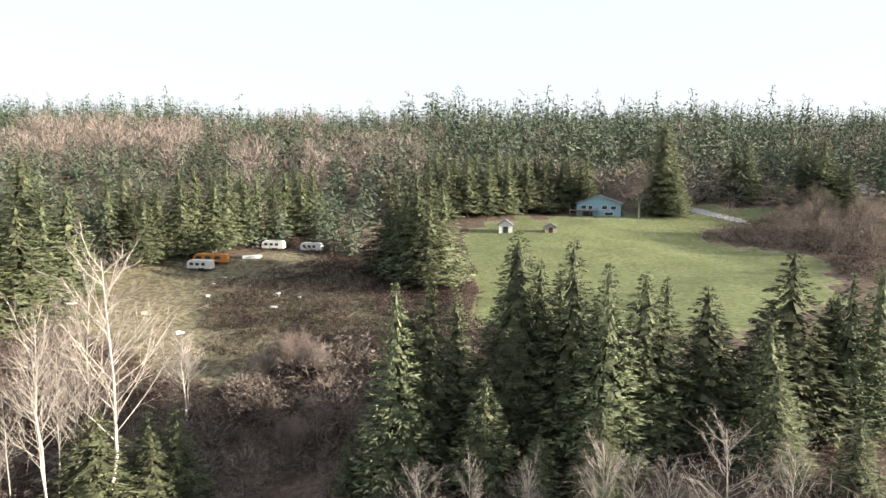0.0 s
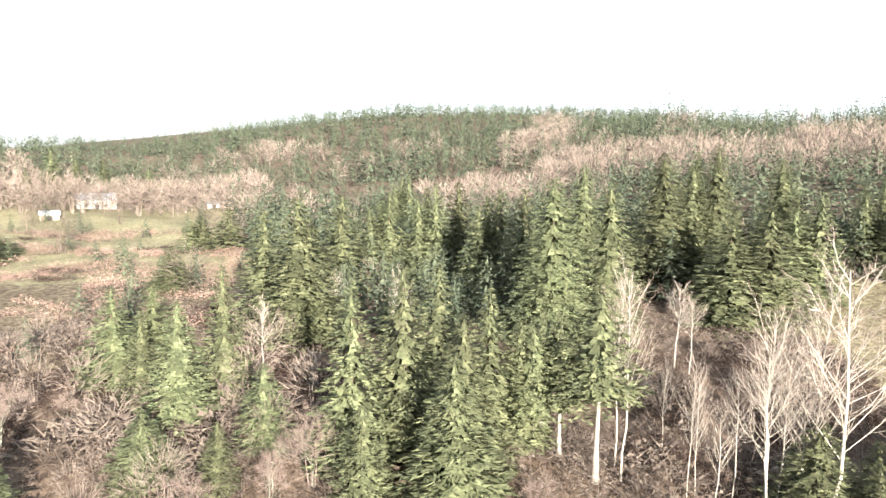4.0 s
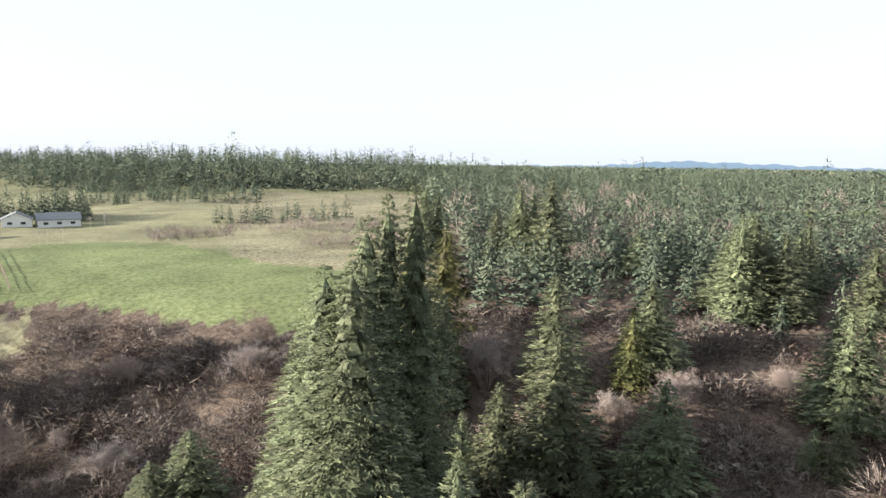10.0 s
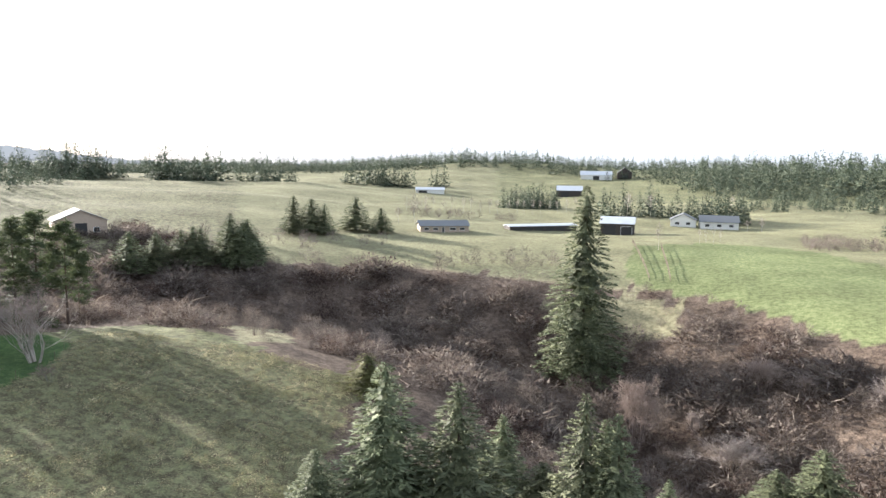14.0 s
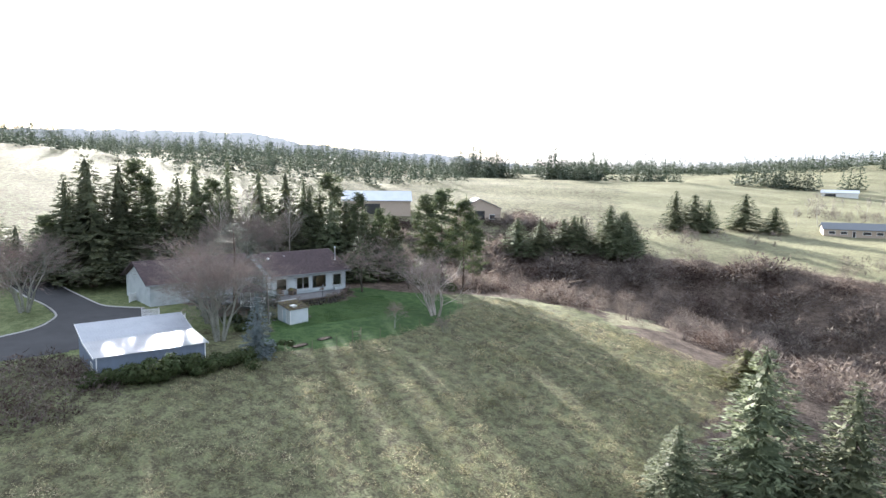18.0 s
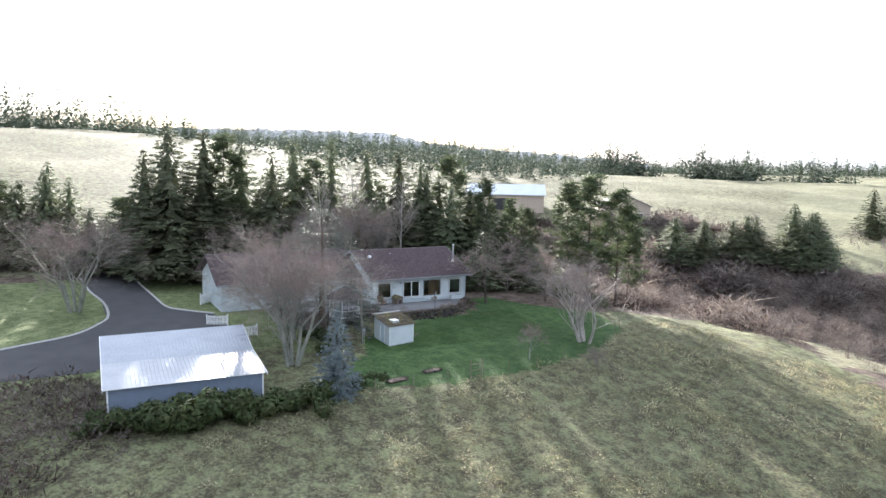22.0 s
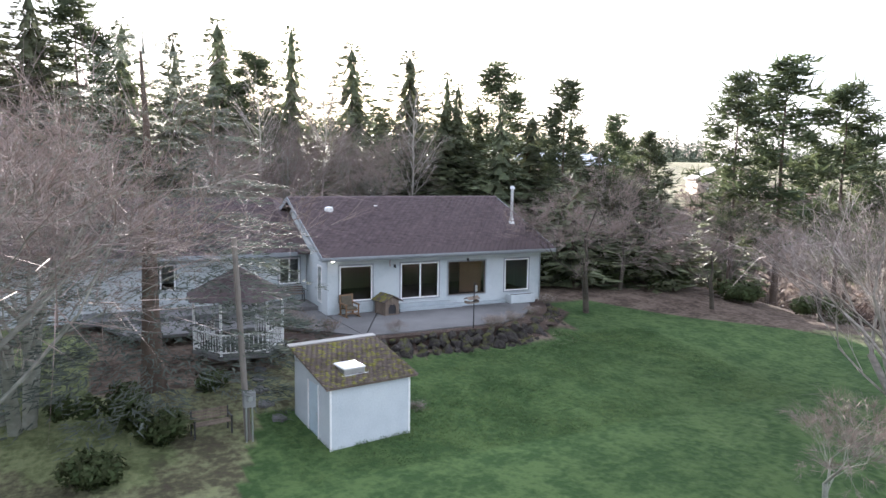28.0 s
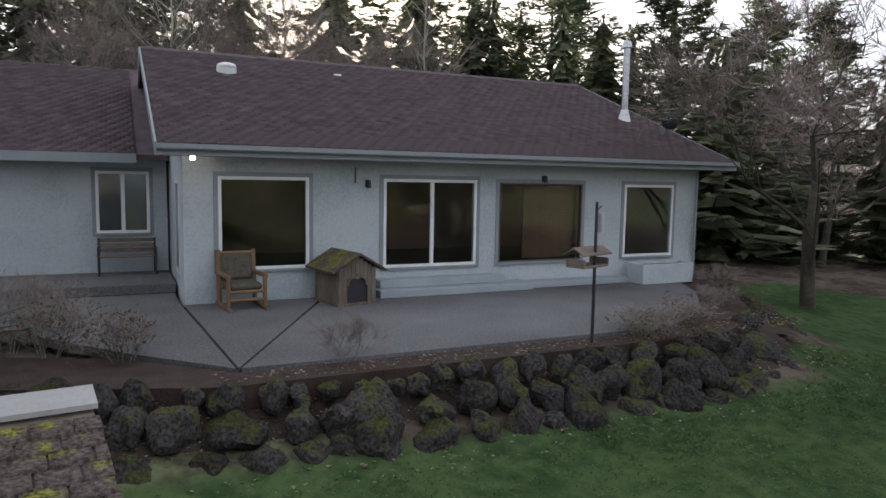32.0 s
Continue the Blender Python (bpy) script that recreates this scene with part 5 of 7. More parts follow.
scatter("furrow_grass", bramble_clump(242, 20, 0.6), fx[ok], fy[ok], rng.uniform(0.3, 0.5, ok.sum()), rng.uniform(0.8, 1.1, ok.sum()), TUSSOCK, "straw-coloured grass ridges along old furrows", "grass", 0.03)

# rough lawn grass below the rock wall
LAWN_GRASS = material("lawn_blades", [(0.036, 0.072, 0.022), (0.072, 0.122, 0.04), (0.13, 0.17, 0.06)], 0.4, 0.85, 0, 14, vary=0.3, island=True, thin=0.35)
x, y = candidates(62, 72, -78, -56, 0.22)
ok = in_poly(x, y, LAWN) & ~in_poly(x, y, BANK)
x, y = x[ok], y[ok]
scatter("lawn_grass", bramble_clump(241, 22, 1.1), x, y, rng.uniform(0.07, 0.15, len(x)) * (1 + 0.4 * waves(x, y, 2.5, 0.5)), rng.uniform(0.9, 1.5, len(x)), LAWN_GRASS, "short mossy lawn grass below the rock wall", "grass", -0.02)


# ---- house ----
WALL = material("painted_stucco", [(0.34, 0.385, 0.395), (0.46, 0.5, 0.505), (0.53, 0.56, 0.56)], 0.8, 0.88, 0.55, 26, distance=0.012)
ROOF = material("asphalt_shingles", [(0.055, 0.04, 0.041), (0.088, 0.065, 0.067), (0.122, 0.093, 0.094)], 3, 0.9, 0.5, 20, vary=0.18)
TAB = material("shingle_tabs", [(0.055, 0.04, 0.041), (0.088, 0.065, 0.067), (0.122, 0.093, 0.094)], 3, 0.9, 0.4, 20, vary=0.2, island=True)
TRIM = plain("grey_trim", (0.26, 0.28, 0.29), 0.6)
WHITE = plain("white_frame", (0.78, 0.78, 0.76), 0.4)
BROWN_FRAME = plain("brown_frame", (0.11, 0.085, 0.07), 0.5)
CURTAIN = material("tan_curtain", [(0.16, 0.09, 0.055), (0.24, 0.14, 0.09)], 1.0, 0.9, 0.3, 8, stretch=(4, 4, 0.4))
DARK = plain("dark_metal", (0.03, 0.03, 0.032), 0.45)
STEEL = material("galvanised_steel", [(0.45, 0.46, 0.47), (0.6, 0.61, 0.62)], 3, 0.35, 0.05, 10, metal=0.8)
CONCRETE = material("worn_concrete", [(0.065, 0.063, 0.062), (0.135, 0.132, 0.13), (0.215, 0.212, 0.21)], 0.3, 0.9, 0.04, 70)
STEP = material("painted_step", [(0.3, 0.34, 0.35), (0.38, 0.42, 0.43)], 1.5, 0.85, 0.2, 20)
OLD_WOOD = material("weathered_wood", [(0.1, 0.078, 0.06), (0.17, 0.135, 0.105), (0.25, 0.2, 0.16)], 2.0, 0.9, 0.4, 10, stretch=(1, 1, 0.2), vary=0.12)
LOG_WOOD = material("varnished_log", [(0.13, 0.075, 0.04), (0.24, 0.145, 0.075)], 2.0, 0.55, 0.2, 10, stretch=(1, 1, 0.2))
CUSHION = material("patterned_cushion", [(0.03, 0.035, 0.03), (0.12, 0.1, 0.07), (0.05, 0.06, 0.05)], 9.0, 0.9, 0.2, 3)
METAL_ROOF = material("ribbed_metal", [(0.3, 0.32, 0.35), (0.42, 0.44, 0.47)], 0.5, 0.45, 0.05, 10, metal=0.75)
BLUE_WALL = plain("blue_grey_siding", (0.15, 0.18, 0.23), 0.7)
SHED_WALL = material("faded_white_boards", [(0.42, 0.46, 0.48), (0.55, 0.59, 0.6)], 1.0, 0.8, 0.15, 18)
ASPHALT = material("driveway_asphalt", [(0.045, 0.044, 0.045), (0.07, 0.069, 0.07)], 0.4, 0.9, 0.3, 40)
KERB = plain("concrete_edging", (0.36, 0.35, 0.33), 0.9)
MULCH = material("bark_mulch", [(0.03, 0.02, 0.015), (0.075, 0.05, 0.038)], 3.0, 0.95, 0.7, 12, distance=0.05)
BULB = bpy.data.materials.new("lit_bulb")
BULB.use_nodes = True
BULB.node_tree.nodes["Principled BSDF"].inputs["Emission Color"].default_value = (1, 0.9, 0.75, 1)
BULB.node_tree.nodes["Principled BSDF"].inputs["Emission Strength"].default_value = 8


def glass_material():
    m = bpy.data.materials.new("window_glass")
    m.use_nodes = True
    b = m.node_tree.nodes["Principled BSDF"]
    b.inputs["Base Color"].default_value, b.inputs["Roughness"].default_value = (0.75, 0.8, 0.78, 1), 0.01
    b.inputs["Transmission Weight"].default_value, b.inputs["IOR"].default_value = 1.0, 1.45
    return m


def moss_material(name, stone, moss, cover, scale=2.5):
    """Stone or shingle with moss, thicker where it faces up."""
    m = bpy.data.materials.new(name)
    m.use_nodes = True
    n, l = m.node_tree.nodes, m.node_tree.links
    b = n["Principled BSDF"]
    b.inputs["Roughness"].default_value = 0.95
    b.inputs["Specular IOR Level"].default_value = 0.15
    co, geo = n.new("ShaderNodeTexCoord"), n.new("ShaderNodeNewGeometry")
    t1, t2 = n.new("ShaderNodeTexNoise"), n.new("ShaderNodeTexNoise")
    t1.inputs["Scale"].default_value, t2.inputs["Scale"].default_value = scale, scale * 9
    t1.inputs["Detail"].default_value = t2.inputs["Detail"].default_value = 6
    info = n.new("ShaderNodeObjectInfo")
    for t in (t1, t2):
        l.new(geo.outputs["Position"], t.inputs["Vector"])
    ra, rb = n.new("ShaderNodeValToRGB"), n.new("ShaderNodeValToRGB")
    for r, cols in ((ra, stone), (rb, moss)):
        r.color_ramp.elements[0].position, r.color_ramp.elements[0].color = 0.35, (*cols[0], 1)
        r.color_ramp.elements[1].position, r.color_ramp.elements[1].color = 0.65, (*cols[1], 1)
        l.new(t2.outputs[0], r.inputs[0])
    sep = n.new("ShaderNodeSeparateXYZ")
    l.new(geo.outputs["Normal"], sep.inputs[0])
    up = n.new("ShaderNodeMath")
    up.operation = "MULTIPLY_ADD"
    up.inputs[1].default_value = 0.3
    l.new(sep.outputs[2], up.inputs[0])
    l.new(t1.outputs[0], up.inputs[2])
    mr = n.new("ShaderNodeMapRange")
    mr.inputs[1].default_value, mr.inputs[2].default_value = 1.0 - cover - 0.06, 1.0 - cover + 0.06
    l.new(up.outputs[0], mr.inputs[0])
    mx = n.new("ShaderNodeMix")
    mx.data_type = "RGBA"
    l.new(mr.outputs[0], mx.inputs[0])
    l.new(ra.outputs[0], mx.inputs[6])
    l.new(rb.outputs[0], mx.inputs[7])
    hs = n.new("ShaderNodeHueSaturation")
    mv = n.new("ShaderNodeMapRange")
    mv.inputs[3].default_value, mv.inputs[4].default_value = 0.75, 1.25
    l.new(info.outputs["Random"], mv.inputs[0])
    l.new(mv.outputs[0], hs.inputs["Value"])
    l.new(mx.outputs[2], hs.inputs["Color"])
    l.new(hs.outputs[0], b.inputs["Base Color"])
    bp = n.new("ShaderNodeBump")
    bp.inputs["Strength"].default_value, bp.inputs["Distance"].default_value = 0.7, 0.04
    l.new(t2.outputs[0], bp.inputs["Height"])
    l.new(bp.outputs[0], b.inputs["Normal"])
    return m


GLASS = glass_material()
ROCK = moss_material("mossy_basalt", [(0.018, 0.016, 0.015), (0.07, 0.062, 0.057)], [(0.028, 0.03, 0.012), (0.075, 0.075, 0.026)], 0.27)
MOSSY = moss_material("mossy_shingle", [(0.055, 0.042, 0.036), (0.145, 0.118, 0.1)], [(0.05, 0.056, 0.014), (0.27, 0.25, 0.05)], 0.22, 4.2)


def wall_slab(axis, at, thick, a0, a1, z0, z1, holes):
    """An upright wall in the plane axis = at, from a0 to a1, with openings (a, b, low, high) through it: one closed skin."""
    bm = bmesh.new()
    us = sorted({a0, a1, *[h[0] for h in holes], *[h[1] for h in holes]})
    vs = sorted({z0, z1, *[h[2] for h in holes], *[h[3] for h in holes]})
    us, vs = [u for u in us if a0 <= u <= a1], [v for v in vs if z0 <= v <= z1]

    def solid(i, k):
        if not (0 <= i < len(us) - 1 and 0 <= k < len(vs) - 1):
            return False
        u, v = (us[i] + us[i + 1]) / 2, (vs[k] + vs[k + 1]) / 2
        return not any(a < u < b and lo < v < hi for a, b, lo, hi in holes)

    made = {}

    def vert(i, k, side):
        if (i, k, side) not in made:
            d = at + (thick if side else 0)
            made[(i, k, side)] = bm.verts.new((d, us[i], vs[k]) if axis == "x" else (us[i], d, vs[k]))
        return made[(i, k, side)]

    for i in range(len(us) - 1):
        for k in range(len(vs) - 1):
            if not solid(i, k):
                continue
            for side in (0, 1):
                bm.faces.new([vert(i, k, side), vert(i + 1, k, side), vert(i + 1, k + 1, side), vert(i, k + 1, side)])
            for di, dk, p, q in ((-1, 0, (i, k), (i, k + 1)), (1, 0, (i + 1, k), (i + 1, k + 1)), (0, -1, (i, k), (i + 1, k)), (0, 1, (i, k + 1), (i + 1, k + 1))):
                if not solid(i + di, k + dk):
                    bm.faces.new([vert(*p, 0), vert(*q, 0), vert(*q, 1), vert(*p, 1)])
    bmesh.ops.recalc_face_normals(bm, faces=bm.faces)
    return bm


def window_unit(parent, name, y0, y1, z0, z1, x, mat, split=0, label="", bar=0.07):
    """A framed opening in a wall that faces -x: frame, sill and panes."""
    bm = bmesh.new()
    for u0, u1, v0, v1 in ((y0, y1, z0, z0 + bar), (y0, y1, z1 - bar, z1), (y0, y0 + bar, z0 + bar, z1 - bar), (y1 - bar, y1, z0 + bar, z1 - bar)):
        box(x - 0.03, u0, v0, x + 0.09, u1, v1, 0.006, bm)
    w = part(name, bm, mat, parent, label)
    part("sill", box(x - 0.07, y0 - 0.05, z0 - 0.05, x - 0.032, y1 + 0.05, z0 + 0.01, 0.005), TRIM, w)
    edges = [y0 + bar, y1 - bar]
    if split:
        m = y0 + (y1 - y0) * split
        part("mullion", box(x - 0.02, m - 0.045, z0 + bar, x + 0.06, m + 0.045, z1 - bar, 0.005), mat, w)
        edges = [y0 + bar, m - 0.045, m + 0.045, y1 - bar]
    for a, b in zip(edges[::2], edges[1::2]):
        part("pane", box(x + 0.02, a, z0 + bar, x + 0.032, b, z1 - bar), GLASS, w)
    # flat casing round the opening
    bm = bmesh.new()
    for u0, u1, v0, v1 in ((y0 - 0.09, y1 + 0.09, z1, z1 + 0.09), (y0 - 0.09, y0, z0 - 0.06, z1), (y1, y1 + 0.09, z0 - 0.06, z1)):
        box(x - 0.018, u0, v0, x - 0.001, u1, v1, 0, bm)
    part("casing", bm, TRIM, w)
    return w


def shingles(parent, x0, z0, x1, z1, y0, y1, row, tab, mat, singles=0, lift=0.012, name="shingle", seed=5):
    """Tabs laid course by course from the eave (x0, z0) to the ridge (x1, z1): the first ones single, the others joined."""
    r = np.random.default_rng(seed)
    run = math.hypot(x1 - x0, z1 - z0)
    cx, cz = (x1 - x0) / run, (z1 - z0) / run
    rows, cols = int(run / row), int((y1 - y0) / tab)
    base = np.array([(0, 0, 0.002), (1, 0, 0.002), (1, 1, 0.002), (0, 1, 0.002), (0, 0, 1), (1, 0, 0.25), (1, 1, 0.25), (0, 1, 1)], float)
    faces = np.array([(4, 5, 6, 7), (0, 4, 7, 3), (0, 1, 5, 4), (2, 3, 7, 6)])
    V, F, count, lone = [], [], 0, []
    for i in range(rows):
        off = (i % 3) / 3 * tab
        for j in range(cols + 1):
            a = max(y0, y0 + j * tab - off + 0.006)
            b = min(y1, y0 + (j + 1) * tab - off - 0.006)
            if b - a < 0.02:
                continue
            s0, s1 = i * row - 0.01 * r.random(), (i + 1) * row + 0.02
            th = lift * r.uniform(0.8, 1.5)
            v = base.copy()
            s, y, h = s0 + v[:, 0] * (s1 - s0), a + v[:, 1] * (b - a), v[:, 2] * th
            v = np.stack([x0 + s * cx - h * cz, y, z0 + s * cz + h * cx], -1)
            if count < singles:
                lone.append(v)
            else:
                F.append(faces + len(V) * 8)
                V.append(v)
            count += 1
    if V:
        ob = shared(name + "_rest", raw_mesh(name, np.concatenate(V), np.concatenate(F), mat), parent)
        tagged(ob, kind="stuff")
    made = {}
    for v in lone:
        o = v[0].copy()
        key = tuple(np.round((v - o).ravel(), 2))
        if key not in made:
            made[key] = raw_mesh(name, v - o, faces, mat)
        shared(name, made[key], parent, Matrix.Translation(o))


house = thing("house", pose(0, 0, 0), "single-storey pale grey-blue house with a brown shingle roof", "house")
HOLES = [(-64.3, -62.42, 0.66, 2.61), (-68.37, -66.0, 0.58, 2.61), (-71.45, -69.0, 0.6, 2.56), (-74.52, -72.82, 0.62, 2.56)]
part("front_wall", wall_slab("x", 78.0, 0.2, -75.4, -61.75, -0.4, 3.2, HOLES), WALL, house)
part("back_wall", box(91.0, -75.4, -0.4, 91.2, -61.75, 3.2), WALL, house)
for y in (-75.4, -61.95):
    part("gable_wall", prism([(78.2, -0.4), (91.0, -0.4), (91.0, 3.2), (84.6, 5.7), (78.2, 3.2)], "y", y, y + 0.2), WALL, house)
part("inner_floor", box(78.2, -75.2, 0.3, 91.0, -61.95, 0.42), plain("carpet", (0.14, 0.11, 0.09), 0.9), house)
part("inner_ceiling", box(78.2, -75.2, 2.85, 91.0, -61.95, 2.95), plain("ceiling_paint", (0.5, 0.48, 0.45), 0.9), house)
part("inner_wall", box(83.5, -75.2, 0.42, 83.6, -61.95, 2.85), plain("room_paint", (0.3, 0.24, 0.19), 0.9), house)
part("curtain", box(78.35, -71.4, 0.65, 78.4, -69.9, 2.55), CURTAIN, house, "tan curtain drawn behind the picture window")
part("roof", prism([(77.25, 3.06), (84.6, 5.92), (91.95, 3.06), (91.95, 3.2), (84.6, 6.08), (77.25, 3.2)], "y", -75.95, -61.25), ROOF, house)
part("ridge_cap", prism([(84.4, 6.02), (84.6, 6.12), (84.8, 6.02), (84.8, 6.06), (84.6, 6.16), (84.4, 6.06)], "y", -75.95, -61.25), ROOF, house)
part("fascia", box(77.19, -75.95, 2.98, 77.24, -61.25, 3.2, 0.005), TRIM, house)
part("gutter", prism([(77.06, 3.2), (77.06, 3.11), (77.1, 3.08), (77.18, 3.08), (77.18, 3.2), (77.165, 3.2), (77.165, 3.1), (77.1, 3.1), (77.075, 3.12), (77.075, 3.2)], "y", -75.95, -61.25), TRIM, house)
part("soffit", box(77.24, -75.95, 2.99, 78.0, -61.25, 3.03), TRIM, house)
for y in (-75.99, -61.25):
    part("barge_board", prism([(77.2, 2.98), (84.6, 5.84), (92.0, 2.98), (92.0, 3.22), (84.6, 6.13), (77.2, 3.22)], "y", y, y + 0.04), TRIM, house)
part("downspout", tube((77.9, -75.28, 0.05), (77.9, -75.28, 3.0), 0.04, sides=6), TRIM, house)
window_unit(house, "picture_window", -64.3, -62.42, 0.66, 2.61, 78.0, WHITE, 0, "white-framed fixed picture window")
window_unit(house, "sliding_door", -68.37, -66.0, 0.58, 2.61, 78.0, WHITE, 0.49, "white-framed sliding patio door")
window_unit(house, "picture_window", -71.45, -69.0, 0.6, 2.56, 78.0, BROWN_FRAME, 0, "dark-framed picture window", 0.04)
window_unit(house, "picture_window", -74.52, -72.82, 0.62, 2.56, 78.0, WHITE, 0, "white-framed fixed window")
# side return with its glazed door, and the wing
part("wing_front_wall", wall_slab("x", 82.0, 0.2, -61.7, -44, -0.4, 3.1, [(-61.29, -60.09, 1.17, 2.69), (-54.5, -53.0, 1.17, 2.6)]), WALL, house)
part("wing_back_wall", box(93.8, -61.7, -0.4, 94, -44, 3.1), WALL, house)
part("wing_end_wall", prism([(82.2, -0.4), (93.8, -0.4), (93.8, 3.1), (88, 5.6), (82.2, 3.1)], "y", -44.2, -44.0), WALL, house)
part("wing_roof", prism([(81.3, 2.95), (88.1, 5.8), (94.9, 2.95), (94.9, 3.09), (88.1, 5.96), (81.3, 3.09)], "y", -61.72, -43.3), ROOF, house)
part("wing_fascia", box(81.24, -61.0, 2.88, 81.29, -43.3, 3.1), TRIM, house)
window_unit(house, "wing_window", -61.29, -60.09, 1.17, 2.69, 82.0, WHITE, 0.5, "white-framed sliding window")
window_unit(house, "wing_window", -54.5, -53.0, 1.17, 2.6, 82.0, WHITE, 0.5, "white-framed sliding window")
side = part("side_door", box(79.0, -61.78, 0.45, 79.9, -61.74, 2.55), WHITE, house, "white glazed side door")
part("pane", box(79.12, -61.745, 0.6, 79.78, -61.735, 2.43), GLASS, side)
for nm, y, z in (("wall_lamp", -65.62, 2.5), ("wall_lamp", -70.25, 2.67)):
    la = part(nm, box(77.9, y - 0.05, z - 0.08, 78.0, y + 0.05, z + 0.08, 0.01), DARK, house, "small black lantern on the wall")
    part("shade", tube((77.86, y, z - 0.1), (77.86, y, z + 0.06), 0.05, 0.03), DARK, la)
chime = part("wind_chime", tube((77.93, -65.32, 2.5), (77.93, -65.32, 2.85), 0.02, sides=6), plain("red_metal", (0.2, 0.05, 0.04), 0.5), house, "slim red wind chime hung under the eave")
flood = part("flood_lamp", box(77.5, -61.95, 3.0, 77.6, -61.85, 3.06, 0.01), WHITE, house, "lit flood lamp under the eave")
part("bulb", tube((77.52, -61.9, 3.0), (77.48, -61.9, 2.93), 0.035, 0.05), BULB, flood)
# roof fittings
sky_tube = part("skylight_dome", tube((82.72, -63.28, 5.27), (82.66, -63.28, 5.5), 0.27, 0.25, 14), WHITE, house, "round white tubular skylight on the roof")
bmd = bmesh.new()
bmesh.ops.create_uvsphere(bmd, u_segments=14, v_segments=7, radius=0.26, matrix=Matrix.Translation((82.66, -63.28, 5.5)) @ Matrix.Diagonal((1, 1, 0.4, 1)))
part("dome", bmd, WHITE, sky_tube)
vent = part("roof_vent", box(83.2, -66.6, 5.42, 83.45, -66.35, 5.62, 0.03), WHITE, house, "small white roof vent")
flue = part("flue_pipe", tube((80.6, -74.85, 4.4), (80.6, -74.85, 6.7), 0.1, sides=12), STEEL, house, "tall steel stove pipe")
part("flashing", tube((80.6, -74.85, 4.35), (80.6, -74.85, 4.85), 0.24, 0.11, 12), WHITE, flue)
part("cap", tube((80.6, -74.85, 6.72), (80.6, -74.85, 6.92), 0.17, 0.12, 12), STEEL, flue)
dish = part("satellite_dish", tube((79.4, -75.3, 3.95), (79.25, -75.3, 4.4), 0.03, sides=6), STEEL, house, "dark satellite dish on a bent steel arm")
bmd = bmesh.new()
bmesh.ops.create_uvsphere(bmd, u_segments=16, v_segments=10, radius=0.42)
bmesh.ops.delete(bmd, geom=[v for v in bmd.verts if v.co.z > -0.26], context="VERTS")
bmesh.ops.solidify(bmd, geom=bmd.faces[:], thickness=0.015)
bmesh.ops.transform(bmd, matrix=Matrix.Translation((78.95, -75.15, 4.42)) @ Vector((0.7, -0.6, 0.1)).to_track_quat('Z', 'Y').to_matrix().to_4x4(), verts=bmd.verts)
part("bowl", bmd, DARK, dish)
part("arm", tube((79.25, -75.3, 4.3), (78.75, -74.95, 4.42), 0.025, sides=6), WHITE, dish)
# steps to the sliding door, and the porch of the wing
for nm, x0, y0, x1, y1, z0, z1, lb in (("patio_step", 77.3, -69.6, 77.98, -65.7, 0, 0.17, "pale painted wooden step"), ("patio_step", 77.62, -69.0, 77.98, -65.8, 0.17, 0.36, "pale painted wooden step"), ("porch_slab", 79.6, -61.7, 81.95, -50, 0, 0.22, "grey concrete porch slab"), ("patio_step", 77.5, -72.7, 77.98, -69.65, 0, 0.14, "pale painted wooden step")):
    ob = part(nm, box(x0, y0, z0, x1, y1, z1, 0.015), STEP if nm == "patio_step" else CONCRETE, None)
    tagged(ob, lb, "step")

# ---- patio and rock wall ----
PATIO = [(72.75, -69.6), (73.6, -71.3), (75.6, -73.2), (77.98, -74.6), (77.98, -61.72), (81.95, -61.68), (81.95, -50), (76.5, -52), (76.4, -58.9), (74.2, -60.6), (72.75, -62.0)]
SLABS = [[(72.75, -62.0), (77.98, -61.72), (77.98, -64.6)], [(72.75, -62.02), (77.98, -64.63), (77.98, -74.6), (75.6, -73.2), (73.6, -71.3), (72.75, -69.6)], [(72.75, -61.98), (77.98, -61.7), (81.95, -61.66), (81.95, -50), (76.5, -52), (76.4, -58.9), (74.2, -60.6)]]
patio = tagged(thing("patio", pose(0, 0, 0), "grey poured concrete patio with dark joints", "patio"), kind="structure")
for pts in SLABS:
    c = Vector((sum(p[0] for p in pts) / len(pts), sum(p[1] for p in pts) / len(pts)))
    pts = [tuple(Vector(p) + (c - Vector(p)).normalized() * 0.025) for p in pts]
    part("slab", prism(pts, "z", -0.14, 0.0), CONCRETE, patio)
bed = tagged(thing("planting_bed", pose(0, 0, 0), "dark bark-mulched bed along the patio", "bed"), kind="structure")
part("mulch", prism([(72.15, -70.2), (72.95, -72.2), (75.3, -74.1), (77.9, -75.6), (77.98, -74.65), (75.6, -73.25), (73.6, -71.35), (72.72, -69.6), (72.72, -62.0), (74.1, -60.5), (75.2, -58.0), (73.2, -58.6), (72.1, -61.7)], "z", -0.6, -0.05), MULCH, bed)


def boulder(seed):
    r = np.random.default_rng(seed)
    bm = bmesh.new()
    bmesh.ops.create_icosphere(bm, subdivisions=3, radius=0.5)
    k = r.normal(size=(8, 3))
    for v in bm.verts:
        d = np.array(v.co)
        s = 1.0
        for q in k:
            q = q / np.linalg.norm(q)
            t = float(d @ q) * 2
            if t > 0.72:
                s *= 0.72 / t * 0.8 + 0.2
        s *= 1 + 0.28 * noise.noise(Vector(d) * 3.0 + Vector((seed * 3.7, 0, 0))) + 0.1 * noise.noise(Vector(d) * 9) + 0.05 * noise.noise(Vector(d) * 22)
        v.co = v.co * s
    me = bpy.data.meshes.new("boulder")
    bm.to_mesh(me)
    bm.free()
    me.materials.append(ROCK)
    return me


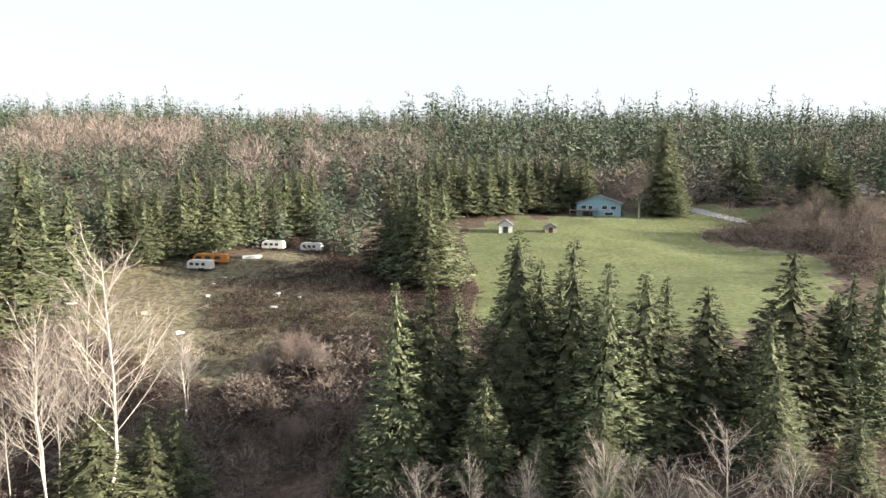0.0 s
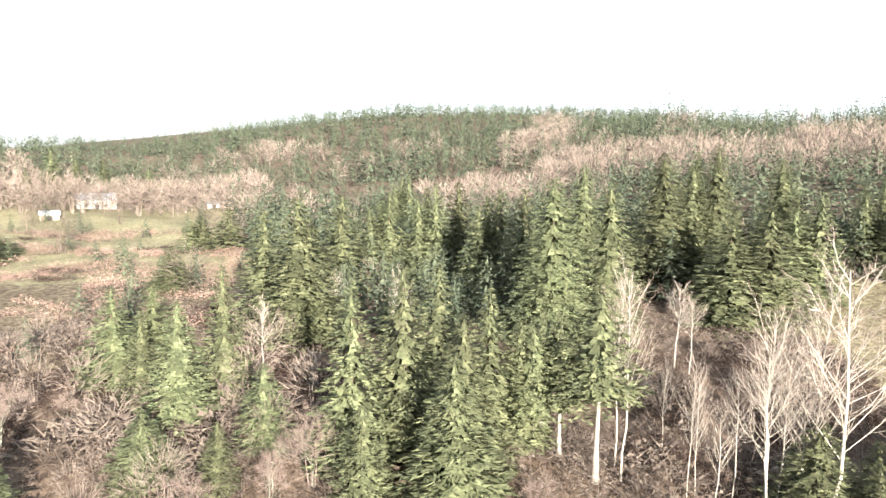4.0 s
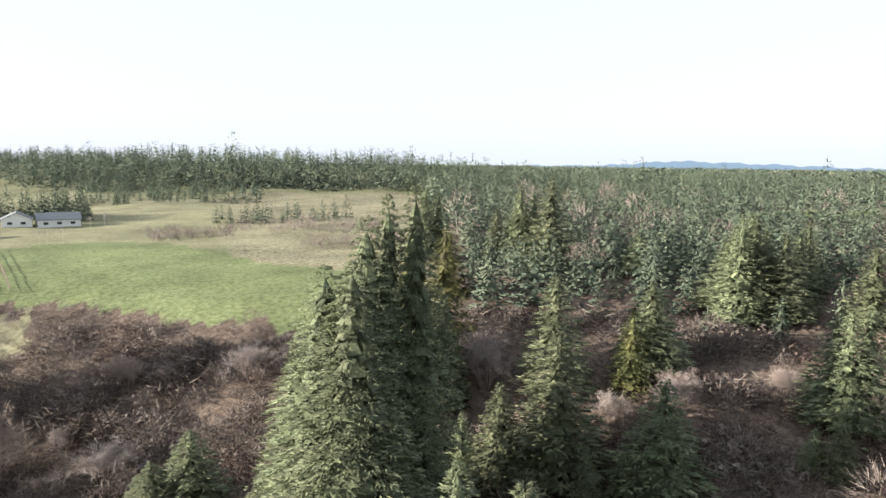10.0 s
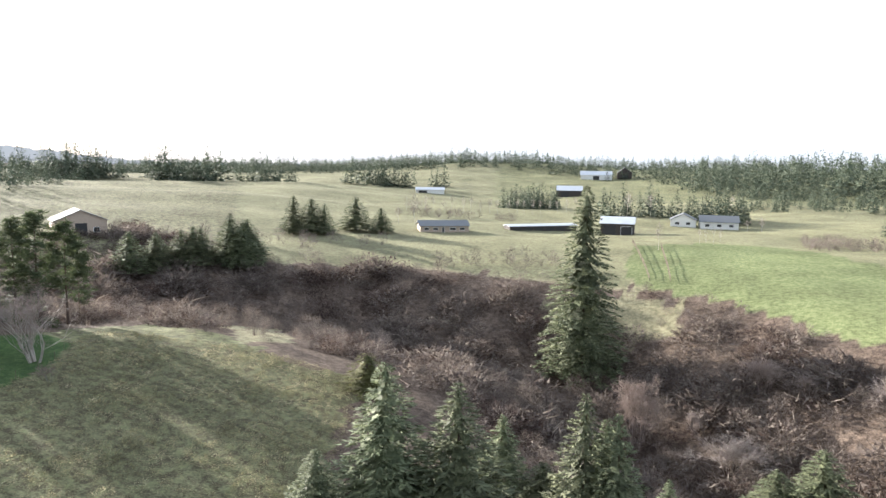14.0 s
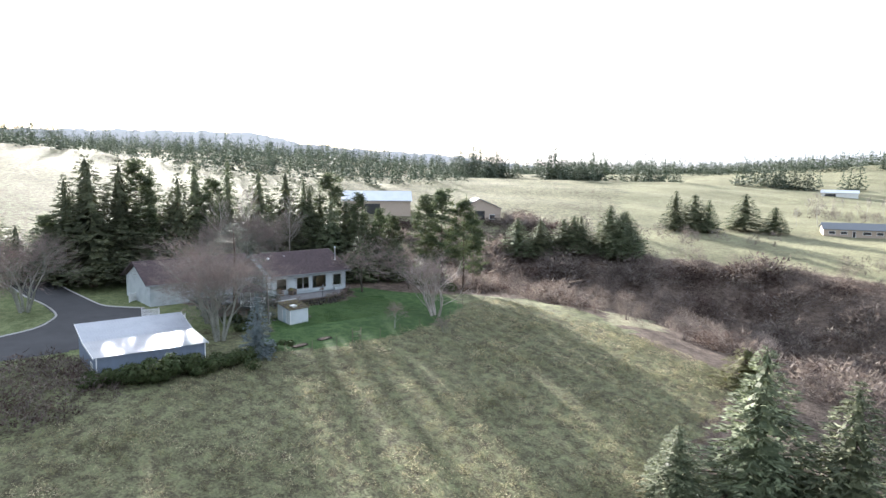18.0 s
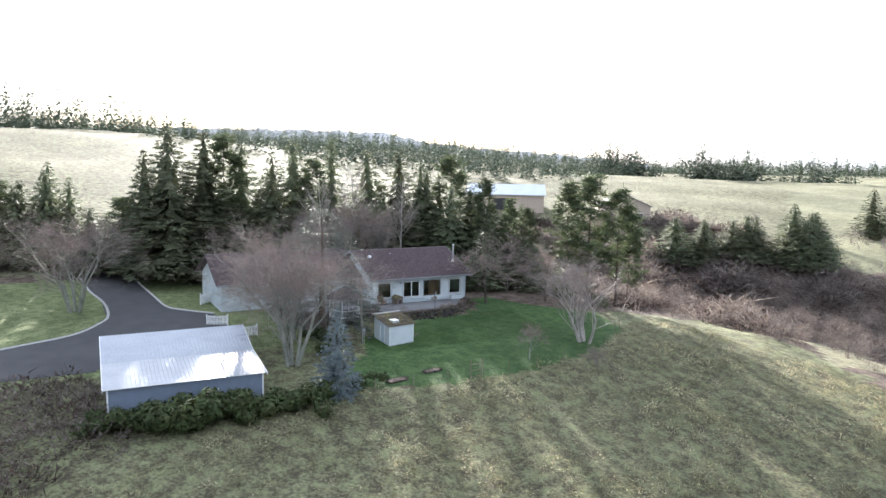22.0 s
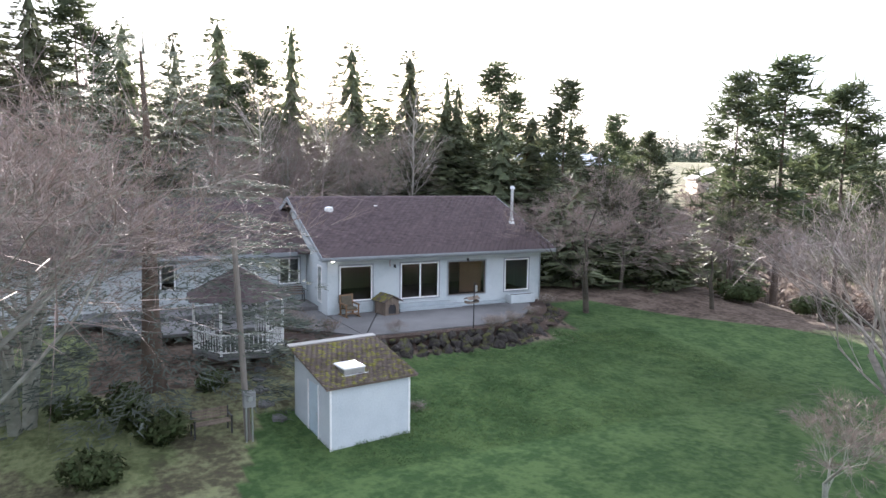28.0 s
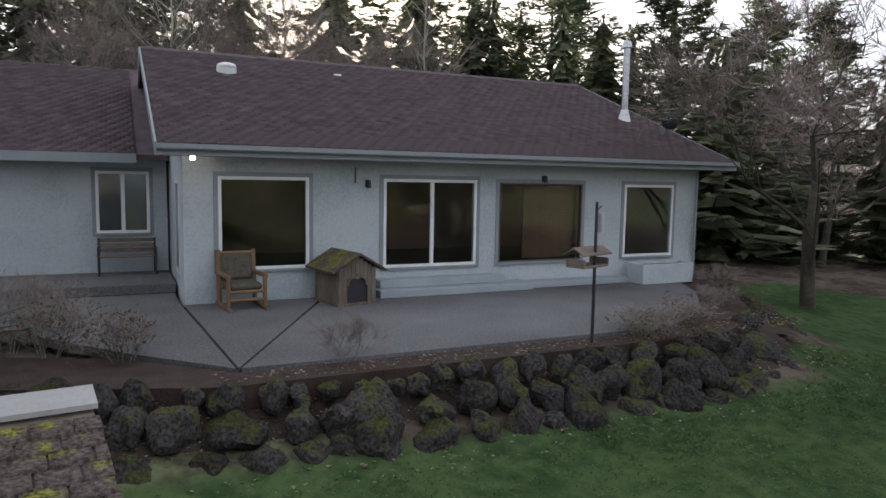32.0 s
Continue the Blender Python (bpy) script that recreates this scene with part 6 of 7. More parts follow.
BOULDERS = [boulder(k) for k in range(7)]
rocks = thing("rock_wall", pose(71.5, -66, -0.9), "low retaining wall of mossy dark boulders", "rock wall")
back_ = rocks.matrix_world.inverted()
r4 = np.random.default_rng(44)
LINE = [(73.5, -57.9), (71.9, -60.2), (71.55, -62.5), (71.45, -66), (71.45, -69.2), (72.1, -71.4), (73.7, -73.6), (76.2, -75.4)]
lens_ = [math.dist(a, b) for a, b in zip(LINE, LINE[1:])]
for tier, (z, out, size, gap) in enumerate(((-0.84, -0.3, 0.74, 0.66), (-0.48, 0.06, 0.68, 0.62), (-0.2, 0.42, 0.5, 0.56))):
    s = 0.1 * tier
    while s < sum(lens_):
        q, k = s, 0
        while q > lens_[k]:
            q -= lens_[k]
            k += 1
        a, b = Vector(LINE[k]), Vector(LINE[k + 1])
        d = (b - a).normalized()
        p = a + d * q + Vector((-d.y, d.x)) * out * (1 if Vector((-d.y, d.x)).x > 0 else -1)
        w = 0.9 * size * r4.uniform(0.65, 1.35)
        m = Matrix.Translation((p.x, p.y, z + r4.uniform(-0.08, 0.08))) @ Euler(r4.uniform(0, 6.28, 3)).to_matrix().to_4x4() @ Matrix.Diagonal((w * r4.uniform(0.9, 1.5), w * r4.uniform(0.8, 1.2), w * r4.uniform(0.8, 1.1), 1))
        shared("boulder", BOULDERS[int(r4.integers(7))], rocks, back_ @ m)
        s += gap * w / size * r4.uniform(0.9, 1.25)


# fallen leaves and chips on the bed, the boulders' foot and the patio's edge
LITTER = material("fallen_leaves", [(0.06, 0.04, 0.028), (0.16, 0.115, 0.08), (0.34, 0.3, 0.25)], 6.0, 0.85, 0, 6, vary=0.5, island=True)
rl = np.random.default_rng(61)
lx, ly = rl.uniform(70.3, 73.4, 5200), rl.uniform(-73, -57.6, 5200)
lz = np.where((lx > 72.2) & (ly < -61.6), -0.04, terrain(lx, ly) + 0.1)
keep_ = ~in_poly(lx, ly, PATIO) & ((lx > 70.9) | (rl.random(5200) < 0.25))
lx, ly, lz = lx[keep_], ly[keep_], lz[keep_]
la, ls = rl.uniform(0, 6.28, len(lx)), rl.uniform(0.014, 0.045, len(lx))
corner = np.array([[-1, 0, 0], [0, -0.6, 0.35], [1, 0, 0.1], [0, 0.6, 0.3]])
lv = np.stack([lx[:, None] + ls[:, None] * (corner[None, :, 0] * np.cos(la)[:, None] - corner[None, :, 1] * np.sin(la)[:, None]), ly[:, None] + ls[:, None] * (corner[None, :, 0] * np.sin(la)[:, None] + corner[None, :, 1] * np.cos(la)[:, None]), lz[:, None] + ls[:, None] * corner[None, :, 2]], -1).reshape(-1, 3)
tagged(new("leaf_litter", raw_mesh("leaf_litter", lv, np.arange(len(lv)).reshape(-1, 4), LITTER)), "dry fallen leaves on the bark bed and rocks", "leaves", kind="stuff")

# ---- patio furniture ----
def log_chair():
    c = thing("log_chair", pose(77.35, -62.78, 0, 0, 0, -84), "varnished log armchair with a dark patterned cushion", "chair")
    for x in (-0.36, 0.36):
        part("front_post", tube((x, -0.34, 0.03), (x, -0.34, 0.66), 0.045), LOG_WOOD, c)
        part("back_post", tube((x, 0.36, 0.03), (x, 0.5, 1.12), 0.05), LOG_WOOD, c)
        part("armrest", tube((x, -0.42, 0.66), (x, 0.42, 0.66), 0.045), LOG_WOOD, c)
        part("rocker", tube((x, -0.55, 0.035), (x, 0.6, 0.035), 0.035), LOG_WOOD, c)
    for z, y in ((0.36, -0.34), (0.2, -0.34), (0.36, 0.36)):
        part("rail", tube((-0.36, y, z), (0.36, y, z), 0.035), LOG_WOOD, c)
    part("top_rail", tube((-0.36, 0.49, 1.05), (0.36, 0.49, 1.05), 0.04), LOG_WOOD, c)
    part("seat_cushion", box(-0.32, -0.34, 0.38, 0.32, 0.36, 0.52, 0.05), CUSHION, c)
    bm = box(-0.32, -0.07, 0, 0.32, 0.07, 0.56, 0.05)
    bmesh.ops.transform(bm, matrix=pose(0, 0.38, 0.5, -12), verts=bm.verts)
    part("back_cushion", bm, CUSHION, c)


def dog_house():
    d = thing("dog_house", pose(77.2, -64.9, 0, 0, 0, -80), "small weathered wooden dog house with shingled gable roof", "dog house")
    for k in range(9):
        a = -0.42 + k * 0.0945
        if abs(a + 0.047) < 0.2:
            top = 0.58 + 0.0 * k
            z0 = 0.56
        else:
            z0 = 0.06
        part("front_board", box(a, -0.48, z0, a + 0.088, -0.455, 0.72 + 0.42 * (1 - abs(a + 0.047) / 0.46) * 0.75), OLD_WOOD, d)
    # dark panel behind the entrance, painted for the shade inside
    part("inside_shade_panel", box(-0.24, -0.44, 0.06, 0.24, -0.42, 0.6), DARK, d)
    arch = bmesh.new()
    for k in range(9):
        a0, a1 = math.pi * k / 9, math.pi * (k + 1) / 9
        prism([(0.2 * math.cos(a0), 0.42 + 0.2 * math.sin(a0)), (0.25 * math.cos(a0), 0.42 + 0.25 * math.sin(a0)), (0.25 * math.cos(a1), 0.42 + 0.25 * math.sin(a1)), (0.2 * math.cos(a1), 0.42 + 0.2 * math.sin(a1))], "y", -0.5, -0.48, arch)
    part("door_arch", arch, OLD_WOOD, d)
    for s in (-1, 1):
        part("side_wall", box(s * 0.43 - 0.015, -0.45, 0.06, s * 0.43 + 0.015, 0.6, 0.78), OLD_WOOD, d)
        part("roof_panel", prism([(0, 1.1), (s * 0.62, 0.74), (s * 0.62, 0.7), (0, 1.05)], "y", -0.62, 0.72), MOSSY, d)
    part("back_wall", prism([(-0.43, 0.06), (0.43, 0.06), (0.43, 0.75), (0, 1.03), (-0.43, 0.75)], "y", 0.57, 0.6), OLD_WOOD, d)
    part("base", box(-0.46, -0.48, 0, 0.46, 0.62, 0.06), OLD_WOOD, d)


def bird_feeder():
    f = thing("bird_feeder", pose(72.35, -67.6, -0.06, 0, 0, 20), "dark metal pole with a tray and hanging bird feeder", "bird feeder")
    part("pole", tube((0, 0, 0), (0, 0, 2.35), 0.03, 0.024), DARK, f)
    part("tray", box(-0.04, -0.36, 1.28, 0.32, 0.36, 1.32, 0.01), OLD_WOOD, f)
    for y in (-0.36, 0.33):
        part("tray_side", box(-0.04, y, 1.32, 0.32, y + 0.03, 1.42), OLD_WOOD, f)
    part("tray_roof", prism([(-0.06, 1.5), (0.14, 1.62), (0.34, 1.5), (0.34, 1.48), (0.14, 1.59), (-0.06, 1.48)], "y", -0.42, 0.42), OLD_WOOD, f)
    part("hook", tube((0, 0, 2.2), (0.05, -0.22, 2.28), 0.012, sides=6), DARK, f)
    part("seed_tube", tube((0.05, -0.22, 1.85), (0.05, -0.22, 2.16), 0.06, 0.05), STEEL, f)


def garden_bench(m, label):
    b = thing("garden_bench", m, label, "bench")
    for x in (-0.62, 0.62):
        part("leg_frame", box(x - 0.025, -0.25, 0, x + 0.025, -0.2, 0.62, 0.006), DARK, b)
        part("leg_frame", box(x - 0.025, 0.2, 0, x + 0.025, 0.25, 0.86, 0.006), DARK, b)
        part("armrest", box(x - 0.035, -0.27, 0.6, x + 0.035, 0.22, 0.64, 0.01), DARK, b)
    for k in range(4):
        part("seat_slat", box(-0.62, -0.22 + k * 0.11, 0.42, 0.62, -0.13 + k * 0.11, 0.445, 0.004), OLD_WOOD, b)
    for k in range(3):
        part("back_slat", box(-0.62, 0.215, 0.52 + k * 0.12, 0.62, 0.24, 0.61 + k * 0.12, 0.004), OLD_WOOD, b)


log_chair()
dog_house()
bird_feeder()
garden_bench(pose(81.5, -60.75, 0.22, 0, 0, -90), "dark slatted garden bench on the porch")
garden_bench(pose(66.3, -54.1, ground_z(66.3, -54.1), 0, 0, -82), "grey weathered garden bench under the trees")
pl = thing("planter_box", pose(77.35, -73.6, 0, 0, 0, 0), "pale painted planter box with a leafless plant", "planter")
for nm, b in (("front_panel", (-0.3, -0.85, 0, -0.25, 0.85, 0.52)), ("back_panel", (0.25, -0.85, 0, 0.3, 0.85, 0.52)), ("end_panel", (-0.25, -0.85, 0, 0.25, -0.8, 0.52)), ("end_panel", (-0.25, 0.8, 0, 0.25, 0.85, 0.52))):
    part(nm, box(*b, 0.01), WALL, pl)
part("soil", box(-0.25, -0.8, 0.05, 0.25, 0.8, 0.46), MULCH, pl)

# ---- garden shed ----
shed = thing("garden_shed", Matrix.Translation((63.85, -57.55, -1.62)) @ Matrix.Rotation(radians(7.6), 4, "Z"), "small pale wooden shed with mossy shingle roof", "shed")
part("front_wall", box(0, -3.02, -0.2, 0.08, 0, 2.13, 0.01), SHED_WALL, shed)
part("side_wall", prism([(0.08, -0.2), (3.12, -0.2), (3.12, 2.82), (0.08, 2.13)], "y", -3.02, -2.94), SHED_WALL, shed)
part("side_wall", prism([(0.08, -0.2), (1.0, -0.2), (1.0, 2.32), (0.08, 2.13)], "y", -0.08, 0.0), SHED_WALL, shed)
part("side_wall", prism([(1.85, -0.2), (3.12, -0.2), (3.12, 2.82), (1.85, 2.5)], "y", -0.08, 0.0), SHED_WALL, shed)
part("lintel", prism([(1.0, 2.02), (1.85, 2.02), (1.85, 2.5), (1.0, 2.32)], "y", -0.08, 0.0), SHED_WALL, shed)
part("back_wall", box(3.04, -3.02, -0.2, 3.12, 0, 2.82), SHED_WALL, shed)
dr_ = part("door", box(1.02, -0.06, 0.0, 1.83, -0.02, 2.0, 0.006), plain("pale_blue_door", (0.46, 0.55, 0.6), 0.5), shed, "pale blue panelled shed door")
part("knob", tube((1.1, -0.02, 1.0), (1.1, 0.05, 1.0), 0.03), STEEL, dr_)
for x in (0.97, 1.84):
    part("door_casing", box(x, -0.01, 0.0, x + 0.05, 0.03, 2.05), WHITE, shed)
for y in (-3.05, -0.02):
    part("corner_board", box(-0.025, y, -0.1, 0.0, y + 0.07, 2.12), WHITE, shed)
RL = [(-0.12, 2.16), (3.22, 2.9)]
part("roof_deck", prism([(RL[0][0], RL[0][1]), (RL[1][0], RL[1][1]), (RL[1][0], RL[1][1] + 0.06), (RL[0][0], RL[0][1] + 0.06)], "y", -3.3, 0.2), OLD_WOOD, shed)
part("ridge_flashing", prism([(3.06, 2.95), (3.28, 2.99), (3.28, 2.9), (3.31, 2.9), (3.31, 3.02), (3.06, 2.98)], "y", -3.32, 0.22), KERB, shed, "pale metal flashing along the roof's top edge")
shingles(shed, RL[0][0] - 0.03, RL[0][1] + 0.065, RL[1][0] - 0.1, RL[1][1] + 0.045, -3.32, 0.22, 0.14, 0.2, MOSSY, 300, 0.022)
lt = part("skylight", box(0.55, -1.55, 2.3, 1.35, -0.75, 2.56, 0.01), STEEL, shed, "square white skylight on a steel curb")
part("dome", box(0.52, -1.58, 2.56, 1.38, -0.72, 2.64, 0.03), WHITE, lt)
part("flashing", prism([(0.4, 2.36), (0.56, 2.4), (0.56, 2.37), (0.4, 2.33)], "y", -1.65, -0.65), STEEL, shed)

# ---- utility pole and gazebo ----
up_ = thing("utility_pole", pose(65.6, -55.2, -1.7), "weathered grey wooden pole with a meter box", "pole")
part("shaft", tube((0, 0, 0), (-0.1, 0.38, 7.2), 0.115, 0.09, 10), material("silvered_pole_wood", [(0.13, 0.115, 0.1), (0.24, 0.215, 0.185)], 2, 0.9, 0.4, 10, stretch=(1, 1, 0.15)), up_)
mb = part("meter_box", box(-0.33, -0.2, 1.5, -0.1, 0.2, 2.05, 0.02), plain("grey_box", (0.22, 0.225, 0.22), 0.6), up_, "grey metal meter box")
part("meter", tube((-0.33, 0, 1.82), (-0.4, 0, 1.82), 0.09, 0.085, 12), STEEL, mb)
for y in (-0.1, 0.1):
    part("conduit", tube((-0.2, y, 0), (-0.2, y, 1.52), 0.03, sides=6), STEEL, up_)

gz_ = thing("gazebo", pose(73.46, -56.33, -0.25, 0, 0, 27), "small white-railed gazebo with dark shingled roof", "gazebo")
part("floor", prism([(2.0 * math.cos(k * math.pi / 3), 2.0 * math.sin(k * math.pi / 3)) for k in range(6)], "z", 0.0, 0.18), CONCRETE, gz_)
bm = bmesh.new()
bmesh.ops.create_cone(bm, cap_ends=True, segments=6, radius1=2.45, radius2=0.08, depth=1.25, matrix=Matrix.Translation((0, 0, 3.08)))
part("roof", bm, ROOF, gz_)
for k in range(6):
    a, b = k * math.pi / 3, (k + 1) * math.pi / 3
    p, q = Vector((1.9 * math.cos(a), 1.9 * math.sin(a), 0)), Vector((1.9 * math.cos(b), 1.9 * math.sin(b), 0))
    part("post", tube((p.x, p.y, 0.15), (p.x, p.y, 2.5), 0.07, sides=4), WHITE, gz_)
    if k == 5:
        continue
    ra = part("railing", tube((p.x, p.y, 1.05), (q.x, q.y, 1.05), 0.04, sides=4), WHITE, gz_)
    part("lower_rail", tube((p.x, p.y, 0.3), (q.x, q.y, 0.3), 0.035, sides=4), WHITE, ra)
    for j in range(1, 10):
        c = p.lerp(q, j / 10)
        part("baluster", tube((c.x, c.y, 0.3), (c.x, c.y, 1.03), 0.026, sides=4), WHITE, ra)

for x, y, w in ((68.1, -56.3, 0.5), (66.8, -56.5, 0.45), (69.5, -56.4, 0.5), (70.8, -56.6, 0.5), (72.0, -56.9, 0.45)):
    pts = [(x + w * (0.8 + 0.2 * math.sin(5 * a + x)) * math.cos(a), y + 0.7 * w * (0.8 + 0.2 * math.cos(3 * a + y)) * math.sin(a)) for a in (k * 0.698 for k in range(9))]
    z = ground_z(x, y)
    ob = part("stepping_stone", prism(pts, "z", z - 0.1, z + 0.06), CONCRETE, None)
    tagged(ob, "flat grey stepping stone in the path", "stone", "stepping stones")

# ---- workshop ----
shop = thing("workshop", Matrix.Translation((53.2, -41.3, -2.3)) @ Matrix.Rotation(radians(-2.5), 4, "Z"), "low blue-grey workshop with a ribbed metal roof", "workshop")
prof = [(0, 2.95), (5.4, 3.42), (9.6, 4.6)]
part("front_wall", box(0, 0, -0.6, 0.15, 11.4, 2.93), BLUE_WALL, shop)
part("back_wall", box(9.45, 0, -0.3, 9.6, 11.4, 4.55), BLUE_WALL, shop)
for y in (0, 11.25):
    part("end_wall", prism([(0.15, -0.6), (9.45, -0.3), (9.45, 4.52), (5.4, 3.4), (0.15, 2.94)], "y", y, y + 0.15), BLUE_WALL, shop)
for (xa, za), (xb, zb) in zip(prof, prof[1:]):
    d = Vector((xb - xa, zb - za)).normalized()
    xa2, za2 = (xa - 0.3 * d.x, za - 0.3 * d.y) if xa == 0 else (xa, za)
    xb2, zb2 = (xb + 0.3 * d.x, zb + 0.3 * d.y) if xb > 9 else (xb + 0.1, zb + 0.1 * d.y)
    sheet = part("roof_panel", prism([(xa2, za2 + 0.04), (xb2, zb2 + 0.04), (xb2, zb2 + 0.08), (xa2, za2 + 0.08)], "y", -0.3, 11.7), METAL_ROOF, shop)
    rib = prism([(xa2, za2 + 0.08), (xb2, zb2 + 0.08), (xb2, zb2 + 0.115), (xa2, za2 + 0.115)], "y", -0.02, 0.02)
    rme = bpy.data.meshes.new("rib")
    rib.to_mesh(rme)
    rib.free()
    rme.materials.append(METAL_ROOF)
    for k in range(40):
        shared("rib", rme, sheet, Matrix.Translation((0, -0.2 + k * 0.3, 0)))
for y in (-0.34, 11.7):
    part("edge_trim", prism([(-0.3, 2.84), (5.4, 3.34), (9.9, 4.6), (9.9, 4.78), (5.4, 3.52), (-0.3, 3.02)], "y", y, y + 0.05), WHITE, shop)
for x, y in ((-0.03, -0.04), (-0.03, 11.34)):
    part("corner_trim", box(x, y, -0.5, x + 0.12, y + 0.1, 2.9), WHITE, shop)
w = part("end_window", box(2.0, 11.4, 0.9, 3.2, 11.44, 1.9), WHITE, shop, "white-framed window in the end wall")
part("pane", box(2.08, 11.41, 0.98, 3.12, 11.45, 1.82), GLASS, w)


# ---- driveway and yard ----
DRIVE = [(66, -12), (72, -14.5), (75.5, -22), (77.5, -28), (81, -30.8), (85, -32), (93.5, -32), (102, -30.8), (110, -30), (118, -33.5), (109.5, -37), (97, -38), (88, -38.6), (85, -40), (81.5, -43), (73, -43.4), (67, -42.8), (66.2, -30)]


def draped(name, poly, mat, lift, step, label, category):
    """A paved area that follows the ground."""
    xs = np.arange(min(p[0] for p in poly), max(p[0] for p in poly), step)
    ys = np.arange(min(p[1] for p in poly), max(p[1] for p in poly), step)
    gx, gy = np.meshgrid(xs, ys)
    inside = in_poly(gx + step / 2, gy + step / 2, poly)
    n = len(xs)
    i, j = np.nonzero(inside[:-1, :-1])
    q = np.stack([i * n + j, i * n + j + 1, (i + 1) * n + j + 1, (i + 1) * n + j], -1)
    v = np.stack([gx, gy, terrain(gx, gy) + lift], -1).reshape(-1, 3)
    used, inv = np.unique(q, return_inverse=True)
    return tagged(new(name, raw_mesh(name, v[used], inv.reshape(-1, 4), mat, True)), label, category, kind="structure")


draped("driveway", DRIVE, ASPHALT, 0.05, 0.4, "dark asphalt driveway with pale edging", "driveway")


def strip_along(name, pts, r, mat, lift, label, category, kind="structure", closed=False):
    bm = bmesh.new()
    pts = [Vector((x, y, ground_z(x, y) + lift)) for x, y in pts]
    for a, b in zip(pts, pts[1:]):
        tube(a, b, r, sides=5, bm=bm)
    me = bpy.data.meshes.new(name)
    bm.to_mesh(me)
    bm.free()
    me.materials.append(mat)
    return tagged(new(name, me), label, category, kind=kind)


def fine(pts, n=4):
    """A smooth line through the given points."""
    out = []
    for i in range(len(pts) - 1):
        p0, p1, p2, p3 = pts[max(i - 1, 0)], pts[i], pts[i + 1], pts[min(i + 2, len(pts) - 1)]
        for k in range(n):
            t = k / n
            out.append(tuple(0.5 * (2 * b + (c - a) * t + (2 * a - 5 * b + 4 * c - d) * t * t + (3 * b - a - 3 * c + d) * t**3) for a, b, c, d in zip(p0, p1, p2, p3)))
    return out + [pts[-1]]


strip_along("kerb", fine([(72, -14.5), (75.5, -22), (77.5, -28), (81, -30.8), (85, -32), (93.5, -32), (102, -30.8), (110, -30)]), 0.16, KERB, 0.03, "pale concrete edging of the driveway", "kerb")
strip_along("kerb", fine([(109.5, -37), (97, -38), (88, -38.6), (85, -40), (81.5, -43)]), 0.16, KERB, 0.03, "pale concrete edging of the driveway", "kerb")


def picket_fence(x0, y0, x1, y1, label, tall=1.1):
    a, b = Vector((x0, y0)), Vector((x1, y1))
    L = (b - a).length
    z = ground_z((x0 + x1) / 2, (y0 + y1) / 2)
    f = thing("picket_fence", Matrix.Translation((x0, y0, z)) @ Matrix.Rotation(math.atan2(y1 - y0, x1 - x0), 4, "Z"), label, "fence")
    for zz in (0.3, 0.8):
        part("rail", box(0, 0.02, zz * tall, L, 0.06, zz * tall + 0.08), WHITE, f)
    n = max(3, int(L / 0.16))
    for k in range(n):
        x = k * L / n
        part("picket", prism([(x, 0.05), (x + 0.1, 0.05), (x + 0.1, tall * 0.92), (x + 0.05, tall), (x, tall * 0.92)], "y", -0.02, 0.02), WHITE, f)
    for x in (0, L):
        part("post", box(x - 0.06, -0.04, -0.2, x + 0.06, 0.08, tall * 1.12), WHITE, f)


picket_fence(71.5, -42.6, 71.9, -45.6, "white picket fence beside the workshop")
picket_fence(77.2, -41.4, 76.4, -43.5, "white picket fence by the driveway")
picket_fence(87.5, -42.6, 89.6, -45.0, "white picket fence with an arched gate", 1.3)

# wire fence along the lawn
FENCE = [(51.6, -50.5), (51.2, -54), (51.2, -57.5), (51.4, -61), (51.6, -64.5), (51.9, -68), (52.6, -72), (53.6, -76), (55.4, -80), (57.6, -83.5), (60, -86.5)]
wf = thing("wire_fence", pose(0, 0, 0), "thin wire fence on slim metal posts along the lawn", "fence")
for x, y in FENCE:
    part("post", tube((x, y, ground_z(x, y) - 0.3), (x, y, ground_z(x, y) + 1.25), 0.03, sides=5), OLD_WOOD, wf)
for hgt in (0.45, 0.8, 1.15):
    bm = bmesh.new()
    for a, b in zip(FENCE, FENCE[1:]):
        tube((*a, ground_z(*a) + hgt), (*b, ground_z(*b) + hgt), 0.003, sides=3, bm=bm)
    part("wire", bm, DARK, wf)
gt = thing("garden_gate", pose(51.3, -61.2, ground_z(51.3, -61.2), 0, 0, 92), "tall narrow wire gate in the lawn fence", "gate")
for x in (0, 1.3):
    part("gate_post", tube((x, 0, -0.2), (x, 0, 1.9), 0.045, sides=6), OLD_WOOD, gt)
for z in (0.2, 0.8, 1.4):
    part("gate_rail", box(0.05, -0.02, z, 1.25, 0.02, z + 0.05), OLD_WOOD, gt)

# post fences down the pasture
for (ax, ay), (bx, by) in (((-5.4, -262.4), (-14.2, -208.8)), ((-15.2, -255.6), (-19.7, -208.3))):
    pf = thing("post_fence", pose(0, 0, 0), "weathered post and rail fence across the pasture", "fence", "pasture fences")
    n = 20
    for k in range(n):
        x, y = ax + (bx - ax) * k / (n - 1), ay + (by - ay) * k / (n - 1)
        part("post", tube((x, y, ground_z(x, y) - 0.2), (x, y, ground_z(x, y) + 1.4), 0.09, sides=5), OLD_WOOD, pf)
        if k:
            for hgt in (0.6, 1.2):
                part("rail", tube((px, py, ground_z(px, py) + hgt), (x, y, ground_z(x, y) + hgt), 0.05, sides=4), OLD_WOOD, pf)
        px, py = x, y

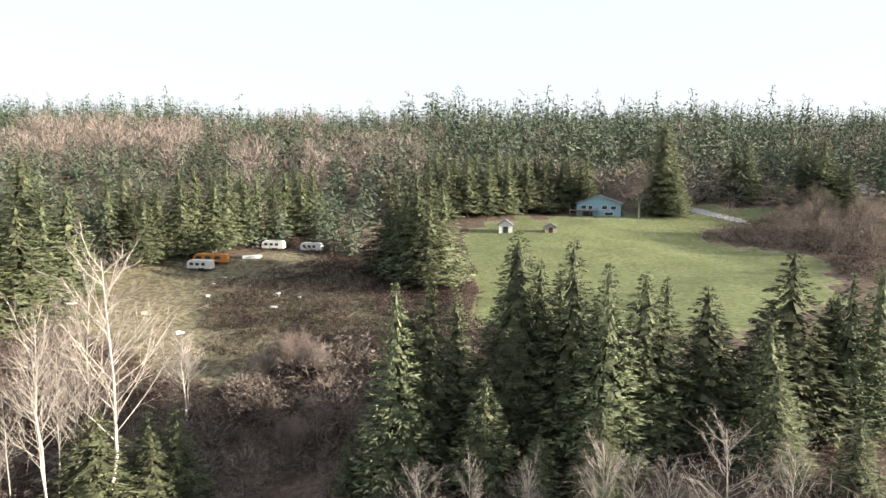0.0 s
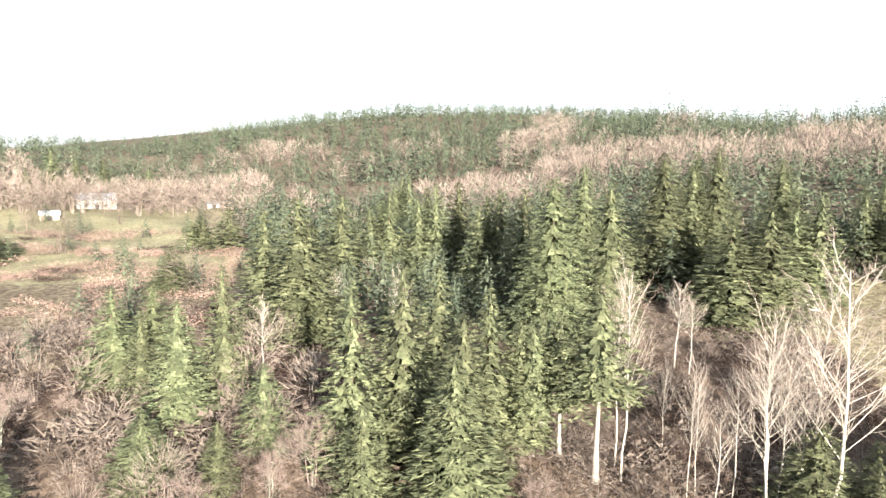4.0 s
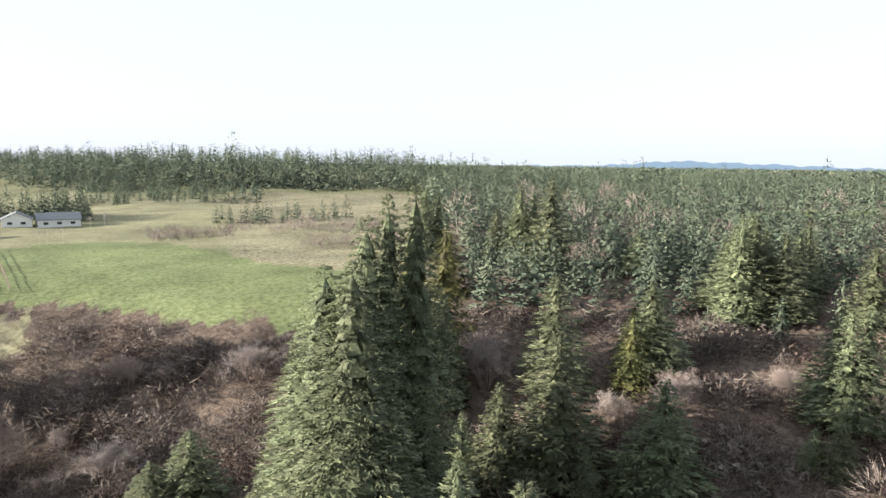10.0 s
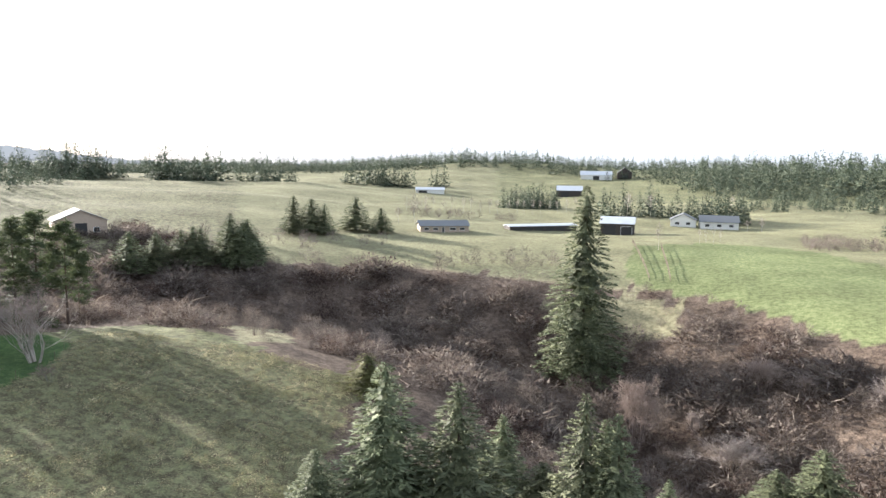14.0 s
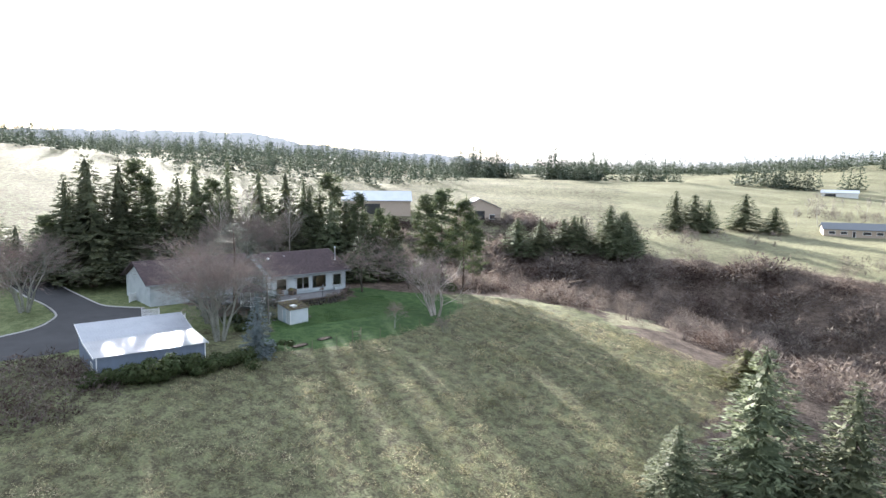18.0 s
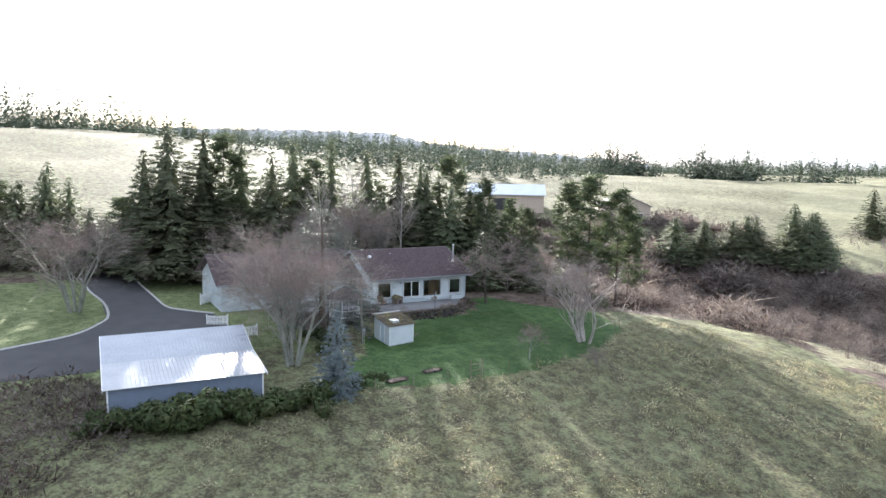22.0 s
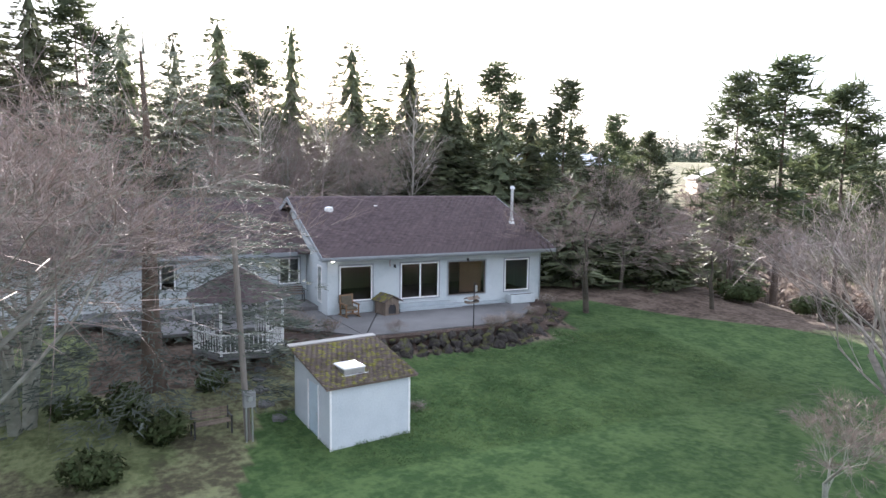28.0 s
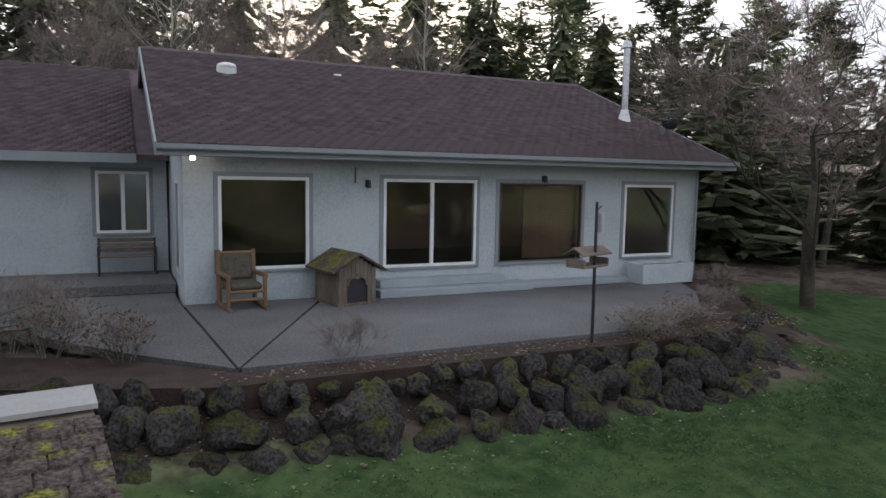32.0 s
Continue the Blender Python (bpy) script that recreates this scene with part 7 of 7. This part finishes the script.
# raised beds of stones and weeds on the lawn
for x, y, lx, ly in ((53.3, -53.4, 0.9, 2.0), (54.4, -57.6, 0.8, 1.9)):
    z = ground_z(x, y)
    b = thing("raised_bed", pose(x, y, z, 0, 0, 10), "stone-edged garden bed with dry weeds", "garden bed")
    part("soil", box(-lx / 2, -ly / 2, -0.1, lx / 2, ly / 2, 0.1, 0.03), MULCH, b)
    r5 = np.random.default_rng(int(x * 10))
    for k in range(18):
        a = 6.283 * k / 18
        shared("edge_stone", BOULDERS[k % 7], b, Matrix.Translation((lx / 2 * 1.1 * math.cos(a), ly / 2 * 1.1 * math.sin(a), 0.04)) @ Euler(r5.uniform(0, 6, 3)).to_matrix().to_4x4() @ Matrix.Scale(r5.uniform(0.16, 0.28), 4))

LEAFY = material("evergreen_leaves", [(0.03, 0.042, 0.016), (0.055, 0.07, 0.028), (0.085, 0.095, 0.042)], 0.8, 0.8, 0, 8, vary=0.35, island=True, thin=0.2, spec=0.15)
FLOWER = material("bramble_leaves", [(0.09, 0.05, 0.03), (0.13, 0.09, 0.05), (0.1, 0.11, 0.05)], 0.8, 0.7, 0, 8, vary=0.3, island=True, thin=0.2)


def leaf_bush(seed, n, size=0.085):
    """A rounded bush of single leaves on a hidden mass of stems, about one unit high and wide."""
    r = np.random.default_rng(seed)
    v, f = [], []
    lobes = [(r.normal(0, 0.28), r.normal(0, 0.28), r.uniform(0.3, 0.6), r.uniform(0.25, 0.42)) for _ in range(9)]
    for i in range(n):
        cx, cy, cz, cr = lobes[i % 9]
        d = r.normal(size=3)
        d /= np.linalg.norm(d)
        p = np.array((cx, cy, cz)) + d * cr * r.uniform(0.6, 1.05)
        p[2] = abs(p[2])
        t = np.cross(d, r.normal(size=3))
        t /= np.linalg.norm(t) + 1e-9
        b = np.cross(d, t) + d * r.uniform(-0.5, 0.8)
        s = size * r.uniform(0.6, 1.3)
        k = len(v)
        v.extend((p - t * s * 0.45, p - b * s, p + t * s * 0.45, p + b * s))
        f.append((k, k + 1, k + 2, k + 3))
    return np.array(v, np.float32), np.array(f)


BUSH = [leaf_bush(300 + k, 1500) for k in range(3)]
BUSH_ME = [raw_mesh("foliage", b[0], b[1], LEAFY) for b in BUSH]
BUSH_RED = [raw_mesh("foliage", *leaf_bush(310 + k, 700, 0.03), FLOWER) for k in range(3)]


def put_bush(name, me, x, y, h, w, label, z=None, bare=False):
    b = thing(name, Matrix.Translation((x, y, ground_z(x, y) - 0.1 if z is None else z)) @ Matrix.Rotation(rng.uniform(0, 6.28), 4, "Z") @ Matrix.Diagonal((w, w, h, 1)), label, "bush", "garden bushes")
    shared("foliage", me, b)
    shared("stem", SHRUBS[0][0][1], b, Matrix.Diagonal((0.16 / max(w, 0.1), 0.16 / max(w, 0.1), 0.18, 1)) if not bare else Matrix.Diagonal((0.26, 0.26, 0.2, 1)))
    if bare:
        shared("crown", SHRUBS[0][1][1], b, Matrix.Diagonal((0.26, 0.26, 0.2, 1)))


for i, (x, y, h, w) in enumerate(((51.4, -31.0, 2.0, 2.4), (50.9, -33.6, 2.6, 3.0), (50.6, -36.3, 2.9, 3.2), (50.8, -38.6, 2.4, 2.8), (51.2, -41.0, 2.1, 2.6), (50.2, -43.4, 2.0, 2.8), (51.6, -45.6, 1.8, 2.4), (50.0, -39.6, 1.5, 2.2), (49.8, -35.0, 1.6, 2.2), (51.8, -29.0, 1.7, 2.2), (53.0, -49.8, 1.5, 2.0))):
    put_bush("evergreen_bush", BUSH_ME[i % 3], x, y, h, w, "dense evergreen bush against the workshop")
for i, (x, y, h, w) in enumerate(((66.3, -52.5, 1.3, 1.5), (68.4, -51.2, 1.6, 1.7), (64.2, -50.6, 1.2, 1.4), (70.2, -54.6, 1.0, 1.2), (82.5, -84.5, 2.0, 2.6), (85.5, -87.5, 2.6, 3.0), (79.5, -88.0, 1.8, 2.6), (88.5, -84.0, 2.4, 2.8), (75.5, -90.5, 1.8, 2.6), (83.5, -80.5, 1.6, 2.0), (90.5, -79.0, 2.4, 2.6), (72.0, -93.0, 1.7, 2.4))):
    put_bush("evergreen_bush", BUSH_ME[i % 3], x, y, h, w, "dark evergreen bush in the shade of the trees")
for x, y, h, w in ((73.9, -60.6, 1.0, 1.0), (74.6, -59.6, 1.2, 1.1), (76.2, -59.4, 1.3, 0.9), (72.5, -68.8, 0.8, 1.1), (73.1, -70.4, 0.7, 1.0), (74.3, -72.4, 0.7, 0.9), (76.6, -75.0, 0.8, 0.9), (65.9, -61.6, 0.5, 0.7)):
    put_bush("garden_shrub", BUSH_RED[int(x * 10) % 3], x, y, h, w, "half-bare reddish garden shrub", -0.15 if x > 71 else None, True)
for x, y, h in ((72.9, -63.6, 1.1), (72.6, -69.2, 0.9), (75.8, -58.9, 1.6), (49.8, -74.3, 2.7)):
    put_tree("bare_shrub", SHRUBS[int(x) % 3], x, y, h, 5, 1.1, rng.uniform(0, 6.28), "leafless many-stemmed garden shrub", "shrub", "bare shrubs")


draped("soil_bank", fine([(73.2, -57.8), (71.7, -60.3), (71.35, -62.5), (71.25, -66), (71.25, -69.3), (71.9, -71.5), (73.5, -73.8), (75.9, -75.9), (77, -75.4), (74, -72.6), (72.6, -70), (72.5, -62.3), (73.6, -60.2), (74.2, -58.2)]), MULCH, 0.06, 0.4, "dark soil bank between the mossy boulders", "soil")


# ---- farms and houses round about ----
ROOF_GREY = plain("grey_roofing", (0.16, 0.17, 0.18), 0.8)
ROOF_LIGHT = material("pale_metal_roof", [(0.45, 0.48, 0.52), (0.58, 0.6, 0.63)], 0.3, 0.45, 0.05, 8, metal=0.3)
WHITE_WALL = plain("white_siding", (0.7, 0.69, 0.66), 0.7)
TIMBER = plain("dark_barn_boards", (0.06, 0.05, 0.045), 0.85)
BLUE = plain("sky_blue_siding", (0.22, 0.36, 0.46), 0.7)
TAN = plain("tan_siding", (0.42, 0.34, 0.27), 0.8)
ORANGE = plain("orange_paint", (0.5, 0.2, 0.05), 0.5)


def building(name, x, y, yaw, w, d, wall, rise, wall_mat, roof_mat, label, category, bays=(), sink=0.5, ridge="x", eaves=0.5, split=0):
    """A gabled building, its front towards its own -y. bays: (left, right, low, high, kind) in the front."""
    z = min(ground_z(x + a, y + b) for a in (-w / 3, w / 3) for b in (-d / 3, d / 3))
    h = thing(name, Matrix.Translation((x, y, z)) @ Matrix.Rotation(radians(yaw), 4, "Z"), label, category)
    a, b = w / 2, d / 2
    part("wall", box(-a, -b, -sink, a, b, wall), wall_mat, h)
    if ridge == "x":
        part("gable", prism([(-b, wall), (b, wall), (0, wall + rise)], "x", -a, a), wall_mat, h)
        for s in (-1, 1):
            k = rise / b
            part("roof", prism([(s * (b + eaves), wall - k * eaves + 0.02), (0, wall + rise + 0.02), (0, wall + rise + 0.24), (s * (b + eaves), wall - k * eaves + 0.2)], "x", -a - eaves, a + eaves), roof_mat, h)
    else:
        part("gable", prism([(-a, wall), (a, wall), (0, wall + rise)], "y", -b, b), wall_mat, h)
        for s in (-1, 1):
            k = rise / a
            part("roof", prism([(s * (a + eaves), wall - k * eaves + 0.02), (0, wall + rise + 0.02), (0, wall + rise + 0.24), (s * (a + eaves), wall - k * eaves + 0.2)], "y", -b - eaves, b + eaves), roof_mat, h)
    for l, r, lo, hi, kind in bays:
        if kind == "open":
            # no opening is cut: a dark slab on the wall paints the interior shade
            part("doorway", box(l, -b - 0.06, lo, r, -b + 0.02, hi), DARK, h)
        else:
            f = part("window" if kind == "window" else "door", box(l, -b - 0.05, lo, r, -b + 0.02, hi), WHITE, h)
            part("pane", box(l + 0.1, -b - 0.07, lo + 0.1, r - 0.1, -b - 0.03, hi - 0.1), DARK, f)
    return h


WIN = "window"
building("barn", 4, -306, -178, 13, 12, 5.2, 2.2, TIMBER, ROOF_LIGHT, "dark board barn with a pale metal roof", "barn", [(-5.5, -0.5, 0, 4.4, "open"), (1.5, 6.0, 0, 4.2, "door")])
building("open_shed", 36, -304, -142, 31, 6, 2.4, 0.5, TIMBER, ROOF_LIGHT, "long low open-fronted farm shed", "shed", [(-14 + 5 * k, -10 + 5 * k, 0, 2.0, "open") for k in range(6)])
building("bungalow", 67.5, -268.5, -151, 19, 9, 2.6, 1.7, TAN, ROOF_GREY, "low grey-roofed bungalow on the pasture", "house", [(-8, -6, 0.9, 2.0, WIN), (-4.5, -2.5, 0.9, 2.0, WIN), (-1, 0, 0, 2.1, "door"), (2, 4.5, 0.9, 2.0, WIN), (6, 8, 0.9, 2.0, WIN)])
building("farmhouse", -21, -349, -180, 11, 9, 3.2, 2.6, WHITE_WALL, ROOF_GREY, "white farmhouse with dark roof", "house", [(-3.5, -1.5, 0.9, 2.2, WIN), (1.2, 3.2, 0.9, 2.2, WIN)], ridge="y")
building("farmhouse", -36, -348, -176, 16, 9, 3.2, 2.4, WHITE_WALL, ROOF_GREY, "long white farm building with dark roof", "house", [(-6, -4, 0.9, 2.2, WIN), (-1, 1, 0.9, 2.2, WIN), (4, 6, 0.9, 2.2, WIN)])
building("barn", 60, -522, -172, 18, 14, 5, 3, TIMBER, ROOF_LIGHT, "blue-grey roofed barn among conifers", "barn", [(-6, 0, 0, 4, "open")])
building("barn", 66, -716, -172, 30, 14, 5, 3.5, WHITE_WALL, ROOF_LIGHT, "distant pale farm building", "barn", [(-3, 3, 0, 4, "open")])
building("barn", 40, -730, -172, 14, 12, 6, 5, TIMBER, ROOF_GREY, "distant dark gabled barn", "barn", [(-3, 3, 0, 4, "open")], ridge="y")
building("barn", 152, -478, -160, 20, 9, 3, 1.4, WHITE_WALL, ROOF_LIGHT, "long pale field barn", "barn", [(-8, -2, 0, 2.4, "open")])
building("arena_barn", 172, -146, -125, 22, 18, 4.6, 2.6, TAN, ROOF_LIGHT, "large barn with a bright metal roof", "barn", [(-4, 1, 0, 3.6, "open")])
building("barn", 150, -172, -125, 14, 12, 4.4, 3.0, TAN, ROOF_GREY, "grey gabled barn with an open doorway", "barn", [(-1.6, 1.6, 0, 3.6, "open"), (3.2, 5, 0.8, 2.4, WIN), (-5, -3.2, 0.8, 2.4, WIN)], ridge="y")
blue = building("blue_house", 56, 231, -20, 15, 11, 4.4, 2.6, BLUE, ROOF_GREY, "two-level sky-blue house above the meadow", "house", [(-6, -4.2, 2.4, 3.8, WIN), (-3.6, -2, 2.4, 3.8, WIN), (1, 3, 2.4, 3.8, WIN), (4, 6, 2.4, 3.8, WIN), (-5.5, -2, 0, 1.6, "open"), (2, 5, 0.3, 1.6, WIN)], ridge="y")
part("deck", box(-10, -8, 1.9, 0, -5.6, 2.15), OLD_WOOD, blue)
for k in range(5):
    part("deck_post", box(-9.8 + k * 2.3, -7.9, -0.5, -9.6 + k * 2.3, -7.7, 3.0), OLD_WOOD, blue)
building("garden_shed", 17.6, 205, -10, 4.2, 4, 2.6, 1.4, WHITE_WALL, ROOF_GREY, "small pale shed on the meadow", "shed", [(-0.8, 0.8, 0, 2, "open")], ridge="y")
building("garden_shed", 31, 201, -10, 3.4, 3, 1.8, 1.0, TAN, ROOF_GREY, "small tan shed on the meadow", "shed", [(-0.6, 0.6, 0, 1.6, "open")], ridge="y")
building("white_house", 160, 240, -35, 11, 8, 4, 2.4, WHITE_WALL, ROOF_GREY, "white house half hidden by firs", "house", [(-4, -2, 1, 2.4, WIN), (1, 3, 1, 2.4, WIN)], ridge="y")
building("farmhouse", -394, 68, 85, 17, 11, 4.5, 3, WHITE_WALL, ROOF_LIGHT, "white farmhouse on the western hill", "house", [(-6, -4, 1, 2.6, WIN), (-1, 1, 0, 2.2, "door"), (3, 5, 1, 2.6, WIN)])
building("garden_shed", -350, 41, 85, 7, 5, 2.6, 1.3, TAN, ROOF_LIGHT, "small shed below the western farmhouse", "shed", [(-1, 1, 0, 2, "open")])
building("garden_shed", -372, 118, 80, 6, 4, 2.4, 1.0, WHITE_WALL, ROOF_GREY, "small pale shed on the western hill", "shed", [(-1, 1, 0, 2, "open")])
building("clearing_shed", -90.7, 144.5, 20, 6.5, 4.5, 2.4, 1.2, WHITE_WALL, TAN, "pale shed with a tan roof at the clearing's edge", "shed", [(-1, 1, 0, 2, "open")])


def camper(x, y, yaw, L, label, name="camper", mat=None, tall=2.1):
    c = thing(name, Matrix.Translation((x, y, ground_z(x, y))) @ Matrix.Rotation(radians(yaw), 4, "Z"), label, "camper", "abandoned vehicles")
    mat = mat or WHITE_WALL
    part("body", prism([(-L / 2, 0.5), (L / 2, 0.5), (L / 2, tall + 0.2), (L / 2 - 0.3, tall + 0.5), (-L / 2 + 0.6, tall + 0.5), (-L / 2, tall - 0.2)], "y", -1.15, 1.15), mat, c)
    for k in range(3):
        part("window", box(-L / 2 + 0.8 + k * (L - 1.6) / 3, -1.19, 1.3, -L / 2 + 0.8 + (k + 0.6) * (L - 1.6) / 3, -1.14, 2.0), DARK, c)
    for s in (-1, 1):
        for xx in (0.3, 1.1):
            part("wheel", tube((xx, s * 1.0, 0.36), (xx, s * 1.2, 0.36), 0.36, sides=12), DARK, c)
    part("hitch", tube((-L / 2, 0, 0.5), (-L / 2 - 1.0, 0, 0.45), 0.06), DARK, c)


camper(-75.4, 180.5, 25, 7.0, "faded cream camper trailer in the clearing")
camper(-67.6, 171.2, -15, 6.4, "white camper trailer in the clearing")
camper(-51.6, 188, -12, 6.2, "white camper trailer beside the trees")
camper(-41.0, 187.6, -20, 6.0, "white camper trailer with grey stripe")
camper(-66.0, 176, -8, 9.0, "rusty orange old bus", "old_bus", ORANGE, 2.0)
boat = thing("small_boat", pose(-56.2, 179.5, ground_z(-56.2, 179.5), 0, 0, 10), "upturned white boat in the grass", "boat")
part("hull", prism([(-2.4, 0.1), (2.2, 0.1), (2.7, 0.7), (1.8, 0.95), (-2.4, 0.85)], "y", -0.8, 0.8), WHITE_WALL, boat)
for i in range(12):
    x, y = -72 + rng.uniform(0, 34), 128 + rng.uniform(0, 44)
    j = thing("scrap_heap", pose(x, y, ground_z(x, y), 0, 0, rng.uniform(0, 360)), "pale discarded household junk in the grass", "junk", "scattered junk")
    part("scrap", box(-0.6, -0.4, 0, 0.6, 0.4, rng.uniform(0.3, 0.8), 0.08), (WHITE_WALL, DARK, TAN)[i % 3], j)
    part("scrap", box(0.2, -0.7, 0, 1.1, 0.1, rng.uniform(0.2, 0.5), 0.05), (WHITE_WALL, STEEL)[i % 2], j)

draped("gravel_lane", fine([(80, 236), (86, 230.5), (92, 219), (97, 208), (101, 209), (97, 222), (91, 234), (85, 241)]), KERB, 0.12, 1.0, "pale gravel lane beside the meadow", "lane")
pw = thing("power_line", pose(0, 0, 0), "two thin power wires strung across the ravine", "wire")
for dz in (0, 1.1):
    bm = bmesh.new()
    A, B = Vector((-75, 34, 2 + dz)), Vector((85, 66, 8 + dz))
    prev = None
    for k in range(21):
        p = A.lerp(B, k / 20) - Vector((0, 0, 5 * (1 - (k / 10 - 1) ** 2)))
        if prev is not None:
            tube(prev, p, 0.008, sides=3, bm=bm)
        prev = p
    part("wire", bm, DARK, pw)
for x, y, h in ((112, 222, 9), (-352, 92, 9), (-330, 30, 8)):
    p = thing("power_pole", pose(x, y, ground_z(x, y)), "wooden power pole with a short crossarm", "pole", "power poles")
    part("shaft", tube((0, 0, -0.5), (0, 0, h), 0.16, 0.1), OLD_WOOD, p)
    part("crossarm", box(-1.1, -0.06, h - 0.9, 1.1, 0.06, h - 0.75), OLD_WOOD, p)


# ---- hazy ridges on the horizon ----
def ridge(name, colour, knots, label, rough=0.0, far=3900.0):
    m = bpy.data.materials.new("painted_haze_glow")
    m.use_nodes = True
    n, l = m.node_tree.nodes, m.node_tree.links
    n.clear()
    # the haze is painted: one flat pale glow instead of a lit surface
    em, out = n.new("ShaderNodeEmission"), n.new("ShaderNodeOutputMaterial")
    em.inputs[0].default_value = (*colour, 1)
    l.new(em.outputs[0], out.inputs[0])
    r = np.random.default_rng(len(knots))
    az = np.arange(knots[0][0], knots[-1][0], 0.06)
    el = np.interp(az, [k[0] for k in knots], [k[1] for k in knots]) + rough * np.where(np.arange(len(az)) % 2, r.uniform(0, 1, len(az)), r.uniform(-0.6, 0.2, len(az))) + 0.05 * np.sin(az * 2.1) + 0.03 * np.sin(az * 5.3)
    x, y = -22 - far * np.sin(np.radians(az)), -10 + far * np.cos(np.radians(az))
    top, low = 24 + far * np.tan(np.radians(el)), np.full(len(az), -160.0)
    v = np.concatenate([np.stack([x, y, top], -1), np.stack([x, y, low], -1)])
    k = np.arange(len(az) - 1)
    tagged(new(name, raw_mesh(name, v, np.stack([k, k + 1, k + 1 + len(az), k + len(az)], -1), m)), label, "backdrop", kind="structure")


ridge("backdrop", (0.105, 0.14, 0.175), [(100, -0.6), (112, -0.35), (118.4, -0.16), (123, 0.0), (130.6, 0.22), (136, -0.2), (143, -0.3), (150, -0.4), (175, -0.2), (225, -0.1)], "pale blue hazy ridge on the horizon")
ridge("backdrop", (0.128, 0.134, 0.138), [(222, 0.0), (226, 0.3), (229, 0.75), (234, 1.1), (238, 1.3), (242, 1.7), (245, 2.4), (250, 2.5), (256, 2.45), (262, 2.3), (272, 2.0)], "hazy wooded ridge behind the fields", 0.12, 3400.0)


# ---- roof shingles of the house ----
shingles(house, 77.2, 3.215, 84.55, 6.09, -75.95, -61.25, 0.145, 0.31, TAB, 290)
shingles(house, 81.28, 3.1, 88.05, 5.97, -61.0, -43.3, 0.145, 0.31, TAB, 0, seed=9)
